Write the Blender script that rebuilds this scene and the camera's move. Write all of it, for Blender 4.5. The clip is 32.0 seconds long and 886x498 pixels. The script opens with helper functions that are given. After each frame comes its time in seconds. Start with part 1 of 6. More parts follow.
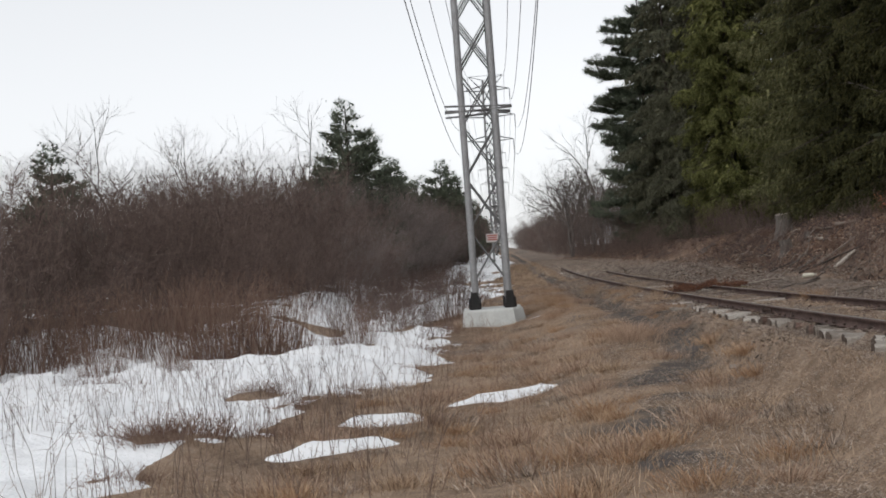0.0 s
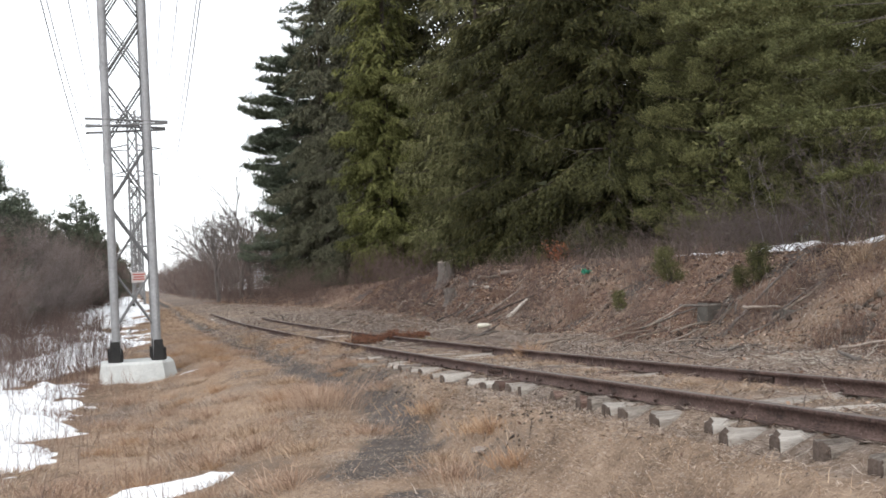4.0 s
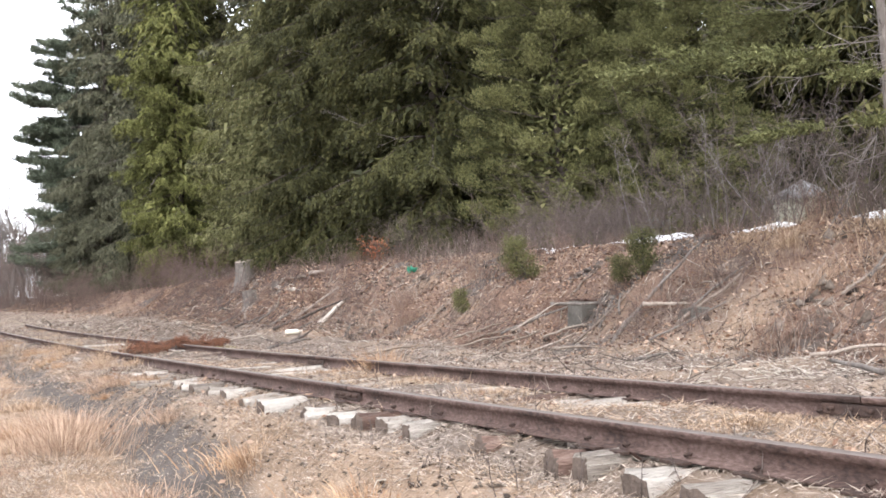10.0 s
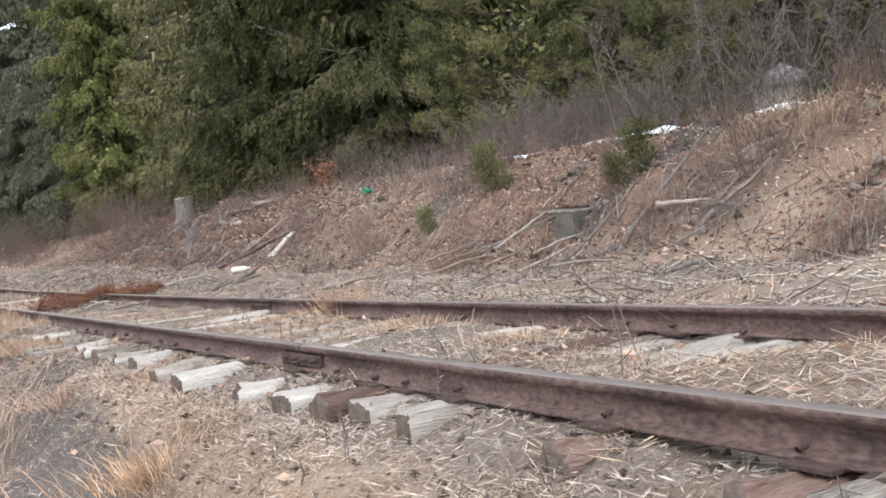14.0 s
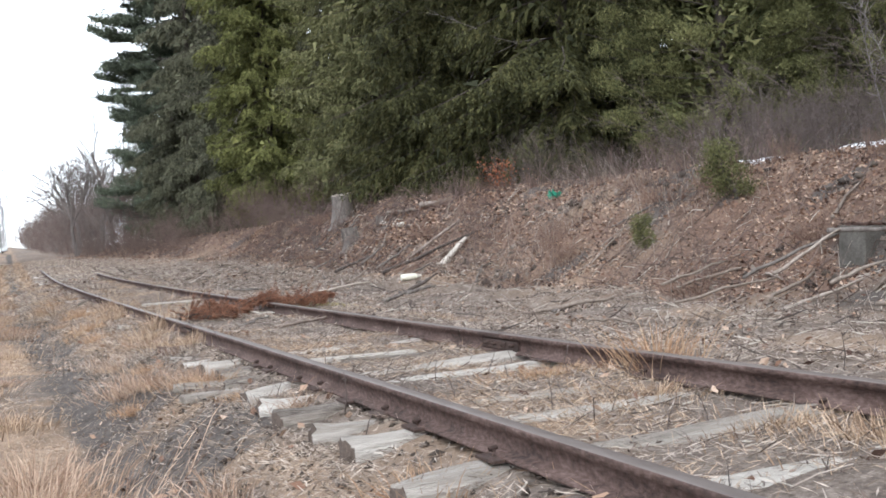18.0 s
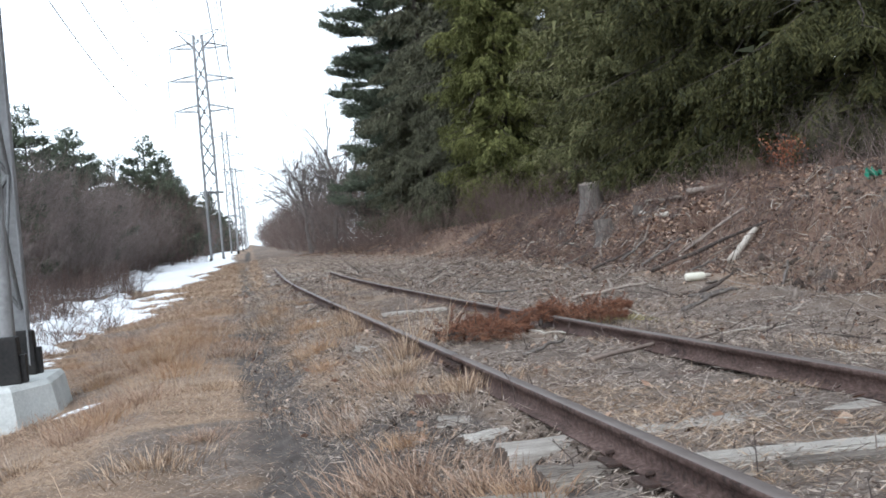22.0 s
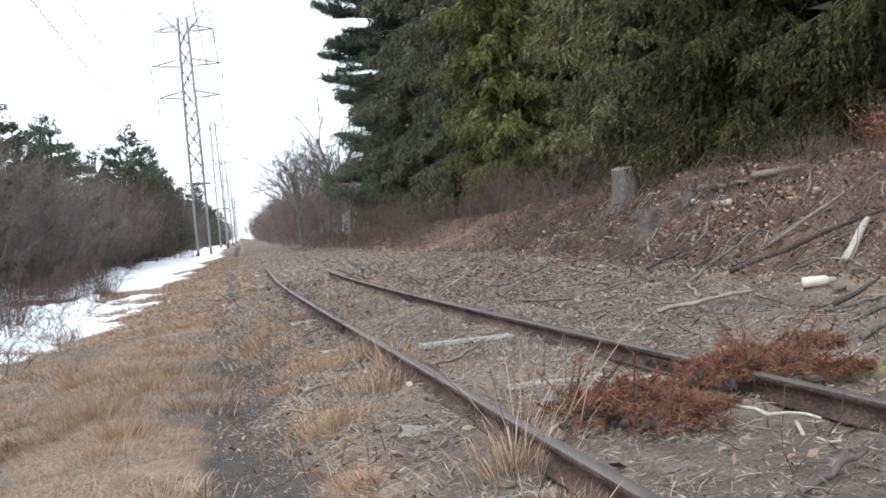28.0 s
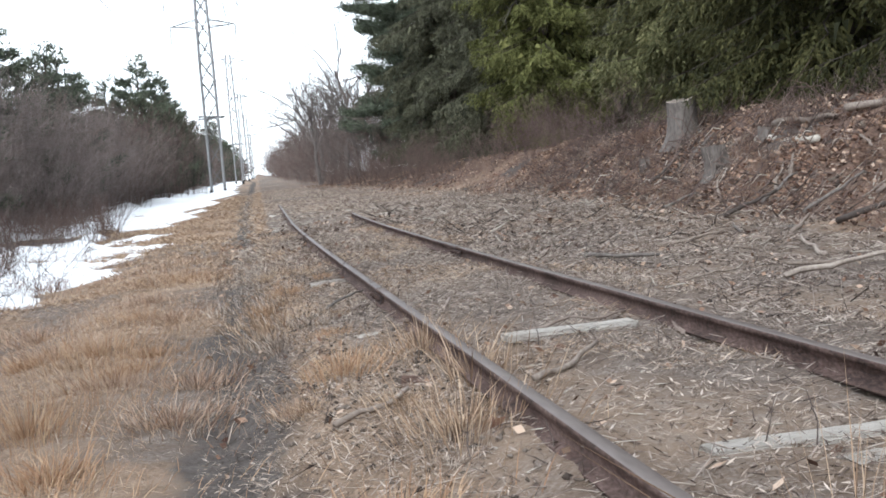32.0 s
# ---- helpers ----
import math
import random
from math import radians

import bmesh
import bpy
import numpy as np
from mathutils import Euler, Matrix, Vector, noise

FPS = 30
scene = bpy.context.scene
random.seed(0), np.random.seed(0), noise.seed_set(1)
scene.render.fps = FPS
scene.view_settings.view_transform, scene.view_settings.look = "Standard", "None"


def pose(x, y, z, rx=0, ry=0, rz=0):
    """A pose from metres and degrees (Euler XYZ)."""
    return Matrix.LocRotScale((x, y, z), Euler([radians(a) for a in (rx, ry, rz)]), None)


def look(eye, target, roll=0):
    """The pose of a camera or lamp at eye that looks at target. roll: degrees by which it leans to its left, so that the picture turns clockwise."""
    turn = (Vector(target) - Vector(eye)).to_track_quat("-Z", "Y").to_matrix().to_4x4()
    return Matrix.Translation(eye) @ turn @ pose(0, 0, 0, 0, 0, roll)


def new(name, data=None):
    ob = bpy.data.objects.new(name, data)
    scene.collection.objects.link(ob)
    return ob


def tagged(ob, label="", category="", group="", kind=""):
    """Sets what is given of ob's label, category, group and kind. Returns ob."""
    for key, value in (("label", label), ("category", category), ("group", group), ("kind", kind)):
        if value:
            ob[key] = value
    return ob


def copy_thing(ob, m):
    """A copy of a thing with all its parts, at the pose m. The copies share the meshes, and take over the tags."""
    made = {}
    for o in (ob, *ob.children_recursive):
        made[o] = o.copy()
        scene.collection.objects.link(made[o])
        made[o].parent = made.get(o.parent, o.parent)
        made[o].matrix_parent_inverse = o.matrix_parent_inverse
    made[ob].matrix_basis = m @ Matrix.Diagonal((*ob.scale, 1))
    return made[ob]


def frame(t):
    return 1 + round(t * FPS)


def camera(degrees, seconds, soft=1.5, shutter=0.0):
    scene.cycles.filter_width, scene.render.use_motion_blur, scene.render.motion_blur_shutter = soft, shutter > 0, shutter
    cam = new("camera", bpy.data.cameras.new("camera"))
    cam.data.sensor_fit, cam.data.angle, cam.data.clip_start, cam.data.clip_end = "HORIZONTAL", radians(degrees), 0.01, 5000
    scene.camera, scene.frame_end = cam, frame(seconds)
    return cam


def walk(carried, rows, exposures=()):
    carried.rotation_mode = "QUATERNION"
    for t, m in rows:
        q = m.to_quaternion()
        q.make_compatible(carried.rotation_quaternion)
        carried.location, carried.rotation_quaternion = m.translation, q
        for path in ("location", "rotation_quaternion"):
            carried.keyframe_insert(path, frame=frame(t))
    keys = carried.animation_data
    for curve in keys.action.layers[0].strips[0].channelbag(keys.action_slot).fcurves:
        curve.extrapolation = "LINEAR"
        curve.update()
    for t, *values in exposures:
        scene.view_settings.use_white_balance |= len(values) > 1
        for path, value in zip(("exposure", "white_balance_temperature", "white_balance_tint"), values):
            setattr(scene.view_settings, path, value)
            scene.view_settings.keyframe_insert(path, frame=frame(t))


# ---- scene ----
cam = camera(42.04, 32.0, 1.7)
ROWS = [
    (0.0, -4.717, -8.175, 1.290, 90.46, 4.27, 1.36),
    (0.5, -4.820, -7.597, 1.300, 90.99, 7.00, 1.28),
    (1.0, -4.885, -7.020, 1.310, 90.71, 5.30, 2.03),
    (1.5, -4.938, -6.452, 1.306, 90.75, 5.19, -1.88),
    (2.0, -4.950, -5.892, 1.289, 91.27, 8.42, -5.80),
    (2.5, -4.967, -5.344, 1.283, 91.20, 3.29, -6.98),
    (3.0, -4.963, -4.809, 1.289, 90.86, 5.83, -9.50),
    (3.5, -4.896, -4.291, 1.283, 90.95, 5.23, -12.63),
    (4.0, -4.845, -3.783, 1.272, 91.61, 3.07, -16.31),
    (4.5, -4.784, -3.280, 1.255, 91.46, 3.22, -20.49),
    (6.5, -4.388, -1.296, 1.082, 92.42, 1.99, -23.26),
    (7.0, -4.290, -0.820, 1.042, 91.70, 4.37, -23.72),
    (7.5, -4.182, -0.362, 1.035, 90.78, 2.30, -23.69),
    (8.0, -4.078, 0.081, 1.024, 90.54, 2.53, -23.98),
    (8.5, -3.888, 0.503, 1.011, 91.94, 3.70, -23.86),
    (9.0, -3.744, 0.916, 0.986, 92.86, 2.93, -25.86),
    (9.5, -3.637, 1.320, 0.970, 91.91, 3.23, -27.93),
    (10.0, -3.498, 1.710, 0.956, 91.61, 2.77, -26.52),
    (10.5, -3.396, 2.088, 0.918, 90.91, 3.19, -28.51),
    (11.0, -3.239, 2.446, 0.894, 92.04, 3.30, -30.72),
    (11.5, -3.089, 2.791, 0.894, 91.94, 1.00, -32.06),
    (12.0, -2.961, 3.126, 0.898, 89.98, 1.93, -43.95),
    (12.5, -2.780, 3.458, 0.896, 89.12, 4.70, -41.75),
    (13.0, -2.583, 3.820, 0.909, 88.88, 4.67, -33.48),
    (13.5, -2.453, 4.215, 0.888, 89.21, 2.81, -31.84),
    (14.0, -2.291, 4.614, 0.827, 87.63, 6.98, -28.94),
    (14.5, -2.171, 5.033, 0.823, 89.19, 5.80, -25.09),
    (15.0, -2.078, 5.472, 0.839, 87.68, 6.81, -23.01),
    (15.5, -1.931, 5.918, 0.854, 90.28, 4.89, -21.15),
    (17.5, -1.865, 7.839, 0.926, 89.02, 1.70, -20.57),
    (18.0, -1.742, 8.325, 0.889, 88.70, 4.36, -21.99),
    (18.5, -1.642, 8.841, 0.916, 88.00, 3.31, -19.38),
    (19.0, -1.599, 9.372, 0.935, 86.66, 3.97, -16.60),
    (19.5, -1.490, 9.902, 0.938, 88.03, 4.66, -13.60),
    (20.0, -1.455, 10.430, 0.926, 89.17, 2.23, -11.94),
    (20.5, -1.377, 10.944, 0.901, 88.72, 4.76, -12.36),
    (21.0, -1.332, 11.457, 0.911, 88.48, 4.19, -10.89),
    (21.5, -1.340, 11.964, 0.905, 88.63, 4.01, -11.51),
    (22.0, -1.323, 12.461, 0.886, 89.36, 5.08, -10.80),
    (22.5, -1.358, 12.947, 0.873, 90.81, 1.05, -9.36),
    (23.0, -1.399, 13.416, 0.877, 90.71, 3.10, -10.17),
    (23.5, -1.387, 13.867, 0.892, 90.70, 4.32, -9.33),
    (24.0, -1.403, 14.298, 0.887, 90.66, 3.31, -10.44),
    (24.5, -1.346, 14.703, 0.878, 91.06, 3.64, -11.31),
    (25.0, -1.315, 15.097, 0.924, 91.15, 1.28, -9.54),
    (25.5, -1.290, 15.481, 0.955, 91.90, 0.53, -8.19),
    (27.5, -1.096, 16.983, 0.983, 89.23, 1.47, -12.73),
    (28.0, -1.071, 17.386, 0.968, 88.94, 5.34, -11.25),
    (28.5, -0.984, 17.804, 0.975, 88.44, 7.52, -10.50),
    (29.0, -0.976, 18.236, 0.995, 88.74, 4.00, -9.52),
    (29.5, -0.970, 18.669, 1.017, 86.18, 4.00, -9.63),
    (30.0, -0.910, 19.103, 1.029, 85.80, 3.65, -10.82),
    (30.5, -0.887, 19.524, 1.005, 84.58, 3.42, -11.26),
    (31.0, -0.864, 19.943, 0.986, 84.87, 4.89, -11.38),
    (31.5, -0.843, 20.371, 0.982, 84.70, 3.57, -9.79),
    (32.0, -0.890, 20.806, 0.993, 85.94, 4.78, -10.43),
]

EXPO = [(0.0, -0.82, 6500, 11), (2.0, -0.7, 6500, 11), (3.0, -0.48, 6450, 11), (4.0, 0.05, 6400, 11), (6.5, 0.75, 6350, 13), (8.0, 0.92, 6350, 13), (9.5, 1.1, 6350, 13), (11.0, 1.06, 6250, 12.5), (12.0, 1.0, 6200, 12), (15.0, 0.75, 6050, 10), (19.0, 0.45, 5950, 9), (20.0, 0.14, 5900, 8.5), (21.0, 0.26, 5850, 8.0), (23.0, 0.05, 5750, 7), (27.0, 0.2, 5850, 7), (32.0, 0.4, 5950, 8)]
walk(cam, [(t, pose(x, y, z, rx, ry, rz)) for t, x, y, z, rx, ry, rz in ROWS], EXPO)

# ---- sky and sun: a bright overcast day ----
world = bpy.data.worlds.new("overcast_sky")
scene.world = world
world.use_nodes = True
wn, wl = world.node_tree.nodes, world.node_tree.links
wn.clear()
sky = wn.new("ShaderNodeTexSky")
sky.sky_type, sky.sun_disc = "NISHITA", False
sky.sun_elevation, sky.sun_rotation = radians(42), radians(200)
sky.air_density, sky.dust_density, sky.ozone_density = 1.0, 1.0, 1.0
veil = wn.new("ShaderNodeHueSaturation")
veil.inputs["Saturation"].default_value = 0.15
cloud = wn.new("ShaderNodeMix")
cloud.data_type, cloud.blend_type = "RGBA", "ADD"
cloud.inputs["Factor"].default_value = 1.0
cloud.inputs["B"].default_value = (6.6, 6.85, 7.0, 1)
bg = wn.new("ShaderNodeBackground")
bg.inputs["Strength"].default_value = 0.13
wo = wn.new("ShaderNodeOutputWorld")
wl.new(sky.outputs[0], veil.inputs["Color"])
wl.new(veil.outputs[0], cloud.inputs["A"])
wl.new(cloud.outputs["Result"], bg.inputs["Color"])
wl.new(bg.outputs[0], wo.inputs["Surface"])
sun = new("sun", bpy.data.lights.new("sun", "SUN"))
sun.data.energy, sun.data.angle, sun.data.color = 1.2, radians(20), (1.0, 0.96, 0.9)
sun.matrix_world = look((0, 0, 60), (30, 55, 0))

# ---- materials ----
def material(name, stops, scale=4.0, fine=30.0, rough=0.9, bump=0.3, metal=0.0, island=0.0, stretch=(1, 1, 1), bump_dist=0.02, translucent=0.0, spread=0.0):
    """Noise at two scales through a ramp of colours, with fine relief. island: brightness change from piece to piece."""
    m = bpy.data.materials.new(name)
    m.use_nodes = True
    n, l = m.node_tree.nodes, m.node_tree.links
    b = n["Principled BSDF"]
    tc = n.new("ShaderNodeTexCoord")
    mp = n.new("ShaderNodeMapping")
    mp.inputs["Scale"].default_value = stretch
    l.new(tc.outputs["Object"], mp.inputs["Vector"])
    n1, n2 = n.new("ShaderNodeTexNoise"), n.new("ShaderNodeTexNoise")
    n1.inputs["Scale"].default_value, n1.inputs["Detail"].default_value = scale, 4
    n2.inputs["Scale"].default_value, n2.inputs["Detail"].default_value = fine, 5
    l.new(mp.outputs[0], n1.inputs["Vector"])
    l.new(mp.outputs[0], n2.inputs["Vector"])
    mix = n.new("ShaderNodeMix")
    mix.data_type = "FLOAT"
    mix.inputs["Factor"].default_value = 0.5
    l.new(n1.outputs["Fac"], mix.inputs["A"])
    l.new(n2.outputs["Fac"], mix.inputs["B"])
    fac = mix.outputs["Result"]
    if island > 0 or spread > 0:
        geo = n.new("ShaderNodeNewGeometry")
        oi = n.new("ShaderNodeObjectInfo")
        add = n.new("ShaderNodeMath")
        add.operation = "MULTIPLY_ADD"
        l.new(geo.outputs["Random Per Island"], add.inputs[0])
        add.inputs[1].default_value = island
        l.new(fac, add.inputs[2])
        add2 = n.new("ShaderNodeMath")
        add2.operation = "MULTIPLY_ADD"
        l.new(oi.outputs["Random"], add2.inputs[0])
        add2.inputs[1].default_value = spread
        l.new(add.outputs[0], add2.inputs[2])
        sub = n.new("ShaderNodeMath")
        sub.operation = "SUBTRACT"
        l.new(add2.outputs[0], sub.inputs[0])
        sub.inputs[1].default_value = (island + spread) / 2
        fac = sub.outputs[0]
    ramp = n.new("ShaderNodeValToRGB")
    e = ramp.color_ramp.elements
    while len(e) < len(stops):
        e.new(0.5)
    for k, (p, c) in enumerate(stops):
        e[k].position, e[k].color = p, (*c, 1)
    l.new(fac, ramp.inputs["Fac"])
    l.new(ramp.outputs["Color"], b.inputs["Base Color"])
    b.inputs["Roughness"].default_value, b.inputs["Metallic"].default_value = rough, metal
    b.inputs["Specular IOR Level"].default_value = 0.25
    if bump:
        bp = n.new("ShaderNodeBump")
        bp.inputs["Strength"].default_value, bp.inputs["Distance"].default_value = bump, bump_dist
        l.new(n2.outputs["Fac"], bp.inputs["Height"])
        l.new(bp.outputs[0], b.inputs["Normal"])
    return m


RUST = material("rusted_rail_steel", [(0.36, (0.045, 0.030, 0.026)), (0.5, (0.105, 0.067, 0.057)), (0.64, (0.175, 0.120, 0.105))], 5, 55, 0.8, 0.5, 0.2, stretch=(1, 0.45, 1))
RAILTOP = material("worn_rail_head", [(0.3, (0.13, 0.105, 0.095)), (0.7, (0.22, 0.185, 0.17))], 3, 30, 0.55, 0.1, 0.4, stretch=(1, 0.2, 1))
IRON = material("dark_rusty_iron", [(0.3, (0.035, 0.026, 0.024)), (0.6, (0.085, 0.055, 0.045)), (0.8, (0.13, 0.06, 0.04))], 8, 60, 0.8, 0.4, 0.3)
TIEWOOD = material("weathered_tie_wood", [(0.2, (0.10, 0.08, 0.068)), (0.38, (0.33, 0.285, 0.245)), (0.58, (0.52, 0.47, 0.42)), (0.78, (0.70, 0.655, 0.60))], 3, 34, 0.95, 1.0, spread=0.4, stretch=(0.35, 6, 6), bump_dist=0.03)
TIERED = material("split_red_tie_wood", [(0.25, (0.045, 0.028, 0.023)), (0.5, (0.125, 0.078, 0.062)), (0.75, (0.25, 0.175, 0.145))], 3, 26, 0.95, 0.8, spread=0.2, stretch=(0.5, 5, 5))
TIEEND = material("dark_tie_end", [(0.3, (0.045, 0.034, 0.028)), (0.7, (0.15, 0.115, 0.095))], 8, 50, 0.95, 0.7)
GALV = material("galvanised_steel", [(0.3, (0.23, 0.23, 0.235)), (0.7, (0.38, 0.38, 0.385))], 2, 20, 0.6, 0.1, 0.35)
BRACE = material("dull_brace_steel", [(0.3, (0.13, 0.13, 0.13)), (0.7, (0.24, 0.24, 0.24))], 2, 20, 0.6, 0.1, 0.35)
FOOT = material("tarred_footing_steel", [(0.3, (0.010, 0.010, 0.011)), (0.7, (0.03, 0.027, 0.025))], 4, 30, 0.6, 0.3)
CONC = material("pale_concrete", [(0.3, (0.42, 0.43, 0.42)), (0.6, (0.60, 0.61, 0.59)), (0.8, (0.68, 0.68, 0.66))], 3, 35, 0.9, 0.4)
OLDCONC = material("grey_old_concrete", [(0.3, (0.060, 0.054, 0.047)), (0.7, (0.15, 0.138, 0.122))], 4, 35, 0.95, 0.5)
WIRE = material("grey_conductor", [(0.3, (0.16, 0.16, 0.17)), (0.7, (0.22, 0.22, 0.23))], 2, 10, 0.5, 0)
GLASS_INS = material("grey_insulator", [(0.3, (0.30, 0.31, 0.32)), (0.7, (0.42, 0.43, 0.44))], 2, 10, 0.4, 0)
SNOW = material("old_snow", [(0.25, (0.80, 0.82, 0.85)), (0.55, (0.90, 0.91, 0.93)), (0.8, (0.95, 0.95, 0.96))], 1.2, 14, 0.85, 0.6, bump_dist=0.08)
STRAW = material("dry_straw_grass", [(0.15, (0.16, 0.102, 0.068)), (0.5, (0.36, 0.248, 0.165)), (0.85, (0.60, 0.46, 0.335))], 0.6, 6, 0.9, 0, island=0.8)
PINKGRASS = material("pinkish_dry_grass", [(0.15, (0.20, 0.125, 0.088)), (0.5, (0.375, 0.258, 0.185)), (0.85, (0.54, 0.40, 0.30))], 0.6, 6, 0.9, 0, island=0.8)
STRAWRED = material("russet_grass", [(0.2, (0.23, 0.13, 0.078)), (0.5, (0.385, 0.24, 0.148)), (0.8, (0.52, 0.38, 0.25))], 0.6, 6, 0.9, 0, island=0.5)
GREYGRASS = material("bleached_grey_grass", [(0.1, (0.12, 0.09, 0.07)), (0.5, (0.32, 0.255, 0.208)), (0.9, (0.58, 0.49, 0.415))], 0.8, 6, 0.9, 0, island=0.9)
LEAF = material("dead_leaves", [(0.12, (0.060, 0.034, 0.026)), (0.45, (0.215, 0.124, 0.086)), (0.7, (0.36, 0.242, 0.172)), (0.9, (0.52, 0.39, 0.30))], 0.7, 6, 0.9, 0, island=0.9)
TWIG = material("dead_twigs", [(0.1, (0.06, 0.044, 0.037)), (0.5, (0.19, 0.146, 0.124)), (0.9, (0.45, 0.385, 0.335))], 0.7, 8, 0.95, 0, island=0.9)
PALEWOOD = material("barkless_pale_wood", [(0.25, (0.32, 0.27, 0.22)), (0.55, (0.52, 0.47, 0.41)), (0.8, (0.66, 0.62, 0.56))], 4, 40, 0.9, 0.4, stretch=(1, 1, 4))
DEADWOOD = material("weathered_dead_wood", [(0.25, (0.13, 0.10, 0.083)), (0.5, (0.24, 0.195, 0.163)), (0.8, (0.40, 0.345, 0.30))], 3, 24, 0.95, 0.6, spread=0.25)
BARK = material("grey_bark", [(0.3, (0.075, 0.062, 0.055)), (0.55, (0.17, 0.148, 0.134)), (0.8, (0.29, 0.262, 0.24))], 4, 18, 0.95, 0.8, bump_dist=0.03, stretch=(1, 1, 0.35))
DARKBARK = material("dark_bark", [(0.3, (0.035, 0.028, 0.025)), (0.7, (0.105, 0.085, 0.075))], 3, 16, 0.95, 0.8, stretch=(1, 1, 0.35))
BRUSH = material("brown_brush_stems", [(0.2, (0.080, 0.055, 0.047)), (0.5, (0.160, 0.115, 0.099)), (0.8, (0.26, 0.195, 0.172))], 0.5, 5, 0.95, 0, island=0.45, spread=0.25)
GREYBRUSH = material("grey_brown_brush_stems", [(0.2, (0.12, 0.098, 0.09)), (0.5, (0.22, 0.182, 0.168)), (0.8, (0.33, 0.282, 0.262))], 0.5, 5, 0.95, 0, island=0.45, spread=0.25)
REED = material("red_brown_stalks", [(0.2, (0.115, 0.068, 0.053)), (0.5, (0.215, 0.138, 0.106)), (0.8, (0.34, 0.242, 0.19))], 0.6, 6, 0.95, 0, island=0.5)
GREYTWIG = material("grey_tree_twigs", [(0.2, (0.10, 0.087, 0.080)), (0.5, (0.175, 0.153, 0.143)), (0.8, (0.27, 0.24, 0.225))], 0.5, 6, 0.95, 0, island=0.4)
WOODTWIG = material("dark_wood_edge_twigs", [(0.2, (0.058, 0.044, 0.039)), (0.5, (0.108, 0.085, 0.076)), (0.8, (0.17, 0.138, 0.125))], 0.5, 6, 0.95, 0, island=0.45)
def needles(name, dark, mid, light):
    return material(name, [(0.15, dark), (0.5, mid), (0.85, light)], 0.35, 3, 0.8, 0, island=0.6, spread=0.12)
SPRUCE = needles("yellow_green_spruce_needles", (0.044, 0.049, 0.015), (0.121, 0.127, 0.039), (0.211, 0.210, 0.075))
HEMLOCK = needles("deep_green_needles", (0.020, 0.022, 0.009), (0.058, 0.058, 0.019), (0.109, 0.101, 0.039))
HEMGREY = needles("grey_green_needles", (0.039, 0.040, 0.026), (0.095, 0.097, 0.062), (0.171, 0.167, 0.106))
GREENSPRUCE = needles("light_tipped_spruce_needles", (0.048, 0.052, 0.023), (0.126, 0.127, 0.055), (0.225, 0.216, 0.103))
PINE = needles("blue_green_pine_needles", (0.041, 0.049, 0.040), (0.101, 0.122, 0.085), (0.181, 0.202, 0.140))
FIR = needles("pale_green_fir_needles", (0.034, 0.038, 0.014), (0.102, 0.105, 0.039), (0.199, 0.190, 0.082))
OLIVE = needles("olive_pine_needles", (0.043, 0.048, 0.018), (0.113, 0.120, 0.048), (0.214, 0.215, 0.095))
RUSTNEEDLE = material("rust_red_dead_needles", [(0.2, (0.10, 0.042, 0.028)), (0.5, (0.20, 0.090, 0.054)), (0.8, (0.33, 0.175, 0.105))], 1, 8, 0.9, 0, island=0.6)
MOSS = material("yellow_moss", [(0.2, (0.16, 0.13, 0.05)), (0.5, (0.32, 0.27, 0.11)), (0.8, (0.47, 0.42, 0.20))], 1, 8, 0.9, 0, island=0.6)


# ---- mesh helpers ----
def fast_mesh(name, V, F, mats, fm=None, smooth=False):
    """A mesh from arrays: V (n, 3); F a list of (k, m) face arrays; mats its materials; fm a list of material numbers per array."""
    me = bpy.data.meshes.new(name)
    V = np.asarray(V, np.float32)
    F = [np.asarray(f, np.int32) for f in F if len(f)]
    me.vertices.add(len(V))
    me.vertices.foreach_set("co", V.ravel())
    idx = np.concatenate([f.ravel() for f in F])
    tot = np.concatenate([np.full(len(f), f.shape[1], np.int32) for f in F])
    me.loops.add(len(idx))
    me.loops.foreach_set("vertex_index", idx)
    me.polygons.add(len(tot))
    me.polygons.foreach_set("loop_start", np.concatenate([[0], np.cumsum(tot)[:-1]]).astype(np.int32))
    if fm is not None:
        me.polygons.foreach_set("material_index", np.concatenate([np.full(len(f), k, np.int32) for f, k in zip(F, fm)]))
    if smooth:
        me.polygons.foreach_set("use_smooth", np.ones(len(tot), bool))
    for m in mats:
        me.materials.append(m)
    me.update(calc_edges=True)
    return me


def unit(v):
    return v / np.maximum(np.linalg.norm(v, axis=-1, keepdims=True), 1e-9)


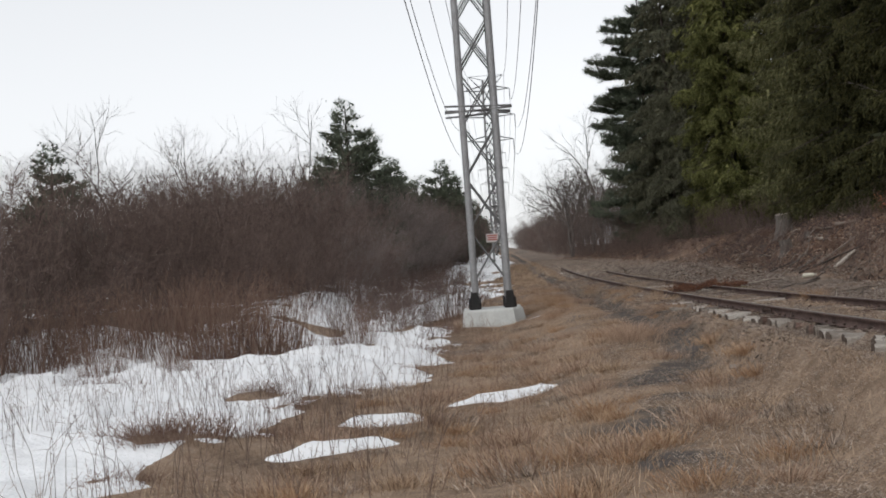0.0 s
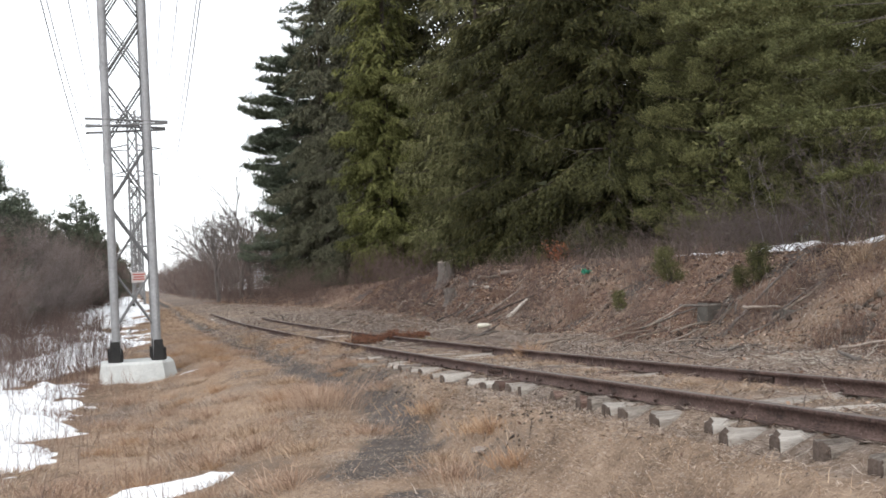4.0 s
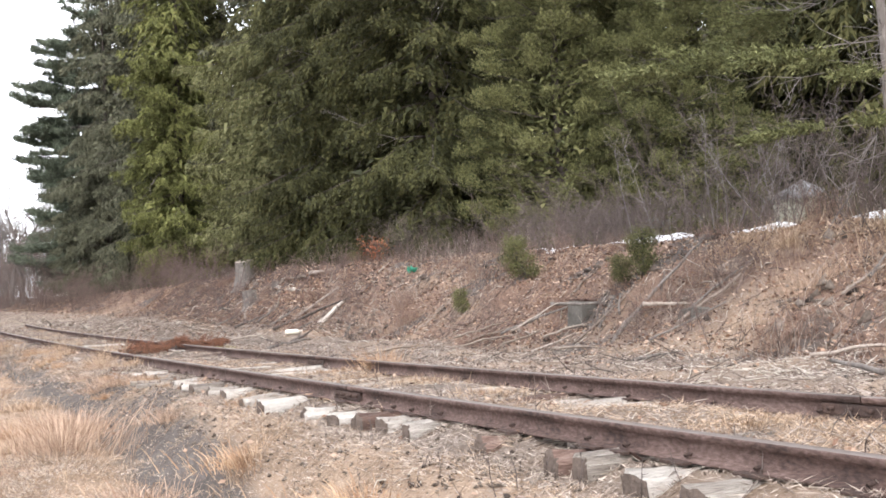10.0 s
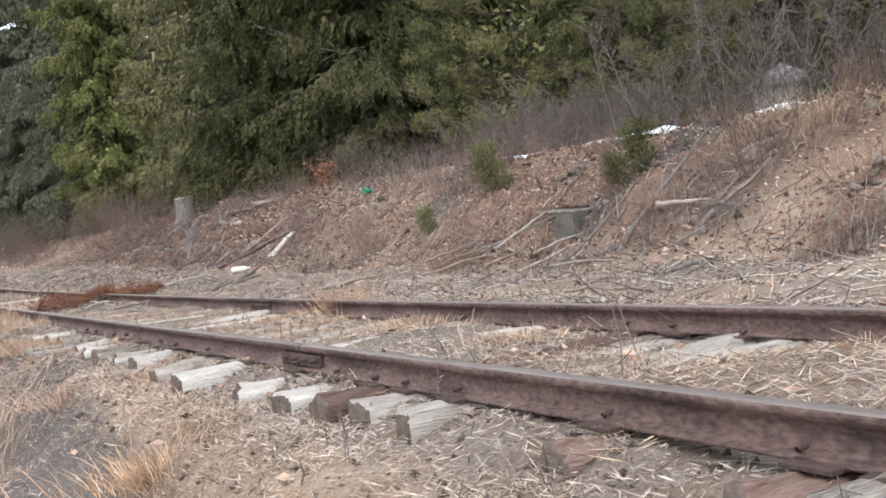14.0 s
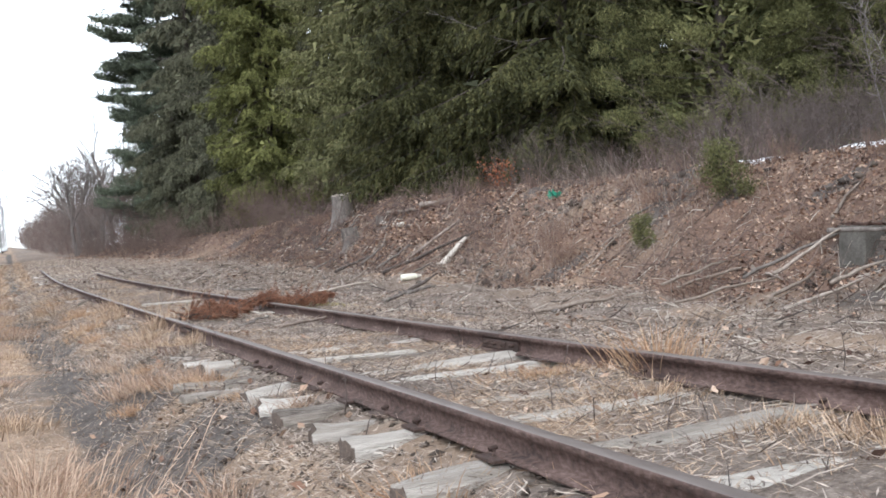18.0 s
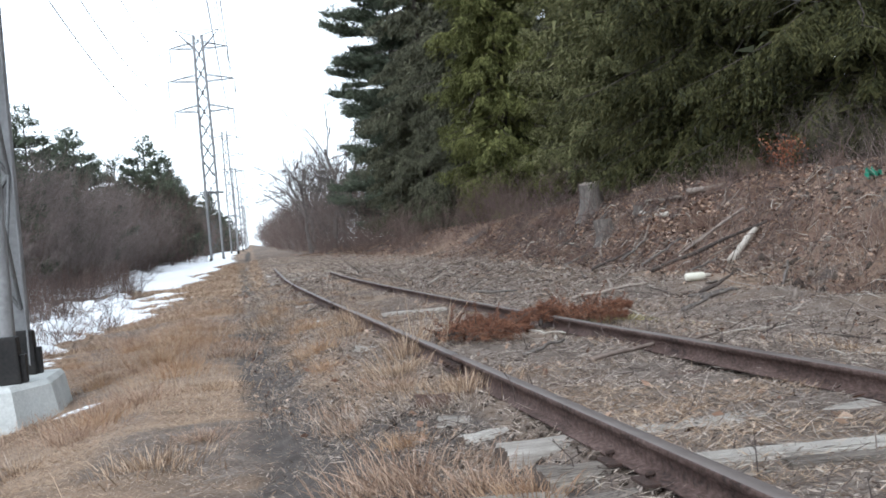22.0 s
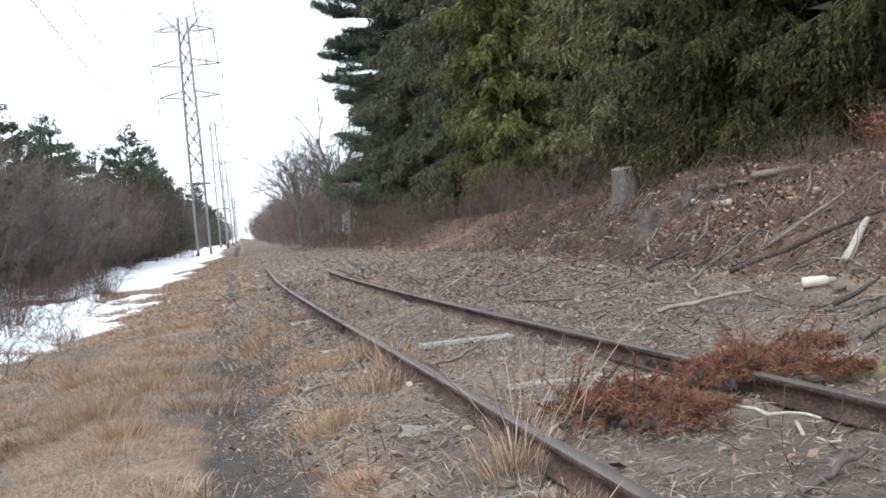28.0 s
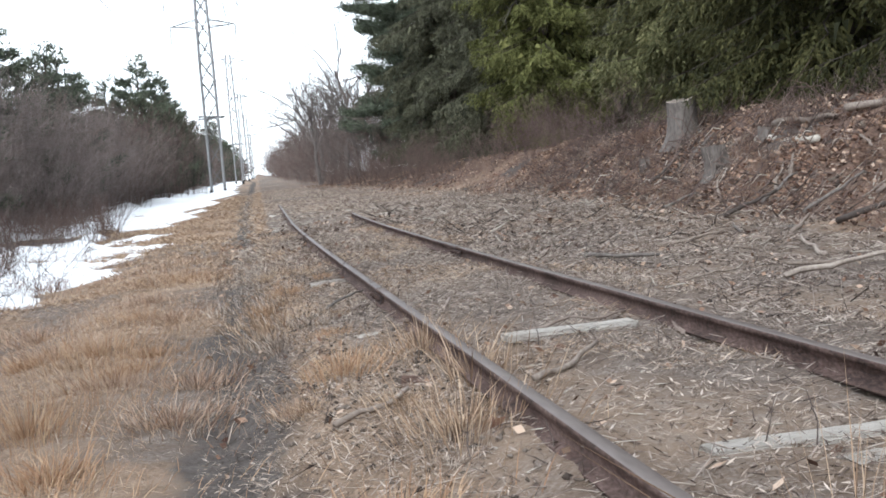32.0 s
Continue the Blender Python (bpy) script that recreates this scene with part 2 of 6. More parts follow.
def tubes(P0, P1, R0, R1, sides=3):
    """Tapered prisms from P0 to P1 (n, 3); returns V, F."""
    P0, P1 = np.asarray(P0, float).reshape(-1, 3), np.asarray(P1, float).reshape(-1, 3)
    n = len(P0)
    d = unit(P1 - P0)
    ref = np.where(np.abs(d[:, 2:3]) > 0.9, np.array([[1.0, 0, 0]]), np.array([[0, 0, 1.0]]))
    u = unit(np.cross(d, ref))
    w = np.cross(d, u)
    a = np.arange(sides) * 2 * np.pi / sides
    ring = u[:, None] * np.cos(a)[None, :, None] + w[:, None] * np.sin(a)[None, :, None]
    R0, R1 = np.broadcast_to(R0, n)[:, None, None], np.broadcast_to(R1, n)[:, None, None]
    V = np.concatenate([P0[:, None] + ring * R0, P1[:, None] + ring * R1], 1).reshape(-1, 3)
    k = np.arange(sides)
    q = np.stack([k, (k + 1) % sides, (k + 1) % sides + sides, k + sides], -1)
    F = (q[None] + (np.arange(n) * 2 * sides)[:, None, None]).reshape(-1, 4)
    return V, F


def merge(*pairs):
    """Joins (V, F) pairs whose faces have the same number of corners."""
    off, Vs, Fs = 0, [], []
    for V, F in pairs:
        Vs.append(V)
        Fs.append(np.asarray(F) + off)
        off += len(V)
    return np.concatenate(Vs), np.concatenate(Fs)


def poly_tube(P, R, sides=6, twist=None, cap=True):
    """One tube along the points P with radii R; returns V and a list of face arrays."""
    P = np.asarray(P, float)
    n = len(P)
    R = np.broadcast_to(R, n)
    t = unit(np.gradient(P, axis=0))
    ref = np.array([1.0, 0, 0]) if np.abs(t[:, 2]).mean() > 0.8 else np.array([0, 0, 1.0])
    u = unit(np.cross(t, ref))
    w = np.cross(t, u)
    a = np.arange(sides) * 2 * np.pi / sides
    V = (P[:, None] + (u[:, None] * np.cos(a)[None, :, None] + w[:, None] * np.sin(a)[None, :, None]) * R[:, None, None]).reshape(-1, 3)
    k = np.arange(sides)
    q = np.stack([k, (k + 1) % sides, (k + 1) % sides + sides, k + sides], -1)
    F = (q[None] + (np.arange(n - 1) * sides)[:, None, None]).reshape(-1, 4)
    caps = [np.array([list(range(sides))[::-1]]), np.array([[v + (n - 1) * sides for v in range(sides)]])] if cap else []
    return V, [F] + caps


def needles3(c, d, length, width, rng):
    """Slim triangles from c along d."""
    n = len(c)
    d = unit(d)
    s = unit(np.cross(d, rng.normal(size=(n, 3))))
    L, W = np.broadcast_to(length, n)[:, None], np.broadcast_to(width, n)[:, None]
    V = np.stack([c - s * W / 2, c + s * W / 2, c + d * L], 1).reshape(-1, 3)
    return V, (np.arange(n) * 3)[:, None] + np.array([[0, 1, 2]])


def blades(base, tip, width, rng):
    """Grass blades: a bent strip of a quad and a triangle each."""
    n = len(base)
    d = tip - base
    side = unit(np.cross(d, rng.normal(size=(n, 3)))) * np.broadcast_to(width, n)[:, None] / 2
    mid = base + d * 0.55 + np.stack([np.zeros(n), np.zeros(n), np.abs(d[:, 2]) * 0.12], -1)
    V = np.stack([base - side, base + side, mid + side * 0.7, mid - side * 0.7, tip], 1).reshape(-1, 3)
    o = (np.arange(n) * 5)[:, None]
    return V, [o + np.array([[0, 1, 2, 3]]), o + np.array([[3, 2, 4]])]


def sprays(c, d, length, width, rng):
    """Flat lozenges from c along d: needle sprays, leaves, chips."""
    n = len(c)
    d = unit(d)
    s = unit(np.cross(d, rng.normal(size=(n, 3))))
    L, W = np.broadcast_to(length, n)[:, None], np.broadcast_to(width, n)[:, None]
    V = np.stack([c, c + d * L * 0.45 + s * W / 2, c + d * L, c + d * L * 0.45 - s * W / 2], 1).reshape(-1, 3)
    return V, (np.arange(n) * 4)[:, None] + np.array([[0, 1, 2, 3]])


def bm_mesh(name, bm, mat):
    me = bpy.data.meshes.new(name)
    bm.to_mesh(me)
    bm.free()
    for m in (mat if isinstance(mat, (list, tuple)) else [mat]):
        me.materials.append(m)
    return me


def part(name, me, parent, label=""):
    ob = new(name, me)
    ob.parent = parent
    if label:
        ob["label"] = label
    return ob


def thing(name, label, category, group="", kind="", data=None, at=None):
    ob = new(name, data)
    if at is not None:
        ob.matrix_world = at
    return tagged(ob, label, category, group, kind)


def box_bm(sx, sy, sz, bevel=0.01, jitter=0.0, rng=None, cuts=0):
    """A box on z = 0, bevelled and a little uneven."""
    bm = bmesh.new()
    bmesh.ops.create_cube(bm, size=1)
    bmesh.ops.transform(bm, matrix=Matrix.Translation((0, 0, sz / 2)) @ Matrix.Diagonal((sx, sy, sz, 1)), verts=bm.verts)
    if cuts:
        bmesh.ops.subdivide_edges(bm, edges=bm.edges[:], cuts=cuts, use_grid_fill=True)
    if bevel:
        bmesh.ops.bevel(bm, geom=[e for e in bm.edges if e.calc_face_angle(0) > 0.5], offset=bevel, segments=2, affect="EDGES", profile=0.6)
    if jitter and rng is not None:
        for v in bm.verts:
            v.co += Vector(rng.normal(size=3)) * jitter
    return bm


# ---- the lie of the land ----
def smooth(a, b, x):
    t = np.clip((np.asarray(x, float) - a) / (b - a), 0, 1)
    return t * t * (3 - 2 * t)


def rail_x(y):
    """Where the rail beside the path runs."""
    y = np.asarray(y, float)
    u = (np.clip(y, 0, 46) - 30) / 20
    return 0.285 - 0.01 * u - 0.097 * u * u + 0.219 * u ** 3 + 0.022 * np.maximum(y - 46, 0) + np.minimum(y, 0) * 0.05


def rail_z(y):
    y = np.asarray(y, float)
    u = (np.clip(y, -8, 42) - 30) / 20
    return 0.118 * u * u - 0.036 * u ** 3 + 0.0085 * np.maximum(y - 42, 0)


LEFT_Y, LEFT_Z = (-40, -10, 0, 8, 20, 35, 60, 110, 200, 400, 3000), (-0.2, -0.35, -0.75, -0.98, -0.92, -0.7, -0.5, 0.15, 0.9, 2.2, 4)
PATH_Y, PATH_Z = (-40, -8, 0, 6, 13, 20, 35, 60, 108, 192, 400, 3000), (-0.1, -0.15, -0.46, -0.62, -0.57, -0.47, -0.42, -0.28, 0.36, 1.0, 2.4, 4.2)


def lump(x, y, s, seed):
    """Smooth value noise in arrays, about -1 to 1."""
    x, y = np.asarray(x, float) / s + seed * 17.3, np.asarray(y, float) / s + seed * 9.1
    xi, yi = np.floor(x), np.floor(y)
    fx, fy = x - xi, y - yi
    fx, fy = fx * fx * (3 - 2 * fx), fy * fy * (3 - 2 * fy)

    def h(a, b):
        v = np.sin(a * 127.1 + b * 311.7 + seed * 74.7) * 43758.5453
        return (v - np.floor(v)) * 2 - 1
    return (h(xi, yi) * (1 - fx) + h(xi + 1, yi) * fx) * (1 - fy) + (h(xi, yi + 1) * (1 - fx) + h(xi + 1, yi + 1) * fx) * fy


def bank_foot(y):
    return np.interp(y, (-20, 8, 15, 19, 33, 45, 60, 80, 110, 200, 3000), (5.6, 5.9, 6.3, 6.7, 7.8, 8.3, 9.0, 8.5, 7.0, 9.0, 60))


def ground_z(x, y):
    x, y = np.asarray(x, float), np.asarray(y, float)
    d = x - rail_x(y)
    zr, zp, zl = rail_z(y), np.interp(y, PATH_Y, PATH_Z), np.interp(y, LEFT_Y, LEFT_Z)
    bed = zr - np.interp(y, (0, 12, 18, 24), (0.155, 0.153, 0.146, 0.138)) + 0.03 * lump(x, y, 0.6, 15) + 0.015 * lump(x, y, 0.22, 16) * smooth(14, 19, y)
    bed = bed + 0.035 * smooth(-0.05, 0.5, lump(x, y, 0.6, 17)) * smooth(0.1, 0.3, d) * smooth(1.35, 1.15, d) * smooth(13, 10, y)
    deep = zr - np.interp(y, (0, 12, 17, 24), (0.262, 0.256, 0.23, 0.185))
    z = bed + (deep - bed) * smooth(-0.05, -0.35, d)
    z = z + (zp - z) * smooth(-0.55, -1.35, d)
    z = z + (zl - zp) * smooth(-2.2, -4.6, d)
    flat = zr - np.interp(y, (0, 15, 30, 50), (0.27, 0.27, 0.44, 0.4))
    z = z + (flat - bed) * smooth(2.2, 3.6, d)
    foot = bank_foot(y)
    top = np.interp(y, (-20, 10, 25, 50, 70, 110, 200), (1.5, 1.5, 1.5, 1.75, 1.45, 0.9, 1.2)) - flat
    rise = np.clip((x - foot) / 3.7, 0, 1)
    z = z + top * (0.45 * rise + 0.55 * rise * rise * (3 - 2 * rise)) + 0.02 * np.maximum(x - foot - 4, 0)
    z = z - 0.03 * np.clip(1 - np.abs(d + 1.3) / 0.35, 0, 1) * smooth(6, 12, y)
    z = z + 0.12 * lump(x, y, 2.3, 3) * smooth(-3.2, -5, d) + (0.15 * lump(x, y, 1.3, 4) + 0.075 * lump(x, y, 0.5, 8)) * smooth(3, 7, d)
    z = z + 0.75 * smooth(-8.8, -11.5, x) * smooth(18, 30, y) * (1 - smooth(60, 95, y))
    for cx, cy, w, h in ((-8.7, 6.0, 1.1, 0.28), (-8.7, 11.7, 0.6, 0.2), (-7.1, 9.8, 0.5, 0.16)):
        z = z + h * np.exp(-((x - cx) / w) ** 2 - ((y - cy) / (w * 0.7)) ** 2)
    near = np.clip(1 - np.hypot(x, y - 15) / 80, 0, 1)
    z = z + near * (0.026 * lump(x, y, 0.45, 5) + 0.013 * lump(x, y, 0.2, 6)) * np.where((d > -0.8) & (d < 2.4), 0.5, 1)
    return z


# ---- ground: one sheet to the horizon ----
def ground_material():
    m = bpy.data.materials.new("rough_ground")
    m.use_nodes = True
    n, l = m.node_tree.nodes, m.node_tree.links
    b = n["Principled BSDF"]
    b.inputs["Roughness"].default_value = 0.95
    b.inputs["Specular IOR Level"].default_value = 0.15
    tc = n.new("ShaderNodeTexCoord")

    def tex(scale, detail=6):
        t = n.new("ShaderNodeTexNoise")
        t.inputs["Scale"].default_value, t.inputs["Detail"].default_value, t.inputs["Roughness"].default_value = scale, detail, 0.65
        l.new(tc.outputs["Object"], t.inputs["Vector"])
        return t.outputs["Fac"]
    big, mid, fine = tex(0.55), tex(4.5), tex(42)

    def ramp(src, stops):
        r = n.new("ShaderNodeValToRGB")
        e = r.color_ramp.elements
        while len(e) < len(stops):
            e.new(0.5)
        for k, (p, c) in enumerate(stops):
            e[k].position, e[k].color = p, (*c, 1)
        l.new(src, r.inputs["Fac"])
        return r.outputs["Color"]

    def blend(fac, a, c):
        x = n.new("ShaderNodeMix")
        x.data_type = "RGBA"
        l.new(fac, x.inputs["Factor"])
        l.new(a, x.inputs["A"])
        l.new(c, x.inputs["B"])
        return x.outputs["Result"]

    def avg(a, c, w=0.5):
        x = n.new("ShaderNodeMix")
        x.data_type = "FLOAT"
        x.inputs["Factor"].default_value = w
        l.new(a, x.inputs["A"])
        l.new(c, x.inputs["B"])
        return x.outputs["Result"]

    def mask(name):
        a = n.new("ShaderNodeAttribute")
        a.attribute_name = name
        edge = n.new("ShaderNodeMath")
        edge.operation = "ADD"
        l.new(a.outputs["Fac"], edge.inputs[0])
        sc = n.new("ShaderNodeMath")
        sc.operation = "MULTIPLY_ADD"
        l.new(avg(mid, fine, 0.4), sc.inputs[0])
        sc.inputs[1].default_value, sc.inputs[2].default_value = 1.6, -0.8
        l.new(sc.outputs[0], edge.inputs[1])
        r = n.new("ShaderNodeMapRange")
        r.inputs["From Min"].default_value, r.inputs["From Max"].default_value = 0.3, 0.7
        l.new(edge.outputs[0], r.inputs["Value"])
        return r.outputs["Result"]
    grain = avg(mid, fine, 0.55)
    straw = ramp(avg(big, grain, 0.6), [(0.37, (0.085, 0.060, 0.043)), (0.48, (0.25, 0.180, 0.130)), (0.59, (0.40, 0.298, 0.218))])
    dirt = ramp(grain, [(0.34, (0.044, 0.038, 0.035)), (0.5, (0.102, 0.086, 0.077)), (0.66, (0.18, 0.155, 0.138))])
    litter = ramp(grain, [(0.34, (0.055, 0.034, 0.027)), (0.5, (0.16, 0.102, 0.077)), (0.64, (0.30, 0.215, 0.162))])
    grey = ramp(grain, [(0.32, (0.055, 0.042, 0.036)), (0.5, (0.165, 0.132, 0.112)), (0.68, (0.35, 0.295, 0.25))])
    col = blend(mask("litter"), straw, litter)
    col = blend(mask("grey"), col, grey)
    col = blend(mask("dirt"), col, dirt)
    l.new(col, b.inputs["Base Color"])
    bp = n.new("ShaderNodeBump")
    bp.inputs["Strength"].default_value, bp.inputs["Distance"].default_value = 0.8, 0.05
    l.new(grain, bp.inputs["Height"])
    l.new(bp.outputs[0], b.inputs["Normal"])
    return m


GROUND = ground_material()


def dirt_mask(x, y):
    """The trodden path and the muddy place where it begins."""
    px = np.interp(y, (-10, 2, 5, 8, 10, 12.5, 16, 22, 35, 60, 200), (-3.6, -3.2, -2.7, -2.05, -1.5, -1.06, -0.98, -0.96, -0.86, -0.6, 2.6))
    px = px + (0.13 * lump(0 * y, y, 1.3, 48) + 0.07 * lump(x, y, 0.35, 49)) * smooth(14, 19, y)
    w = np.interp(y, (-10, 0, 7, 11, 16, 25, 60, 200), (0.4, 0.5, 0.5, 0.34, 0.28, 0.26, 0.22, 0.22))
    s = np.interp(y, (-10, 0, 4, 8, 12, 20, 60), (0.1, 0.25, 0.4, 0.6, 0.85, 1.05, 1.0))
    return np.exp(-((x - px) / (w * 1.25)) ** 2) * (s + 0.4 * lump(x, y, 0.9, 41) + 0.35 * lump(x, y, 0.3, 47)) + 0.5 * smooth(0.1, 0.6, lump(x, y, 1.4, 42) + 0.5 * lump(x, y, 0.5, 43)) * smooth(-4.6, -3.4, x) * smooth(-0.5, -1.2, x) * smooth(0.5, 3, y) * smooth(13, 9, y) + 0.3 * np.exp(-((x + 1.1) / 0.4) ** 2 - ((y - 12.5) / 2.0) ** 2)


def bare_shoulder(x, y):
    """Dark bare earth between the path and the ties."""
    d = x - rail_x(y)
    return 0.8 * smooth(-0.3, 0.3, lump(x, y, 0.8, 88) + 0.5 * lump(x, y, 0.3, 89) + 0.15) * smooth(-1.5, -1.1, d) * smooth(-0.1, -0.3, d) * smooth(12, 15, y) * smooth(22, 18.5, y)


def worn_verge(x, y):
    """Where the verge is trodden grey and short, between the tufts of straw."""
    keep = np.exp(-((x + 2.3) / 0.6) ** 2 - ((y - 32) / 6.0) ** 2)
    return np.clip(smooth(-0.35, 0.45, lump(x, y, 1.7, 86) + 0.5 * lump(x, y, 0.55, 87)) * smooth(15, 21, y) - keep, 0, 1)


def ground_sheet():
    xs = np.unique(np.concatenate([np.arange(-7, 10.01, 0.11), np.arange(-24, -7, 0.35), np.arange(10, 26, 0.35), np.geomspace(26, 2500, 26), -np.geomspace(24, 2500, 26)]))
    ys = np.unique(np.concatenate([np.arange(-4, 34, 0.11), np.arange(34, 60, 0.3), np.arange(60, 130, 1.0), np.geomspace(130, 3000, 30), -np.geomspace(4, 2500, 22)]))
    X, Y = np.meshgrid(xs, ys)
    Z = ground_z(X, Y)
    nx, ny = len(xs), len(ys)
    i = (np.arange(ny - 1)[:, None] * nx + np.arange(nx - 1)[None]).ravel()
    me = fast_mesh("ground", np.stack([X, Y, Z], -1).reshape(-1, 3), [np.stack([i, i + 1, i + nx + 1, i + nx], -1)], [GROUND], smooth=True)
    d = X - rail_x(Y)
    foot = bank_foot(Y)
    for name, val in (("dirt", dirt_mask(X, Y) + bare_shoulder(X, Y) + 0.75 * smooth(0.25, 0.65, lump(X, Y, 1.2, 44) + 0.3 * lump(X, Y, 0.4, 46)) * smooth(-1.5, 0.5, X - foot)),
                      ("litter", smooth(-1.2, 0.8, X - foot) * 0.85 + (0.35 * lump(X, Y, 2.4, 12) + 0.25 * lump(X, Y, 0.8, 45)) * (X > foot - 1)),
                      ("grey", np.clip(smooth(-0.9, -0.3, d) * 0.62 * smooth(0.6, -0.8, X - foot) + (0.3 + 0.3 * (X > foot)) * lump(X, Y, 1.7, 13) * (d > -1), 0, 1) + 0.28 * smooth(-5, -7, d) + 0.75 * worn_verge(X, Y) * (d < -0.9))):
        a = me.attributes.new(name, "FLOAT", "POINT")
        a.data.foreach_set("value", val.ravel().astype(np.float32))
    tagged(new("ground", me), "rough dry-grass ground rising to a leaf-covered bank", "ground", kind="structure")


ground_sheet()


# ---- railway track ----
rng = np.random.default_rng(4)
GAUGE = 1.507


def sweep(profile, ys, dx, mats, name, dz=0.0, fm=None):
    """A profile of (across, up) points drawn along the track."""
    pr = np.array(profile)
    k, n = len(pr), len(ys)
    x0, z0 = rail_x(ys) + dx, rail_z(ys) + dz
    V = np.stack([x0[:, None] + pr[None, :, 0], np.repeat(ys[:, None], k, 1), z0[:, None] + pr[None, :, 1]], -1).reshape(-1, 3)
    a = np.arange(k)
    q = np.stack([a, a + k, (a + 1) % k + k, (a + 1) % k], -1)
    F = (q[None] + (np.arange(n - 1) * k)[:, None, None])
    if fm is None:
        groups, idx = [F.reshape(-1, 4)], [0]
    else:
        groups, idx = [F[:, a[np.array(fm) == g]].reshape(-1, 4) for g in (0, 1)], [0, 1]
    caps = [np.array([list(range(k))[::-1]]), np.array([[v + (n - 1) * k for v in range(k)]])]
    return fast_mesh(name, V, groups + caps, mats, idx + [0, 0])


RAIL_H = 0.132
HALF = [(0.032, -0.003), (0.034, -0.013), (0.032, -0.031), (0.010, -0.041), (0.008, -0.105), (0.056, -0.121), (0.058, -RAIL_H)]
PROFILE = [(-x, z) for x, z in HALF[::-1]] + [(-0.026, 0.0), (0.026, 0.0)] + HALF
TOPFACE = [0] * len(PROFILE)
for k in (6, 7, 8):
    TOPFACE[k] = 1
track = thing("railway_track", "disused railway track, rusted rails on rotten grey ties", "railway track", kind="structure")
JOINTS = {0: (-6.0, 0.6, 10.5, 20.6, 30.7, 40.8, 60.5), 1: (-6.0, 6.3, 15.8, 24.6, 34.8, 48.5)}
for side, dx in ((0, 0.0), (1, GAUGE)):
    js = JOINTS[side]
    for a, b in zip(js[:-1], js[1:]):
        ys = np.linspace(a + 0.006, b - 0.006, max(4, int((b - a) / 0.5)))
        part("rail", sweep(PROFILE, ys, dx, [RUST, RAILTOP], "rail", fm=TOPFACE), track)
    for j in js[1:-1]:
        for s in (-1, 1):
            bar = [(s * 0.010, -0.045), (s * 0.031, -0.051), (s * 0.026, -0.071), (s * 0.031, -0.096), (s * 0.044, -0.110), (s * 0.010, -0.108)]
            fp = part("fishplate", sweep(bar[::s], np.linspace(j - 0.31, j + 0.31, 4), dx, [IRON], "fishplate"), track, "rusty bolted joint bar")
            for o in (-0.22, -0.08, 0.08, 0.22):
                y = j + o
                c = np.array([rail_x(y) + dx + s * 0.027, y, rail_z(y) - 0.074])
                V, F = tubes([c], [c + np.array([s * 0.035, 0, 0])], 0.015, 0.013, 6)
                part("bolt", fast_mesh("bolt", V, [F, np.array([[6, 7, 8, 9, 10, 11]])], [IRON]), fp)


def tie_mesh(seed, red):
    r = np.random.default_rng(seed)
    L, W, H = 2.42 + r.uniform(-0.08, 0.08), 0.222 + r.uniform(-0.03, 0.02), 0.18
    bm = bmesh.new()
    bmesh.ops.create_cube(bm, size=1)
    bmesh.ops.transform(bm, matrix=Matrix.Diagonal((L, W, H, 1)), verts=bm.verts)
    long_edges = [e for e in bm.edges if abs(e.verts[0].co.x - e.verts[1].co.x) > 1]
    bmesh.ops.subdivide_edges(bm, edges=long_edges, cuts=13, use_grid_fill=True)
    cross = [e for e in bm.edges if abs(e.verts[0].co.y - e.verts[1].co.y) > 0.1]
    bmesh.ops.subdivide_edges(bm, edges=cross, cuts=5, use_grid_fill=True)
    worn = r.uniform(0.6, 1.3)
    split = r.uniform(-0.06, 0.06)
    tilt = r.normal() * 0.04
    wave = r.uniform(0, 6.283, 3)
    for v in bm.verts:
        x, y, z = v.co
        edge = abs(abs(y) - W / 2) < 1e-4
        end = max(0, abs(x) - L / 2 + 0.3) / 0.3
        if z > 0:
            v.co.z += r.normal() * 0.002 + tilt * y + 0.006 * worn * math.sin(x * 5 + wave[0]) - 0.024 * worn * (abs(y) * 2 / W) ** 4
            if abs(y - split) < 0.02:
                v.co.z -= 0.006 * worn
            v.co.z -= 0.02 * end * worn * (0.5 + 0.5 * math.sin(y * 30 + wave[1]))
        if edge:
            v.co.y -= math.copysign(0.008 + 0.012 * worn * abs(math.sin(x * 7 + wave[2])) + abs(r.normal()) * 0.003, y)
        if abs(abs(x) - L / 2) < 1e-4:
            v.co.x -= math.copysign(r.uniform(0, 0.02) * worn + 0.03 * worn * (0.5 + 0.5 * math.sin(y * 22 + wave[2])), x)
    bmesh.ops.bevel(bm, geom=[e for e in bm.edges if e.calc_face_angle(0) > 0.9], offset=0.012, segments=2, affect="EDGES", profile=0.6)
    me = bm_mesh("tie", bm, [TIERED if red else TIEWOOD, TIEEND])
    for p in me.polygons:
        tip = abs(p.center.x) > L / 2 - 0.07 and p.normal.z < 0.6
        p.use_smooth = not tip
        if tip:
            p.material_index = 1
    return me


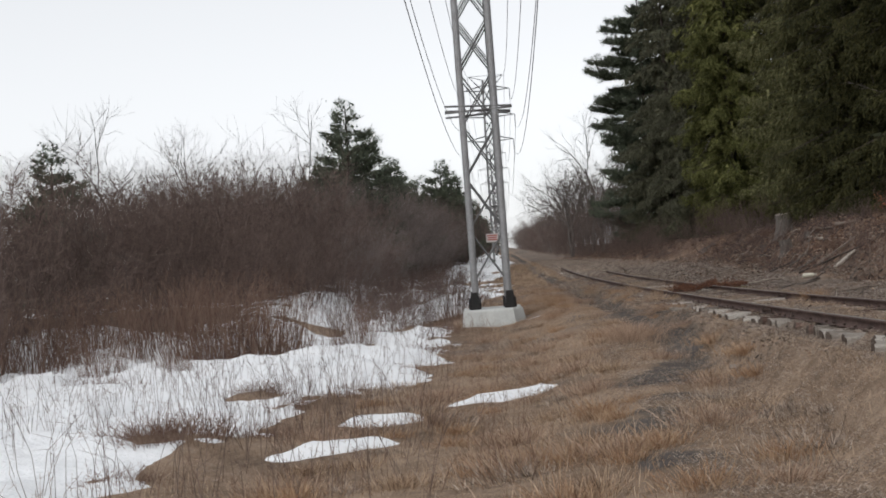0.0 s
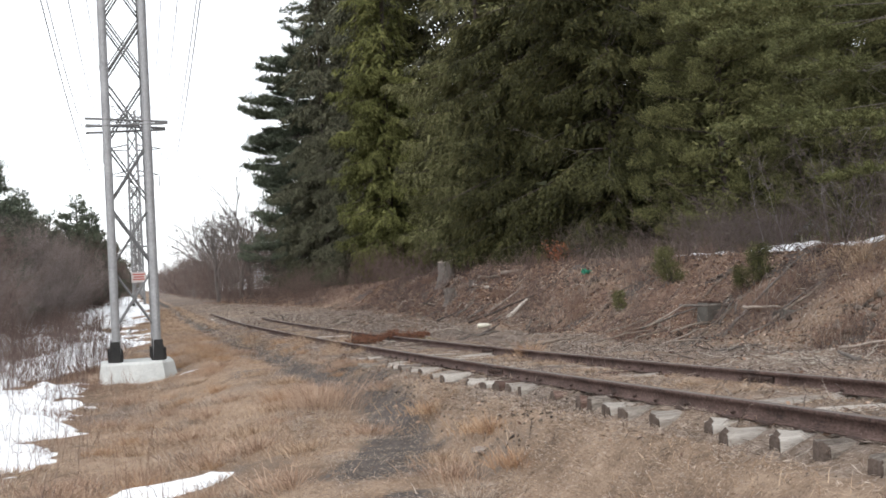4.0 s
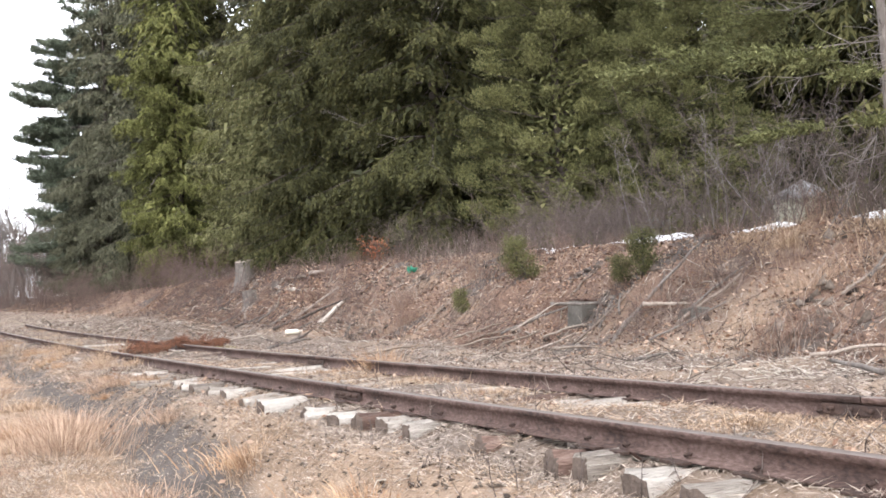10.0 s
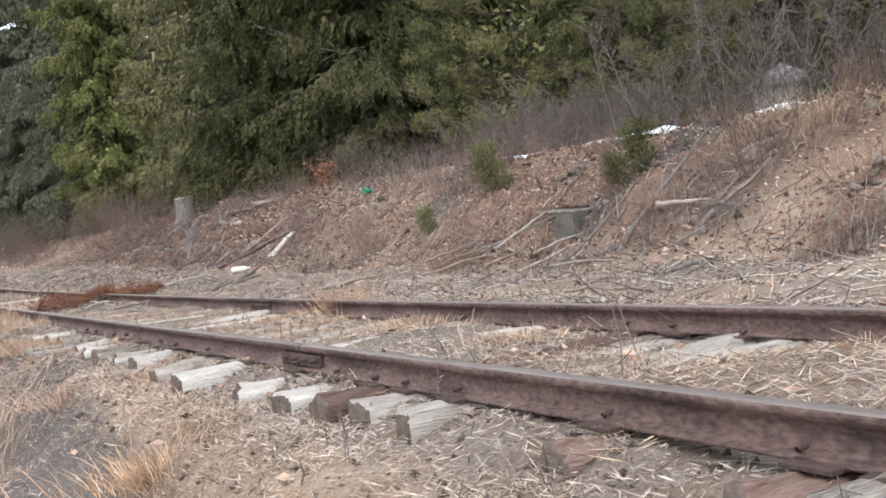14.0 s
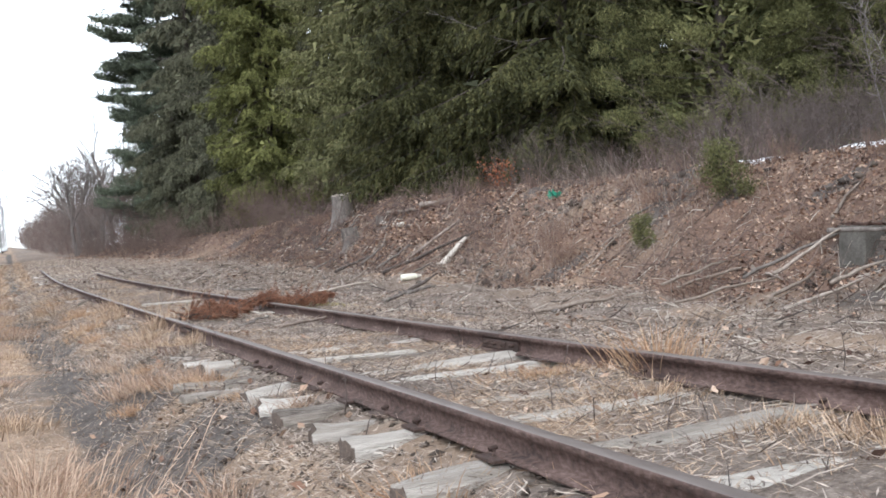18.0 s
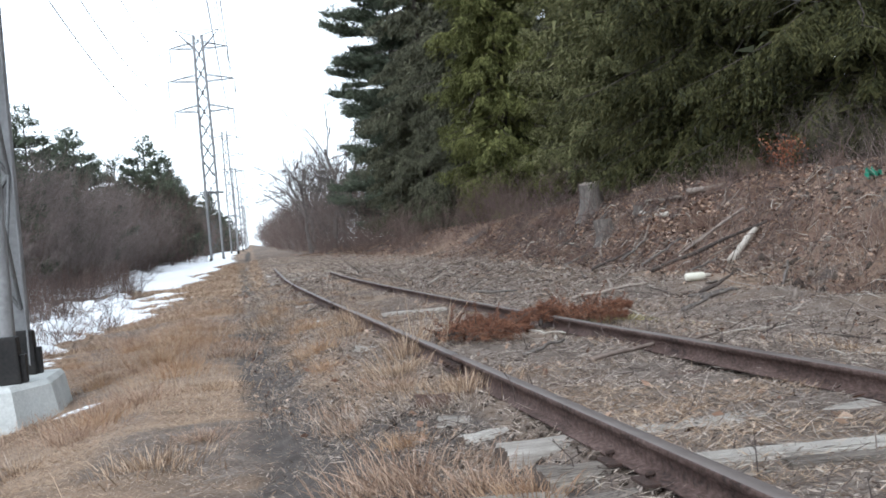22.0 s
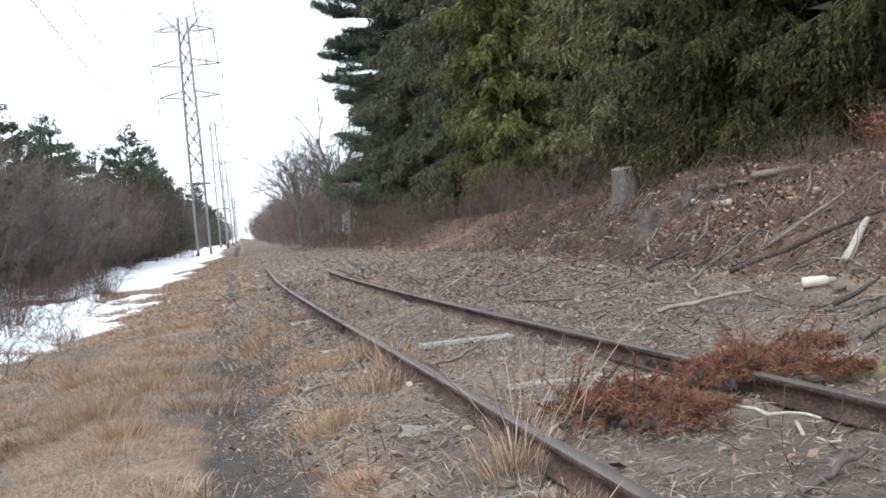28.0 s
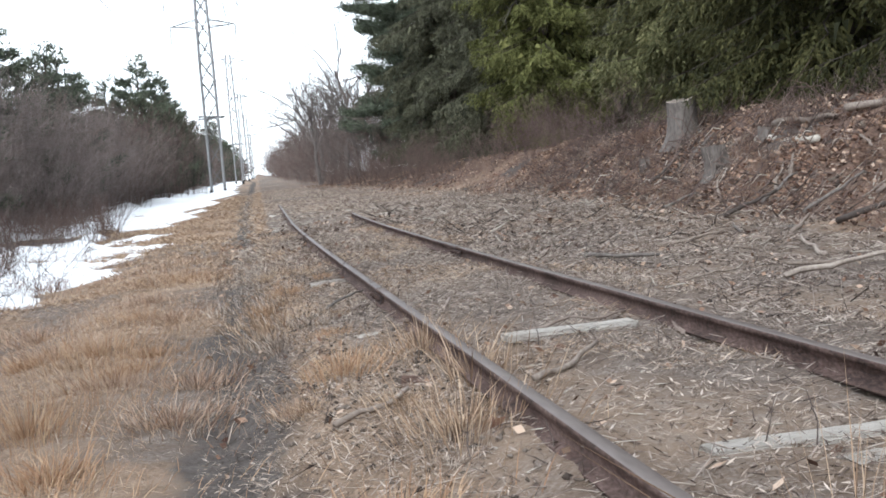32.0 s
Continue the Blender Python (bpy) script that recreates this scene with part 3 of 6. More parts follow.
TIES = [tie_mesh(s, s in (3, 6)) for s in range(8)]
TIE_Y = [1.1, 1.65, 2.2, 2.8, 3.35, 3.9, 4.72, 5.34, 5.87, 6.36, 6.62, 7.54, 8.59, 9.06, 9.42, 9.88, 10.5, 11.4, 12.3, 13.22, 13.76, 14.37, 15.05, 15.6, 16.42, 16.85, 17.5]
RED_Y = (7.54, 6.62, 9.42, 20.2)
while TIE_Y[-1] < 56:
    TIE_Y.append(TIE_Y[-1] + rng.uniform(0.5, 0.72))
for y in TIE_Y:
    red = y in RED_Y or (y > 18 and rng.random() < 0.12)
    ob = part("tie", TIES[[3, 6][rng.integers(2)] if red else [0, 1, 2, 4, 5, 7][rng.integers(6)]], track)
    sink = rng.choice([-0.01, 0.0, 0.012]) if y < 18 else rng.choice([0.02, 0.04, 0.06, 0.08])
    ob.matrix_world = pose(float(rail_x(y)) + GAUGE / 2 + (0.10 if y < 10 else 0.02) + rng.normal() * 0.04, y, float(rail_z(y)) - RAIL_H - 0.094 - sink, rng.normal() * 1.5, rng.normal() * 0.6, rng.normal() * 1.6 - 0.5)
    if y < 17.5:
        for dx in (0.0, GAUGE):
            for s in (-1, 1):
                bmx = box_bm(0.085, 0.17, 0.014, 0.003)
                px = float(rail_x(y)) + dx + s * 0.068
                tp = part("tie_plate", bm_mesh("tie_plate", bmx, IRON), track, "rusty iron tie plate")
                tp.matrix_world = pose(px, y, float(rail_z(y)) - RAIL_H - 0.004)
                V, F = tubes([(0, 0, 0)], [(0, 0, 0.014)], 0.010, 0.010, 4)
                V2, F2 = tubes([(-0.018, 0, 0.014)], [(0.018, 0, 0.019)], 0.010, 0.010, 4)
                V, F = merge((V, F), (V2, F2))
                if rng.random() < 0.45:
                    continue
                sp = part("spike", fast_mesh("spike", V, [F], [IRON]), tp)
                sp.location = (-s * 0.01, rng.uniform(-0.06, 0.06), 0.012 + rng.uniform(0, 0.02))


# ---- snow lying on the low ground ----
def snow_depth(x, y):
    d = x - rail_x(y)
    edge = np.interp(y, (-20, 2, 5, 8, 10, 12, 16, 20, 26, 32, 37, 43, 48, 54, 60, 70, 100, 140, 260), (-8.9, -8.6, -8.4, -7.8, -7.1, -6.5, -5.7, -5.4, -5.2, -4.7, -4.2, -3.8, -3.2, -3.4, -3.3, -2.0, -0.9, -0.6, 1.5))
    e2 = edge + 0.55 * lump(x, y, 2.1, 21) + 0.3 * lump(x, y, 0.8, 22)
    t = (e2 - x) * 0.16
    t = np.minimum(t, 0.20) + (0.24 * lump(x, y, 2.0, 23) * smooth(9, 18, y) + 0.10 * lump(x, y, 0.9, 28)) * smooth(0.02, 0.15, t) + 0.06 * lump(x, y, 0.5, 24) + 0.03 * lump(x, y, 0.25, 36)
    bare = lump(x, y, 3.4, 25) * 0.7 + lump(x, y, 1.2, 26) * 0.4
    t = t - 0.34 * smooth(0.16, 0.55, bare + 0.30 * smooth(24, 28, y) * smooth(34, 31, y) + 0.5 * smooth(51, 56, y) * smooth(104, 92, y) - 0.35 * smooth(33, 36, y) * smooth(55, 51, y)) * smooth(13, 22, y)
    for cx, cy, rx, ry in ((-8.9, 6.2, 0.8, 0.5), (-8.7, 11.7, 0.8, 0.5), (-7.1, 9.8, 0.6, 0.4), (-10.6, 20.0, 1.6, 1.6)):
        t = t - 0.4 * smooth(1.15, 0.6, np.hypot((x - cx) / rx, (y - cy) / ry) + 0.25 * lump(x, y, 0.5, 29))
    t = t - 0.3 * smooth(-9.5, -14, x) * smooth(24, 30, y)
    # small drifts left in the grass
    for cx, cy, lx, ly, a, h in ((-4.35, 9.35, 1.0, 0.32, 0.55, 0.2), (-6.05, 7.55, 0.65, 0.34, 0.4, 0.17), (-6.55, 5.5, 0.85, 0.26, 0.45, 0.16), (-2.95, 25.2, 0.32, 0.13, 0.3, 0.06), (-6.0, 16.6, 0.8, 0.25, 0.2, 0.10)):
        c, s = math.cos(a), math.sin(a)
        u, v = ((x - cx) * c + (y - cy) * s) / lx, (-(x - cx) * s + (y - cy) * c) / ly
        q = 1 - (u * u + v * v) + 0.35 * lump(x, y, 0.35, 27)
        t = np.maximum(t, h * np.clip(q, -1, 0.7))
    return t


def hill_snow(x, y):
    """A strip of snow along the top of the bank."""
    e = 11.2 + 0.05 * (y - 12) + 0.5 * lump(x, y, 2.0, 31)
    t = np.minimum((x - e) * 0.2, (e + 3.0 - x) * 0.2)
    return np.minimum(t, 0.16) + 0.04 * lump(x, y, 0.7, 32) - 0.3 * smooth(0.5, 0.75, lump(x, y, 2.2, 33)) - 0.3 * smooth(28, 33, y)


def snow_mesh(name, xs, ys, depth, label):
    X, Y = np.meshgrid(xs, ys)
    T = depth(X, Y)
    Z = ground_z(X, Y) + np.maximum(T, -0.03) - 0.012
    nx, ny = len(xs), len(ys)
    i = (np.arange(ny - 1)[:, None] * nx + np.arange(nx - 1)[None]).ravel()
    F = np.stack([i, i + 1, i + nx + 1, i + nx], -1)
    F = F[T.ravel()[F].max(1) > 0]
    used, inv = np.unique(F, return_inverse=True)
    V = np.stack([X, Y, Z], -1).reshape(-1, 3)[used]
    tagged(new(name, fast_mesh(name, V, [inv.reshape(F.shape)], [SNOW], smooth=True)), label, "snow", kind="stuff")


snow_mesh("snow", np.concatenate([np.arange(-46, -26, 0.5), np.arange(-26, -1.5, 0.11)]), np.concatenate([np.arange(-26, -2, 0.5), np.arange(-2, 30, 0.11), np.arange(30, 70, 0.22)]), snow_depth, "patchy melting snow lying among the dry grass and brush")
snow_mesh("far_snow", np.arange(-16, 4, 0.4), np.arange(70, 260, 0.8), snow_depth, "thin old snow along the far power line")
snow_mesh("bank_snow", np.arange(10, 20, 0.14), np.arange(-14, 34, 0.16), hill_snow, "strip of snow along the top of the bank")


# ---- power line ----
def tower(x0, y0, z0, label, detail=True):
    """A straight lattice mast with three pairs of arms and two horns."""
    t = thing("lattice_tower", label, "pylon", "towers of the power line", at=Matrix.Translation((x0, y0, z0)))
    H, W = 18.6, 0.51
    legr = 0.055 if detail else 0.07

    def half(z):
        return W * (1.0 if z < 10 else 1.0 - 0.28 * (z - 10) / 8.6)
    corners = [(-1, -1), (1, -1), (1, 1), (-1, 1)]
    for cx, cy in corners:
        zs = np.array([0.0, 2.9, 6.0, 9.2, 12.4, 15.5, H]) if detail else np.array([0.0, 9.2, H])
        P = np.stack([[cx * half(z) for z in zs], [cy * half(z) for z in zs], zs], -1)
        k = 0.20 if P[0][2] < 1 else 0.14
        ring = np.array([(0, 0), (-cx * k, 0), (-cx * k, -cy * 0.018), (-cx * 0.018, -cy * 0.018), (-cx * 0.018, -cy * k), (0, -cy * k)]) + np.array([cx * 0.07, cy * 0.07])
        V = np.concatenate([np.concatenate([p[:2] + ring, np.full((6, 1), p[2])], 1) for p in P])
        q = np.arange(6)
        F = np.concatenate([np.stack([q, (q + 1) % 6, (q + 1) % 6 + 6, q + 6], -1) + 6 * j for j in range(len(P) - 1)])
        part("leg", fast_mesh("leg", V, [F], [GALV]), t)
    step = 1.55
    levels = [0.75] + [0.75 + step * k for k in range(1, 12)]
    levels = [z for z in levels if z < H] + [H]
    for f in range(4):
        a, b = corners[f], corners[(f + 1) % 4]
        for k, (za, zb) in enumerate(zip(levels[:-1], levels[1:])):
            ha, hb = half(za), half(zb)
            A0, B0 = np.array([a[0] * ha, a[1] * ha, za]), np.array([b[0] * ha, b[1] * ha, za])
            A1, B1 = np.array([a[0] * hb, a[1] * hb, zb]), np.array([b[0] * hb, b[1] * hb, zb])
            for p, q in ((A0, B1), (B0, A1)):
                V, F = tubes([p], [q], 0.024, 0.024, 4)
                part("brace", fast_mesh("brace", V, [F], [BRACE]), t)
                if 3 < k < 11 and f in (0, 2):
                    up = np.array([0, 0, 0.11])
                    V, F = tubes([p + up], [q + up], 0.016, 0.016, 4)
                    part("brace", fast_mesh("brace", V, [F], [BRACE]), t)
    for z, reach in ((12.45, 2.35), (14.9, 2.65), (17.55, 2.3)):
        for s in (-1, 1):
            h = half(z)
            tip = np.array([s * reach, 0, z + 0.12])
            segs = [((s * h, -h, z), tip), ((s * h, h, z), tip), ((s * h, -h, z + 0.55), tip), ((s * h, h, z + 0.55), tip)]
            arm = None
            for p, q in segs:
                V, F = tubes([p], [q], 0.04, 0.03, 4)
                a_ = part("arm" if arm is None else "arm_strut", fast_mesh("arm", V, [F], [GALV]), arm or t)
                arm = arm or a_
            zz = np.linspace(0, 1.15, 10)
            P = np.stack([np.full(10, s * reach), np.zeros(10), z + 0.1 - zz], -1)
            V, F = poly_tube(np.repeat(P, 2, 0)[1:] + np.array([0, 0, 1e-3]) * np.arange(19)[:, None] * -1, np.tile([0.07, 0.035], 10)[:19], 6)
            part("insulator", fast_mesh("insulator", V, F, [GLASS_INS]), arm, "grey hanging insulator string")
    for s in (-1, 1):
        for p in ((s * half(17.6), -half(17.6), 17.6), (s * half(17.6), half(17.6), 17.6), (s * 0.16, 0, H)):
            V, F = tubes([p], [(s * 1.75, 0, 19.1)], 0.04, 0.03, 4)
            part("horn", fast_mesh("horn", V, [F], [GALV]), t)
    V, F = tubes([(-1.75, 0, 19.1)], [(1.75, 0, 19.1)], 0.025, 0.025, 4)
    part("cross_bar", fast_mesh("cross_bar", V, [F], [GALV]), t)
    if detail:
        for y in (-W - 0.05, W + 0.05):
            for dz, tw in ((0.0, 0.03), (0.12, -0.05)):
                V, F = tubes([(-0.98, y, 5.78 + dz - tw)], [(0.98, y, 5.78 + dz + tw)], 0.03, 0.03, 4)
                part("climbing_guard", fast_mesh("climbing_guard", V, [F], [BRACE]), t)
        for cx, cy in corners:
            bmx = box_bm(0.27, 0.27, 0.52, 0.03)
            for v in bmx.verts:
                if v.co.z > 0.3:
                    v.co.x, v.co.y = v.co.x * 0.82, v.co.y * 0.82
            ft = part("leg_footing", bm_mesh("leg_footing", bmx, FOOT), t, "black tarred leg footing")
            ft.matrix_world = Matrix.Translation((x0 + cx * W, y0 + cy * W, z0 - 0.02))
            for o in (-0.15, 0.15):
                bmx = box_bm(0.06, 0.14, 0.30, 0.01)
                g = part("gusset", bm_mesh("gusset", bmx, FOOT), ft)
                g.location = (o, 0, 0.02)
    return t


TOWER_X, TOWER_Y = -4.17, 25.88
first = tower(TOWER_X, TOWER_Y, -0.27, "grey galvanised lattice power tower on a concrete pad")
FAR_TOWERS = [(-1.85, 108.0), (0.35, 190.0), (2.5, 272.0), (4.7, 354.0), (6.9, 436.0), (9.1, 518.0)]
for x, y in FAR_TOWERS + [(-6.2, -55.0)]:
    tagged(copy_thing(first, Matrix.Translation((x, y, float(ground_z(x, y))))), "grey lattice power tower far along the line")

# concrete pad with a chamfered corner and slanting sides
bmx = bmesh.new()
OUT = [(-5.0, 25.02), (-3.62, 25.02), (-3.34, 25.62), (-3.34, 26.78), (-5.0, 26.78)]
mid = Vector((-4.2, 25.9, 0))
rings = []
for z, grow in ((-0.8, 0.16), (-0.33, 0.05), (-0.275, 0.0)):
    rings.append([bmx.verts.new(Vector((x, y, z)) + (Vector((x, y, 0)) - mid).normalized() * grow - Vector((TOWER_X, TOWER_Y, 0))) for x, y in OUT])
for ra, rb_ in zip(rings[:-1], rings[1:]):
    for k in range(5):
        bmx.faces.new((ra[k], ra[(k + 1) % 5], rb_[(k + 1) % 5], rb_[k]))
bmx.faces.new(rings[-1])
bmesh.ops.bevel(bmx, geom=[e for e in bmx.edges if e.calc_face_angle(0) > 0.3], offset=0.02, segments=2, affect="EDGES")
thing("concrete_pad", "pale chamfered concrete pad under the lattice tower", "footing", data=bm_mesh("concrete_pad", bmx, CONC), at=Matrix.Translation((TOWER_X, TOWER_Y, 0)))

# warning sign on the tower's far face
SIGNW = material("faded_white_sign", [(0.3, (0.62, 0.55, 0.53)), (0.7, (0.75, 0.70, 0.68))], 6, 30, 0.6, 0)
SIGNR = material("faded_red_print", [(0.3, (0.45, 0.10, 0.08)), (0.7, (0.60, 0.20, 0.16))], 6, 30, 0.6, 0)
sign = thing("warning_sign", "small faded white warning sign with red print on the tower", "sign", data=bm_mesh("warning_sign", box_bm(0.36, 0.02, 0.26, 0.004), SIGNW))
sign.matrix_world = pose(-4.02, TOWER_Y + 0.50, 1.66, 0, 0, 0)
for k, (w, z) in enumerate(((0.30, 0.185), (0.26, 0.12), (0.28, 0.06))):
    b = part("printed_line", bm_mesh("printed_line", box_bm(w, 0.008, 0.035, 0.001), SIGNR), sign)
    b.location = (0, -0.013, z)


def wire_line(reach, z, s, name, label):
    pts = [(-6.2, -55.0)] + [(TOWER_X, TOWER_Y)] + FAR_TOWERS
    P = []
    for (xa, ya), (xb, yb) in zip(pts[:-1], pts[1:]):
        za, zb = float(ground_z(xa, ya)) if ya != TOWER_Y else -0.27, float(ground_z(xb, yb)) if yb != TOWER_Y else -0.27
        for u in np.linspace(0, 1, 25)[:-1]:
            sag = 4 * u * (1 - u) * 2.6
            P.append((xa + (xb - xa) * u + s * reach, ya + (yb - ya) * u, za + (zb - za) * u + z - sag))
    P = np.array(P)
    V, F = tubes(P[:-1], P[1:], 0.019, 0.019, 4)
    thing(name, label, "cable", "cables of the power line", data=fast_mesh(name, V, [F], [WIRE]))


for z, reach in ((11.35, 2.35), (13.8, 2.65), (16.45, 2.3)):
    for s in (-1, 1):
        wire_line(reach, z, s, "conductor_wire", "thin grey power cable hanging between the towers")
for s in (-1, 1):
    wire_line(1.85, 19.15, s, "ground_wire", "thin grey ground wire along the tower tops")


# ---- evergreens ----
def limb_lines(r, H, R, base, per_m, low, top, ragged, droop, bend, zs, K=7):
    """Boughs set in loose whorls up the trunk: their lines, lengths and heights."""
    gap = 5.0 / per_m
    lo = np.repeat(np.arange(base, min(low, H), gap), 5)
    hi = np.repeat(np.arange(max(low, base), H, gap * 1.5), 4)
    hz = np.concatenate([lo, hi])
    hz = np.clip(hz + r.normal(size=len(hz)) * gap * 0.32, base, H - 0.1)
    nb = len(hz)
    f = (hz - base) / (H - base)
    out = R * np.clip(1 - f, 0, 1) ** top * (0.62 + 0.38 * smooth(0, 0.12, f)) * (1 + ragged * r.normal(size=nb) * 0.55)
    out = np.clip(out, 0.25, R * 1.35)
    az = r.random(nb) * 6.283
    u = np.linspace(0, 1, K)
    tilt = 1 + (0.35 if droop[0] < 0.1 else 0.9) * r.normal(size=(nb, 1))
    dz = out[:, None] * (droop[0] * u * tilt + droop[1] * u ** 2 + droop[2] * u ** 4)
    wob = np.cumsum(r.normal(size=(nb, K)) * 0.05, 1)
    cx, cy = np.interp(hz, zs, bend[:, 0]), np.interp(hz, zs, bend[:, 1])
    B = np.stack([cx[:, None] + np.cos(az[:, None] + wob) * out[:, None] * u, cy[:, None] + np.sin(az[:, None] + wob) * out[:, None] * u, hz[:, None] + dz], -1)
    return B, out, hz


def conifer(seed, H, R, base, needle, style, per_m=7, droop=(-0.05, -0.35, 0.15), top=0.5, ragged=0.4, low=15.0, dead=0, trunk_mat=None, inner=0.2, wide=0.36, space=0.10, step=0.04, size=0.17, fill=90, dead_r=0.028, slim=1.0):
    """Meshes for trunk with limbs, crown, and dead limbs. Every bough is a frond of side branchlets set with needle sprigs.
    style: drape (branchlets hang), plume (flat soft fans), tuft (rounded upturned clumps)."""
    r = np.random.default_rng(seed)
    trunk_r = (H * 0.0075 + 0.05) * slim
    zs = np.linspace(0, H * 0.98, 9)
    bend = np.cumsum(r.normal(size=(9, 2)) * 0.05, 0)
    P = np.stack([bend[:, 0], bend[:, 1], zs], -1)
    prs = [tubes(P[:-1], P[1:], trunk_r * (1 - zs[:-1] / H) + 0.015, trunk_r * (1 - zs[1:] / H) + 0.015, 8)]
    K = 7
    B, out, hz = limb_lines(r, H, R, base, per_m, low, top, ragged, droop, bend, zs, K)
    nb = len(hz)
    u = np.linspace(0, 1, K)
    r0 = (0.010 + 0.007 * out) * slim * slim
    for k in range(K - 1):
        prs.append(tubes(B[:, k], B[:, k + 1], r0 * (1 - u[k] * 0.85), r0 * (1 - u[k + 1] * 0.85), 3))
    V, F = merge(*prs)
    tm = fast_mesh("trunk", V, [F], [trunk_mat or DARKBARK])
    # side branchlets along each bough
    coarse = np.where(hz < low, 1.0, 2.2)
    ns = np.maximum((out / (space * coarse)).astype(int), 3)
    bi = np.repeat(np.arange(nb), ns)
    n = len(bi)
    q = inner + (1 - inner) * r.random(n) ** 0.85
    k = np.minimum((q * (K - 1)).astype(int), K - 2)
    fr = (q * (K - 1) - k)[:, None]
    c = B[bi, k] * (1 - fr) + B[bi, k + 1] * fr
    ax = unit(B[bi, k + 1] - B[bi, k])
    side = unit(np.cross(ax, [0, 0, 1.0]))
    sg = np.where(r.random(n) < 0.5, -1.0, 1.0)[:, None]
    L = ((0.3 if style == "plume" and size > 0.15 else 0.12) + wide * out[bi] * (1.02 - q) ** (0.35 if style == "plume" else 0.7) * smooth(inner - 0.25, inner + 0.25, q)) * r.uniform(0.6, 1.15, n)
    rnd = r.normal(size=(n, 3))
    up = np.array([0, 0, 1.0])
    if style == "drape":
        d, hang, fuzz, pend = unit(ax * 0.7 + side * sg * 0.75 - up * 0.25 + rnd * 0.15), 0.55, 0.35, 0.55
    elif style == "tuft":
        d, hang, fuzz, pend = unit(ax * 0.7 + side * sg * 0.6 + up * 0.55 + rnd * 0.25), -0.15, 0.75, -0.3
    else:
        d, hang, fuzz, pend = unit(ax * 0.85 + side * sg * 0.6 + up * 0.08 + rnd * np.array([0.2, 0.2, 0.16])), -0.05, 0.6, -0.22
    m = np.maximum((L / (step * coarse[bi])).astype(int), 3)
    if style == "tuft":
        m = m * 0 + np.where(hz[bi] < low, int(2.4 / step), int(1.1 / step))
    i = np.repeat(np.arange(n), m)
    N = len(i)
    v = r.random(N) if style != "tuft" else np.clip(r.normal(size=N) * 0.16 + 0.85, 0, 1.3)
    p = c[i] + d[i] * (L[i] * v)[:, None] - up * (hang * L[i] * v * v)[:, None]
    if style == "drape":
        p = p - up * (r.random(N) ** 2 * 0.34)[:, None] + r.normal(size=(N, 3)) * 0.025
    elif style == "tuft":
        p = p + r.normal(size=(N, 3)) * 0.11
    else:
        p = p + r.normal(size=(N, 3)) * np.array([0.05, 0.05, 0.08]) * (size / 0.19)
    e = unit(d[i] - up * pend + r.normal(size=(N, 3)) * fuzz)
    big = coarse[bi][i] ** 0.75
    V, F = needles3(p, e, size * big * r.uniform(0.6, 1.5, N), size * big * r.uniform(0.22, 0.42, N), r)
    if fill:
        w = out ** 1.5
        ni = int(fill * H)
        bj = r.choice(nb, ni, p=w / w.sum())
        z = r.uniform(0.02, 0.6 if style == "drape" else 0.5, ni)[:, None]
        ci = B[bj, 0] * (1 - z) + B[bj, -1] * z + r.normal(size=(ni, 3)) * np.array([0.35, 0.35, 0.25])
        V2, F2 = needles3(ci, unit(B[bj, -1] - B[bj, 0]) * 0.6 + r.normal(size=(ni, 3)) * 0.5 - up * (0.5 if style == "drape" else -0.2), r.uniform(0.35, 0.8, ni) * (1.0 if style == "drape" else 0.5), r.uniform(0.12, 0.3, ni) * (1.0 if style == "drape" else 0.5), r)
        V, F = merge((V, F), (V2, F2))
    crown = fast_mesh("crown", V, [F], [needle])
    dm = []
    for _ in range(dead):
        z0 = r.uniform(base * 0.5 + 0.5, min(low, H * 0.6))
        a = r.random() * 6.283
        p0 = np.array([[0, 0, z0]])
        dd = np.array([[math.cos(a), math.sin(a), r.uniform(-0.4, 0.35)]])
        stride = R * max(1 - z0 / H, 0.2) ** top * r.uniform(0.75, 1.15) / 6
        prs = []
        for j in range(6):
            p1 = p0 + unit(dd) * stride
            prs.append(tubes(p0, p1, dead_r * (1 - 0.14 * j), dead_r * (0.86 - 0.14 * j), 3))
            if j > 0:
                for _ in range(3):
                    w = unit(dd + r.normal(size=(1, 3)) * 0.7)
                    w1 = p1 + w * r.uniform(0.15, 0.6)
                    prs.append(tubes(p1, w1, 0.009, 0.005, 3))
                    prs.append(tubes(w1, w1 + unit(w + r.normal(size=(1, 3)) * 0.6) * 0.35, 0.005, 0.002, 3))
            p0, dd = p1, unit(dd) + r.normal(size=(1, 3)) * 0.24
        V, F = merge(*prs)
        dm.append(fast_mesh("dead_limb", V, [F], [GREYTWIG]))
    return tm, crown, dm


def place_tree(name, meshes, x, y, s, rot, label, category="tree", group="evergreens along the bank", sink=0.1):
    t = thing(name, label, category, group, at=pose(x, y, float(ground_z(x, y)) - sink, 0, 0, rot) @ Matrix.Scale(s, 4))
    part("trunk", meshes[0], t)
    part("crown", meshes[1], t)
    for m in meshes[2] or ():
        part("dead_limb", m, t, "bare grey dead limb")
    return t


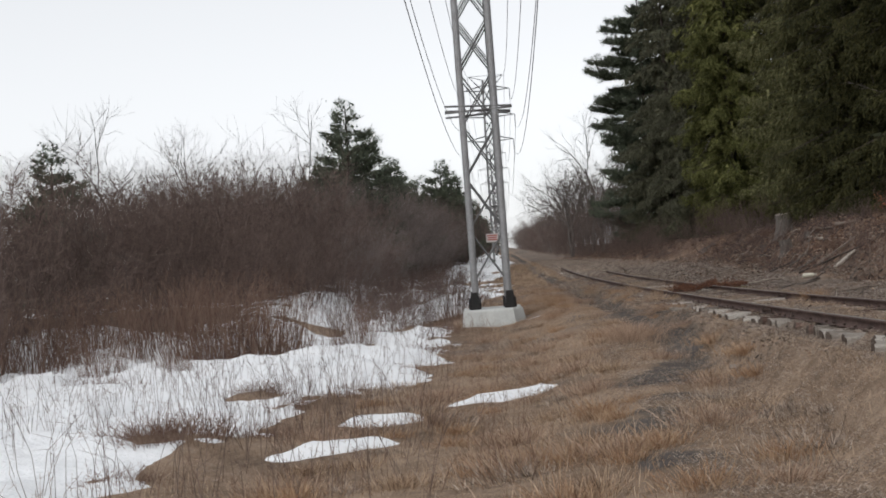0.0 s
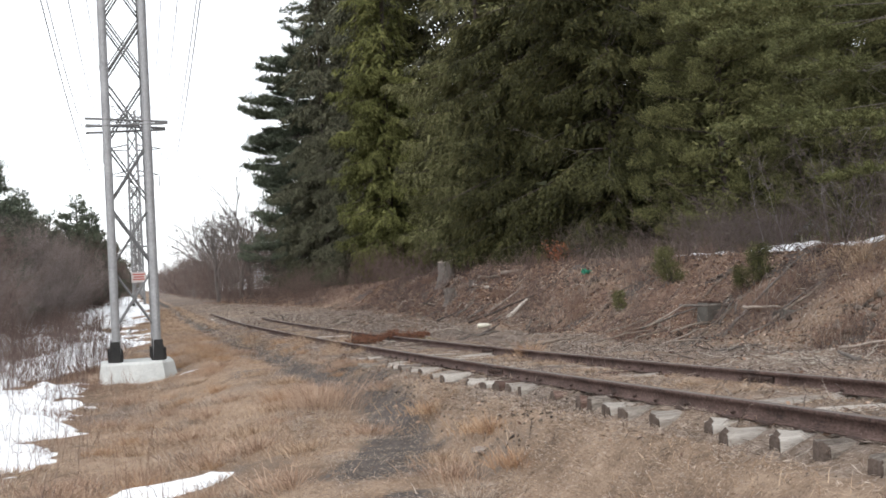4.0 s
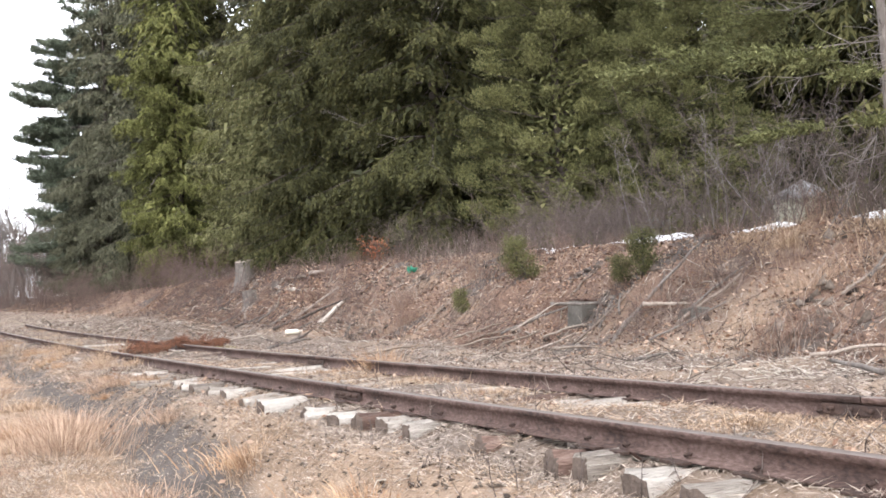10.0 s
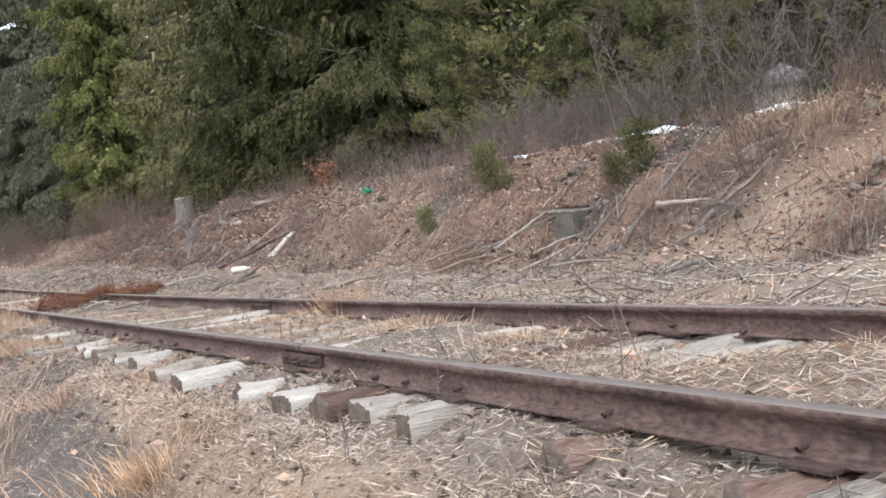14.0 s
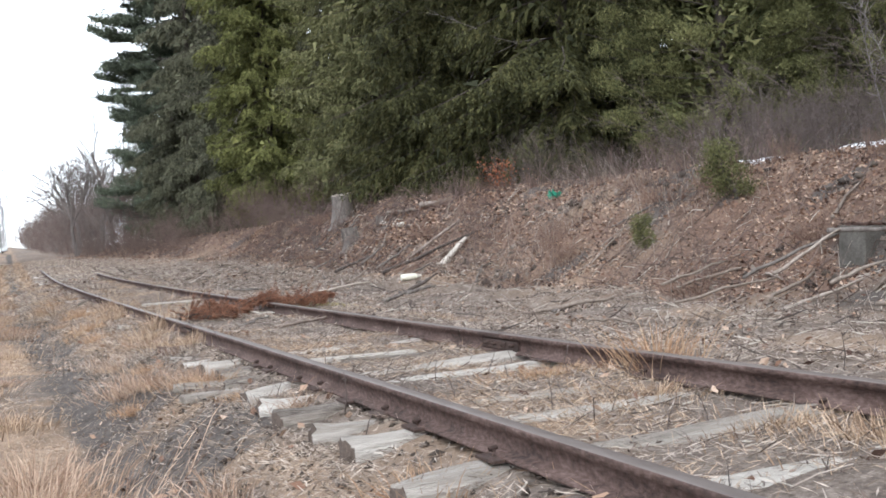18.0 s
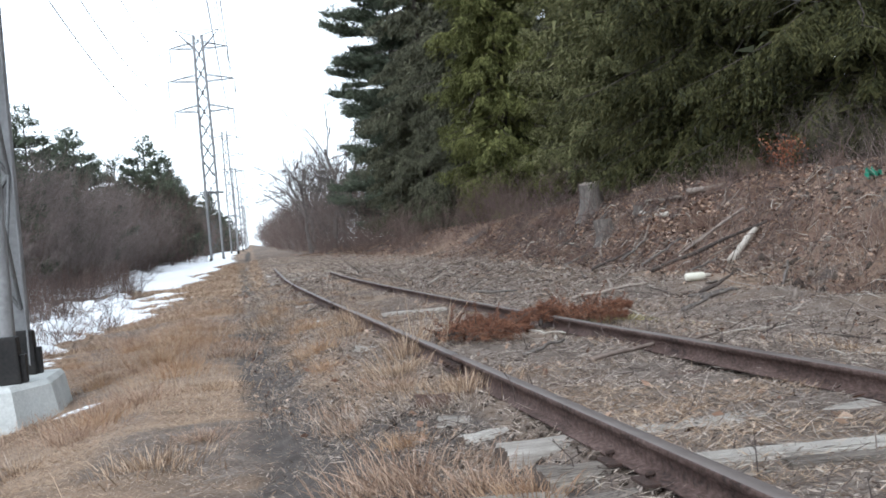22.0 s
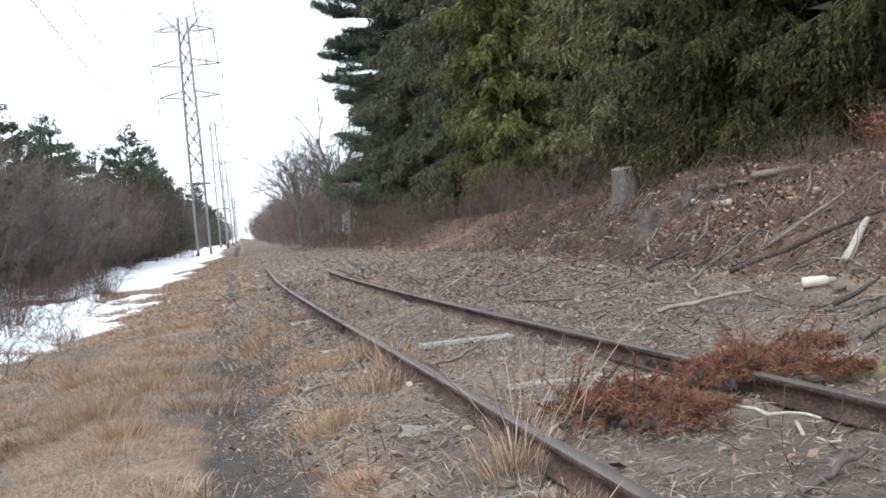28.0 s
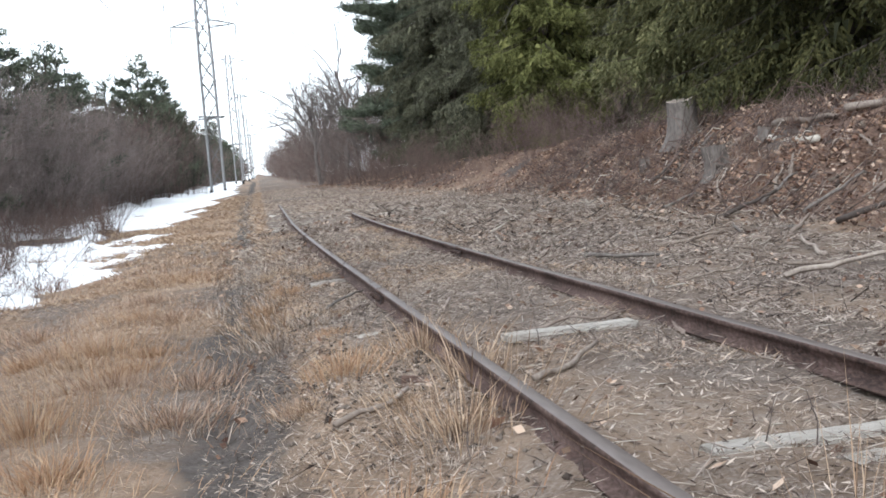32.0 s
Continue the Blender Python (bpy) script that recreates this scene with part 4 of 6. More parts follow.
C_SPRUCE = conifer(11, 34, 3.5, 0.3, SPRUCE, "drape", 11, (-0.05, -0.45, 0.25), 0.22, 0.35, 16, 6, None, 0.2, 0.42, 0.075, 0.032, 0.18, 170)
C_HEM = conifer(12, 34, 5.0, 0.3, HEMLOCK, "drape", 8.5, (0.02, -0.55, 0.22), 0.25, 0.45, 15, 12, None, 0.2, 0.38, 0.075, 0.035, 0.18, 190)
C_HEM2 = conifer(16, 34, 4.5, 0.3, HEMGREY, "drape", 9.5, (0.0, -0.45, 0.15), 0.25, 0.5, 15, 14, None, 0.2, 0.40, 0.075, 0.033, 0.18, 180)
C_GREEN = conifer(20, 32, 4.5, 0.3, GREENSPRUCE, "drape", 9, (0.0, -0.42, 0.28), 0.25, 0.45, 15, 6, None, 0.2, 0.40, 0.075, 0.033, 0.18, 180)
C_PINE = conifer(13, 28, 4.9, 0.5, PINE, "plume", 9, (0.13, -0.10, 0.07), 0.62, 0.6, 22, 5, None, 0.25, 0.40, 0.055, 0.03, 0.19, 300)
C_BACK = conifer(19, 34, 5.4, 0.4, HEMLOCK, "drape", 7, (0.0, -0.45, 0.15), 0.3, 0.5, 5, 0, None, 0.2, 0.40, 0.085, 0.04, 0.24, 220)
C_FIR = conifer(14, 18, 2.8, 0.3, FIR, "tuft", 14, (0.10, -0.12, 0.15), 0.35, 0.4, 13, 4, None, 0.3, 0.36, 0.19, 0.026, 0.095, 420)
C_OLIVE = conifer(15, 14, 3.9, 1.9, OLIVE, "plume", 5, (0.04, -0.10, 0.02), 0.2, 0.45, 7, 18, BARK, 0.4, 0.26, 0.04, 0.016, 0.085, 0, 0.009, 0.6)
C_TALL = conifer(21, 14, 3.4, 3.4, OLIVE, "plume", 4, (0.04, -0.10, 0.02), 0.25, 0.5, 9, 14, BARK, 0.45, 0.26, 0.05, 0.02, 0.085, 0, 0.009, 0.6)
C_YPINE = conifer(17, 9, 2.8, 0.6, PINE, "plume", 11, (0.22, -0.1, 0.1), 0.75, 0.4, 9, 0, None, 0.25, 0.38, 0.07, 0.045, 0.2, 160)
C_BUSH = conifer(18, 1.2, 0.42, 0.05, FIR, "tuft", 40, (0.3, -0.05, 0.0), 0.6, 0.5, 2, 0, None, 0.3, 0.4, 0.06, 0.12, 0.075, 0)
EVERGREENS = [
    ("pine_tree", C_PINE, 12.7, 103, 1.0, 0, "tall blue-green pine with wispy outstretched limbs"),
    ("pine_tree", C_PINE, 17.5, 110, 1.15, 140, "tall blue-green pine behind the bank"),
    ("hemlock_tree", C_HEM2, 12.9, 90, 0.85, 60, "grey-green hemlock with drooping boughs"),
    ("hemlock_tree", C_HEM2, 16.4, 93, 1.0, 200, "grey-green hemlock behind the front row"),
    ("spruce_tree", C_SPRUCE, 14.8, 76, 1.0, 10, "yellow-green spruce with hanging twigs down to the ground"),
    ("hemlock_tree", C_HEM2, 14.4, 82, 0.9, 120, "dark grey-green hemlock beside the spruce"),
    ("spruce_tree", C_GREEN, 17.4, 62, 0.95, 80, "green spruce with light bough tips beside a sawn stump"),
    ("hemlock_tree", C_HEM2, 20.4, 73.5, 0.9, 30, "grey-green hemlock standing back between the spruces"),
    ("hemlock_tree", C_HEM, 22.5, 62, 1.05, 10, "dark green hemlock standing back in the wood"),
    ("hemlock_tree", C_HEM, 15.8, 49.2, 0.86, 240, "deep green hemlock with hanging twigs"),
    ("hemlock_tree", C_HEM, 16.4, 41.8, 0.84, 300, "dark hemlock with bare grey inner limbs"),
    ("hemlock_tree", C_HEM2, 23.5, 48, 1.0, 100, "dark green hemlock standing back in the wood"),
    ("fir_tree", C_FIR, 18.0, 35.5, 1.05, 30, "pale green fir with dense upturned twigs"),
    ("spruce_tree", C_GREEN, 22.0, 39, 0.8, 190, "green spruce behind the fir"),
    ("fir_tree", C_FIR, 20.4, 31.5, 0.85, 210, "green fir with upturned clumps of needles"),
    ("pine_tree", C_OLIVE, 9.6, 13.5, 0.85, 15, "olive pine with a grey trunk and dead lower limbs"),
    ("pine_tree", C_TALL, 11.5, 12.1, 0.95, 200, "tall pine with a bare straight grey trunk"),
    ("hemlock_tree", C_HEM2, 31.0, 14, 0.9, 250, "dark hemlock at the edge of the wood"),
    ("hemlock_tree", C_HEM, 26.0, 4, 0.8, 70, "dark hemlock at the edge of the wood"),
]
for a in EVERGREENS:
    place_tree(*a)
for k, (x, y) in enumerate(((22, 116), (21, 99), (30, 88), (27, 70), (29, 56), (29, 46), (33, 38), (33, 31), (33, 25), (35, 19), (35, 7), (33, -2), (28, -4), (40, 30), (41, 45), (42, 12), (24, 108), (29.5, 33), (28, 27), (30, 38.5), (34, 42), (27, 36), (21, 86), (24, 78))):
    place_tree("hemlock_tree", C_BACK, x, y, 1.0 + 0.05 * (k % 3), k * 67, "dark hemlock deep in the wood", group="evergreens deep in the wood")
for x, y, s in ((-15.0, 107, 1.0), (-11.7, 103, 1.25), (-9.4, 113, 1.1), (-7.2, 113, 1.25), (-5.9, 123, 1.0), (-6.6, 126, 1.0), (-11.9, 64, 1.25), (-12.9, 68, 1.1), (-11.2, 78, 1.1), (-10.4, 90, 1.1), (-20.5, 36, 0.75), (-22, 39, 0.6), (-13, 96, 0.9), (-6.4, 118, 1.15)):
    place_tree("pine_tree", C_YPINE, x, y, s, x * 37, "small dark pine rising out of the brush", group="pines in the brush")


for k in range(30):
    y = 124 + 9.5 * k
    x = -4.4 + (y - 108) * 0.0268 - 1.5 - (k * 2.7) % 6
    place_tree("pine_tree", C_YPINE, x, y, 0.85 + 0.09 * (k % 5), k * 53, "small dark pine far along the line", group="pines far along the line")


# ---- brush and bare trees ----
def bush_mesh(name, seed, stems, height, radius, mat, twigs=12, thick=0.012, lean=0.35, curl=0.25, even=0.0):
    """A leafless bush of bent stems with forked twigs. even: how far it is rounded to a dome."""
    r = np.random.default_rng(seed)
    a, q = r.random(stems) * 6.283, np.sqrt(r.random(stems)) * radius * 0.6
    b = np.stack([np.cos(a) * q, np.sin(a) * q, np.full(stems, -0.1)], -1)
    h = height * (r.uniform(0.5, 1.1, stems) * (1 - even) + even * r.uniform(0.85, 1.0, stems) * (1 - 0.55 * (q / (radius * 0.6)) ** 2))
    d = np.stack([np.cos(a) * lean * r.random(stems) + r.normal(size=stems) * 0.12, np.sin(a) * lean * r.random(stems) + r.normal(size=stems) * 0.12, np.ones(stems)], -1)
    prs, K = [], 4
    pts = [b]
    for k in range(K):
        d = unit(d + r.normal(size=(stems, 3)) * curl * 0.6)
        pts.append(pts[-1] + d * (h / K)[:, None])
    for k in range(K):
        prs.append(tubes(pts[k], pts[k + 1], thick * (1 - 0.22 * k), thick * (1 - 0.22 * (k + 1)), 3))
    n = stems * twigs
    si = np.repeat(np.arange(stems), twigs)
    u = (0.25 + 0.74 * r.random(n) ** 0.6) * K
    k = np.minimum(u.astype(int), K - 1)
    A = np.stack(pts)
    c = A[k, si] * (1 - (u - k))[:, None] + A[k + 1, si] * (u - k)[:, None]
    dd = unit(unit(A[k + 1, si] - A[k, si]) + r.normal(size=(n, 3)) * 0.75)
    L = (h[si] * r.uniform(0.06, 0.2, n))[:, None]
    m = c + dd * L * 0.55
    e = m + unit(dd + r.normal(size=(n, 3)) * 0.4 + np.array([0, 0, 0.25])) * L * 0.5
    prs.append(tubes(c, m, thick * 0.5, thick * 0.38, 3))
    prs.append(tubes(m, e, thick * 0.38, thick * 0.15, 3))
    V, F = merge(*prs)
    return fast_mesh(name, V, [F], [mat])


def bare_tree(seed, H, mat=None, spread=0.62, levels=5):
    r = np.random.default_rng(seed)
    prs = []
    P0, D, L, R = np.array([[0, 0, -0.2]]), np.array([[0.0, 0, 1]]), np.array([H * 0.33]), np.array([H * 0.013])
    for lv in range(levels + 1):
        M = P0 + unit(D + r.normal(size=D.shape) * 0.08) * L[:, None] * 0.5
        P1 = M + unit(D + r.normal(size=D.shape) * 0.14 + np.array([0, 0, 0.08])) * L[:, None] * 0.5
        sides = 6 if lv < 2 else 3
        for A, B_, ra, rb in ((P0, M, R, R * 0.85), (M, P1, R * 0.85, R * 0.7)):
            V, F = tubes(A, B_, ra, rb, sides)
            prs.append((V, F))
        nk = 4 if lv < 3 else 3
        i = np.repeat(np.arange(len(P0)), nk)
        u = r.uniform(0.35, 1.0, len(i))[:, None]
        start = np.where(u < 0.5, P0[i] + (M[i] - P0[i]) * u * 2, M[i] + (P1[i] - M[i]) * (u * 2 - 1))
        D = unit(unit(P1[i] - P0[i]) + r.normal(size=(len(i), 3)) * spread + np.array([0, 0, 0.06]))
        P0, L, R = start, L[i] * r.uniform(0.5, 0.85, len(i)), R[i] * 0.5
    return fast_mesh("trunk", *merge_mixed(prs), [mat or GREYTWIG])


def merge_mixed(prs):
    V, F = merge(*prs)
    return V, [F]


B1 = bush_mesh("stems", 31, 42, 5.2, 2.6, BRUSH, 28, 0.010, 0.4, 0.3, 0.8)
B2 = bush_mesh("stems", 32, 46, 4.2, 2.5, BRUSH, 26, 0.009, 0.5, 0.3, 0.8)
B3 = bush_mesh("stems", 33, 42, 6.2, 2.8, BRUSH, 30, 0.011, 0.35, 0.3, 0.75)
B4 = bush_mesh("stems", 36, 46, 6.2, 3.0, GREYBRUSH, 30, 0.011, 0.35, 0.3, 0.8)
REEDS = bush_mesh("stalks", 34, 150, 1.8, 1.5, REED, 4, 0.008, 0.3, 0.15)
BWOOD = bush_mesh("stems", 39, 44, 4.0, 2.4, WOODTWIG, 24, 0.010, 0.5, 0.35, 0.6)
SHRUB = bush_mesh("stems", 35, 26, 1.5, 0.9, BRUSH, 9, 0.008, 0.6)
SAPW = bush_mesh("stems", 37, 20, 4.6, 2.8, WOODTWIG, 16, 0.012, 0.8, 0.5)
STEMS = [bush_mesh("stem", 60 + k, 1, 2.8, 0.2, WOODTWIG, 18, 0.009, 0.7, 0.4) for k in range(6)]
SLIM = [bush_mesh("stem", 51 + k, 1, 4.2, 0.2, (GREYTWIG, WOODTWIG)[k % 2], 22, 0.013, 0.35, 0.3) for k in range(5)]


def sapling(name, label, group, meshes, n, x, y, rot, s, r):
    """A clump of slim stems from one root, each stem a part."""
    t = thing(name, label, "sapling", group, at=pose(x, y, float(ground_z(x, y)), 0, 0, rot) @ Matrix.Scale(s, 4))
    for k in range(n):
        a = r.uniform(0, 360)
        part("stem", meshes[k % len(meshes)], t).matrix_local = pose(0, 0, 0, 0, 0, a) @ pose(r.uniform(0.02, 0.4), 0, 0, 0, r.uniform(0, 16), 0)


TREES = [bare_tree(41, 12.5), bare_tree(42, 13.5), bare_tree(43, 11.5, None, 0.45)]


def thicket_edge(y):
    return np.interp(y, (0, 8, 14, 20, 27, 34, 45, 60, 90, 120, 200), (-18, -17.5, -16.2, -14.6, -11.6, -9.8, -9.3, -9.6, -8.0, -6.5, -3.0))


rng = np.random.default_rng(9)
for row in range(5):
    y = 9.0
    while y < 122:
        x = float(thicket_edge(y)) - row * 2.2 - rng.uniform(0, 1.4)
        m = (B2, B1, B3, B3, B3)[row] if rng.random() < 0.7 else (B1, B2, B3)[rng.integers(3)]
        m = B4 if y > 40 and rng.random() < 0.55 else m
        s = rng.uniform(0.8, 1.1) * (0.8 if row == 0 else 1.0) * (1.25 if y > 38 and row > 0 else 1.0)
        b = thing("brush_shrub", "leafless brown brush shrub in a dense thicket", "shrub", "brush thicket beside the track", data=m,
                  at=pose(x, y, float(ground_z(x, y)), 0, 0, rng.uniform(0, 360)) @ Matrix.Diagonal((s * 1.15, s * 1.15, s * rng.uniform(0.85, 1.1), 1)))
        y += rng.uniform(2.0, 3.2) * (1.0 if y < 60 else 1.5)
for k, (x, y, s) in enumerate(((-10.4, 19.2, 1.15), (-11.2, 19.9, 1.2), (-9.7, 20.3, 1.0), (-10.2, 21.0, 1.2), (-12.3, 20.6, 1.1), (-13.8, 19.6, 1.1), (-15.2, 19.0, 1.1), (-16.6, 18.4, 1.2), (-18.2, 17.8, 1.1), (-14.6, 20.8, 1.2), (-17.4, 19.9, 1.2), (-19.6, 19.0, 1.1), (-12.9, 22.2, 1.2), (-11.5, 23.0, 1.2), (-7.9, 22.0, 0.7), (-13.2, 17.8, 0.6), (-11.4, 17.0, 0.45))):
    thing("reed_clump", "clump of red-brown dead stalks standing in the snow", "reeds", "stalk clumps in the snow", data=REEDS,
          at=pose(x, y, float(ground_z(x, y)), 0, 0, x * 50) @ Matrix.Scale(s, 4))
for x, y, s in ((-6.9, 23.0, 1.0), (-7.6, 25.5, 1.1), (-6.3, 28.5, 0.9), (-7.0, 32, 1.0), (-5.9, 22.0, 0.6), (-7.7, 30, 1.1), (-6.6, 37, 1.0), (-7.4, 41, 1.1), (-6.2, 44, 1.0), (-7.6, 46, 1.0), (-7.2, 51, 1.2), (-6.5, 56, 1.1), (-6.9, 62, 1.2)):
    thing("low_shrub", "low leafless shrub growing out of the snow", "shrub", "low shrubs in the snow", data=SHRUB,
          at=pose(x, y, float(ground_z(x, y)), 0, 0, x * 70) @ Matrix.Scale(s, 4))
for k, (x, y, s) in enumerate(((6.9, 123, 1.3), (9.0, 121, 1.45), (10.8, 128, 1.5), (7.6, 131, 1.3), (9.6, 116, 1.2), (8.6, 140, 1.3), (11, 145, 1.3), (9.4, 160, 1.2), (12, 165, 1.3), (8.5, 180, 0.9), (11.5, 190, 1.0), (9.5, 210, 0.9), (10.5, 235, 0.9), (11, 265, 0.9),
                               (-22, 44, 0.62), (-19, 38, 0.55), (-25, 50, 0.7), (-15, 60, 0.8), (-12.5, 66, 1.0), (-17, 70, 1.1), (-28, 40, 0.6), (-31, 52, 0.8), (-20, 58, 0.85), (-14, 84, 1.0), (-11, 92, 0.95), (-27, 64, 1.1),
                               (-8.5, 135, 0.8), (-7, 150, 0.8), (-6, 170, 0.8), (-9, 165, 1.0), (-5, 195, 0.8), (-4, 225, 0.8), (-3, 260, 0.9), (-17.5, 30, 0.5), (-38, 60, 1.0))):
    t = thing("bare_tree", "leafless grey tree with fine branching twigs", "tree", "bare trees along the line", at=pose(x, y, float(ground_z(x, y)), 0, 0, k * 77) @ Matrix.Scale(s, 4))
    part("trunk", TREES[k % 3], t)
for k in range(170):
    y = 100 + 320 * (k / 170) ** 1.2 + rng.uniform(0, 6)
    line = -4.4 + (y - 108) * 0.0268
    x = (float(bank_foot(y)) - 0.5 + rng.uniform(0, 6)) if k % 2 else line - 0.4 - rng.uniform(0, 7)
    s = rng.uniform(0.9, 1.3) * (1.0 if k % 4 else 1.2) * (1.2 if k % 2 else 1.0)
    thing("brush_shrub", "leafless brown brush shrub far along the line", "shrub", "far brush", data=(B1, B4, B3)[k % 3], at=pose(x, y, float(ground_z(x, y)), 0, 0, k * 91) @ Matrix.Scale(s, 4))
for k in range(22):
    y = rng.uniform(9, 30)
    x = float(bank_foot(y)) + rng.uniform(3.0, 7.5)
    sapling("bank_sapling", "thin dark leafless sapling clump on top of the bank", "saplings on the bank", STEMS, 6, x, y, k * 63, rng.uniform(0.7, 1.3), rng)
for k in range(20):
    y = rng.uniform(7, 26)
    x = float(bank_foot(y)) + rng.uniform(4.6, 10)
    sapling("slender_sapling", "slender pale grey sapling behind the crest of the bank", "slender saplings behind the bank", SLIM, 3 + k % 3, x, y, k * 63, rng.uniform(0.7, 1.3), rng)
for k in range(15):
    y = rng.uniform(0, 30)
    x = float(bank_foot(y)) + rng.uniform(6.5, 16)
    thing("wood_sapling", "tall grey leafless saplings at the edge of the wood", "sapling", "saplings in the wood", data=SAPW, at=pose(x, y, float(ground_z(x, y)), 0, 0, k * 47) @ Matrix.Scale(rng.uniform(0.7, 1.3), 4))
for k, (x, y) in enumerate(((20.0, 26.2), (21.6, 27.6), (19.2, 24.2), (18.2, 26.8), (22.4, 26.4))):
    thing("wood_sapling", "tall grey leafless saplings at the edge of the wood", "sapling", "saplings in the wood", data=SAPW, at=pose(x, y, float(ground_z(x, y)), 0, 0, k * 57) @ Matrix.Scale(0.9, 4))
for k in range(64):
    y = rng.uniform(56, 118)
    x = float(bank_foot(y)) + rng.uniform(-0.6, 4.5)
    thing("bank_shrub", "leafless red-brown shrub below the evergreens", "shrub", "shrubs below the evergreens", data=(B2, B1, SHRUB)[k % 3], at=pose(x, y, float(ground_z(x, y)), 0, 0, k * 83) @ Matrix.Scale(rng.uniform(0.35, 0.65) * (2.2 if k % 3 == 2 else 1), 4))
for k in range(26):
    y = rng.uniform(20, 45)
    x = float(bank_foot(y)) + rng.uniform(4.2, 8.5)
    thing("bank_shrub", "leafless dark red-brown shrub below the evergreens", "shrub", "shrubs below the evergreens", data=BWOOD, at=pose(x, y, float(ground_z(x, y)), 0, 0, k * 83) @ Matrix.Scale(rng.uniform(0.3, 0.55), 4))
for k in range(20):
    y = rng.uniform(60, 112)
    x = float(thicket_edge(y)) - rng.uniform(0.5, 3.5)
    thing("brush_shrub", "tall leafless brown brush with a rounded head", "shrub", "brush thicket beside the track", data=(B3, B4)[k % 2], at=pose(x, y, float(ground_z(x, y)), 0, 0, k * 59) @ Matrix.Scale(rng.uniform(1.1, 1.5), 4))
for k, (x, y, s) in enumerate(((-10.6, 62, 1.15), (-9.9, 66, 1.1), (-12.4, 60, 1.2), (-13.6, 64, 1.25), (-9.2, 72, 1.2), (-11.2, 70, 1.3), (-15.2, 62, 1.3), (-8.8, 80, 1.25))):
    thing("brush_shrub", "tall grey-brown leafless brush with a rounded head", "shrub", "brush thicket beside the track", data=B4, at=pose(x, y, float(ground_z(x, y)), 0, 0, k * 47) @ Matrix.Scale(s, 4))
for k, (x, y, s) in enumerate(((-4.6, 37.4, 0.95), (-5.0, 37.0, 0.8), (-4.2, 39.5, 0.75), (-4.3, 42.6, 0.8), (-5.5, 40.4, 0.9), (-4.9, 44.5, 0.8), (-6.2, 38.4, 0.9), (-5.6, 47.5, 0.9), (-4.4, 36.0, 0.7), (-5.4, 35.0, 0.75))):
    sapling("snow_sapling", "slim leafless sapling clump standing in the snow", "saplings in the snow", STEMS, 5, x, y, k * 63, s, rng)
for x, y, s in ((-2.3, 1.2, 0.42), (-2.0, 1.5, 0.35), (-2.5, 0.7, 0.34), (-1.9, 1.0, 0.4), (-2.1, 0.5, 0.3), (-1.7, 1.6, 0.3)):
    thing("brush_pile_branch", "grey forked dead branch in a brush pile", "branch", "brush pile beside the track", data=STEMS[int(s * 100) % 6], at=pose(x, y, float(ground_z(x, y)), 74, 0, x * 200) @ Matrix.Scale(s, 4))
for k in range(70):
    y = rng.uniform(27, 74)
    x = rng.uniform(-9.5, -5.0)
    thing("low_shrub", "low leafless shrub growing out of the snow", "shrub", "low shrubs in the snow", data=SHRUB, at=pose(x, y, float(ground_z(x, y)), 0, 0, k * 71) @ Matrix.Scale(rng.uniform(0.6, 1.3), 4))
MOUND = bush_mesh("stalks", 38, 200, 0.5, 1.0, REED, 4, 0.007, 1.2, 0.5)
for x, y, s in ((-8.9, 6.3, 0.9), (-8.3, 6.0, 0.8), (-8.8, 5.7, 0.6), (-7.5, 6.6, 0.6), (-9.2, 11.4, 0.6), (-8.6, 11.9, 0.6), (-8.1, 11.6, 0.4), (-7.3, 9.6, 0.5), (-6.9, 10.0, 0.4), (-10.6, 15.0, 0.5), (-11.6, 15.6, 0.6), (-9.0, 8.0, 0.4), (-8.6, 4.0, 0.6), (-7.0, 12.5, 0.6), (-6.2, 14.5, 0.7), (-11.5, 13.2, 1.0), (-12.8, 15.2, 1.0), (-7.2, 18.0, 0.8), (-6.1, 20.0, 0.8), (-5.6, 24.0, 0.8), (-5.4, 30.0, 1.0), (-5.3, 34.0, 1.0), (-5.1, 38.0, 1.0), (-4.6, 43, 1.0), (-10.5, 9.5, 0.6), (-13.5, 10.8, 0.8)):
    thing("weed_mound", "low tangle of red-brown dead weeds at the snow's edge", "weeds", "weed mounds in the snow", data=MOUND, at=pose(x, y, float(ground_z(x, y)), 0, 0, x * 90) @ Matrix.Scale(s, 4))
for k in range(96):
    y = rng.uniform(9, 60)
    x = float(bank_foot(y)) + rng.uniform(0.2, 5.2)
    s = rng.uniform(0.5, 1.0)
    thing("bramble_clump", "tangled red-brown bramble stalks on the crest of the bank", "brambles", "brambles on the bank", "stuff", data=(MOUND, REEDS, SHRUB)[k % 3], at=pose(x, y, float(ground_z(x, y)), 0, 0, k * 37) @ Matrix.Scale(s * (1.0, 0.35, 0.9)[k % 3], 4))


# ---- ground cover ----
def reach(x, y):
    """How far a place lies from the walk."""
    return np.hypot(x + 1.6, np.maximum(y - 21, 0))


def scatter(n, xa, xb, ya, yb, r, keep=None):
    """Random places, thicker towards the near end of the walk."""
    x, y = r.uniform(xa, xb, n), ya + (yb - ya) * r.random(n)
    if keep is not None:
        m = r.random(n) < keep(x, y)
        x, y = x[m], y[m]
    return x, y


def on_ground(x, y, dz=0.0):
    return np.stack([x, y, ground_z(x, y) + dz], -1)


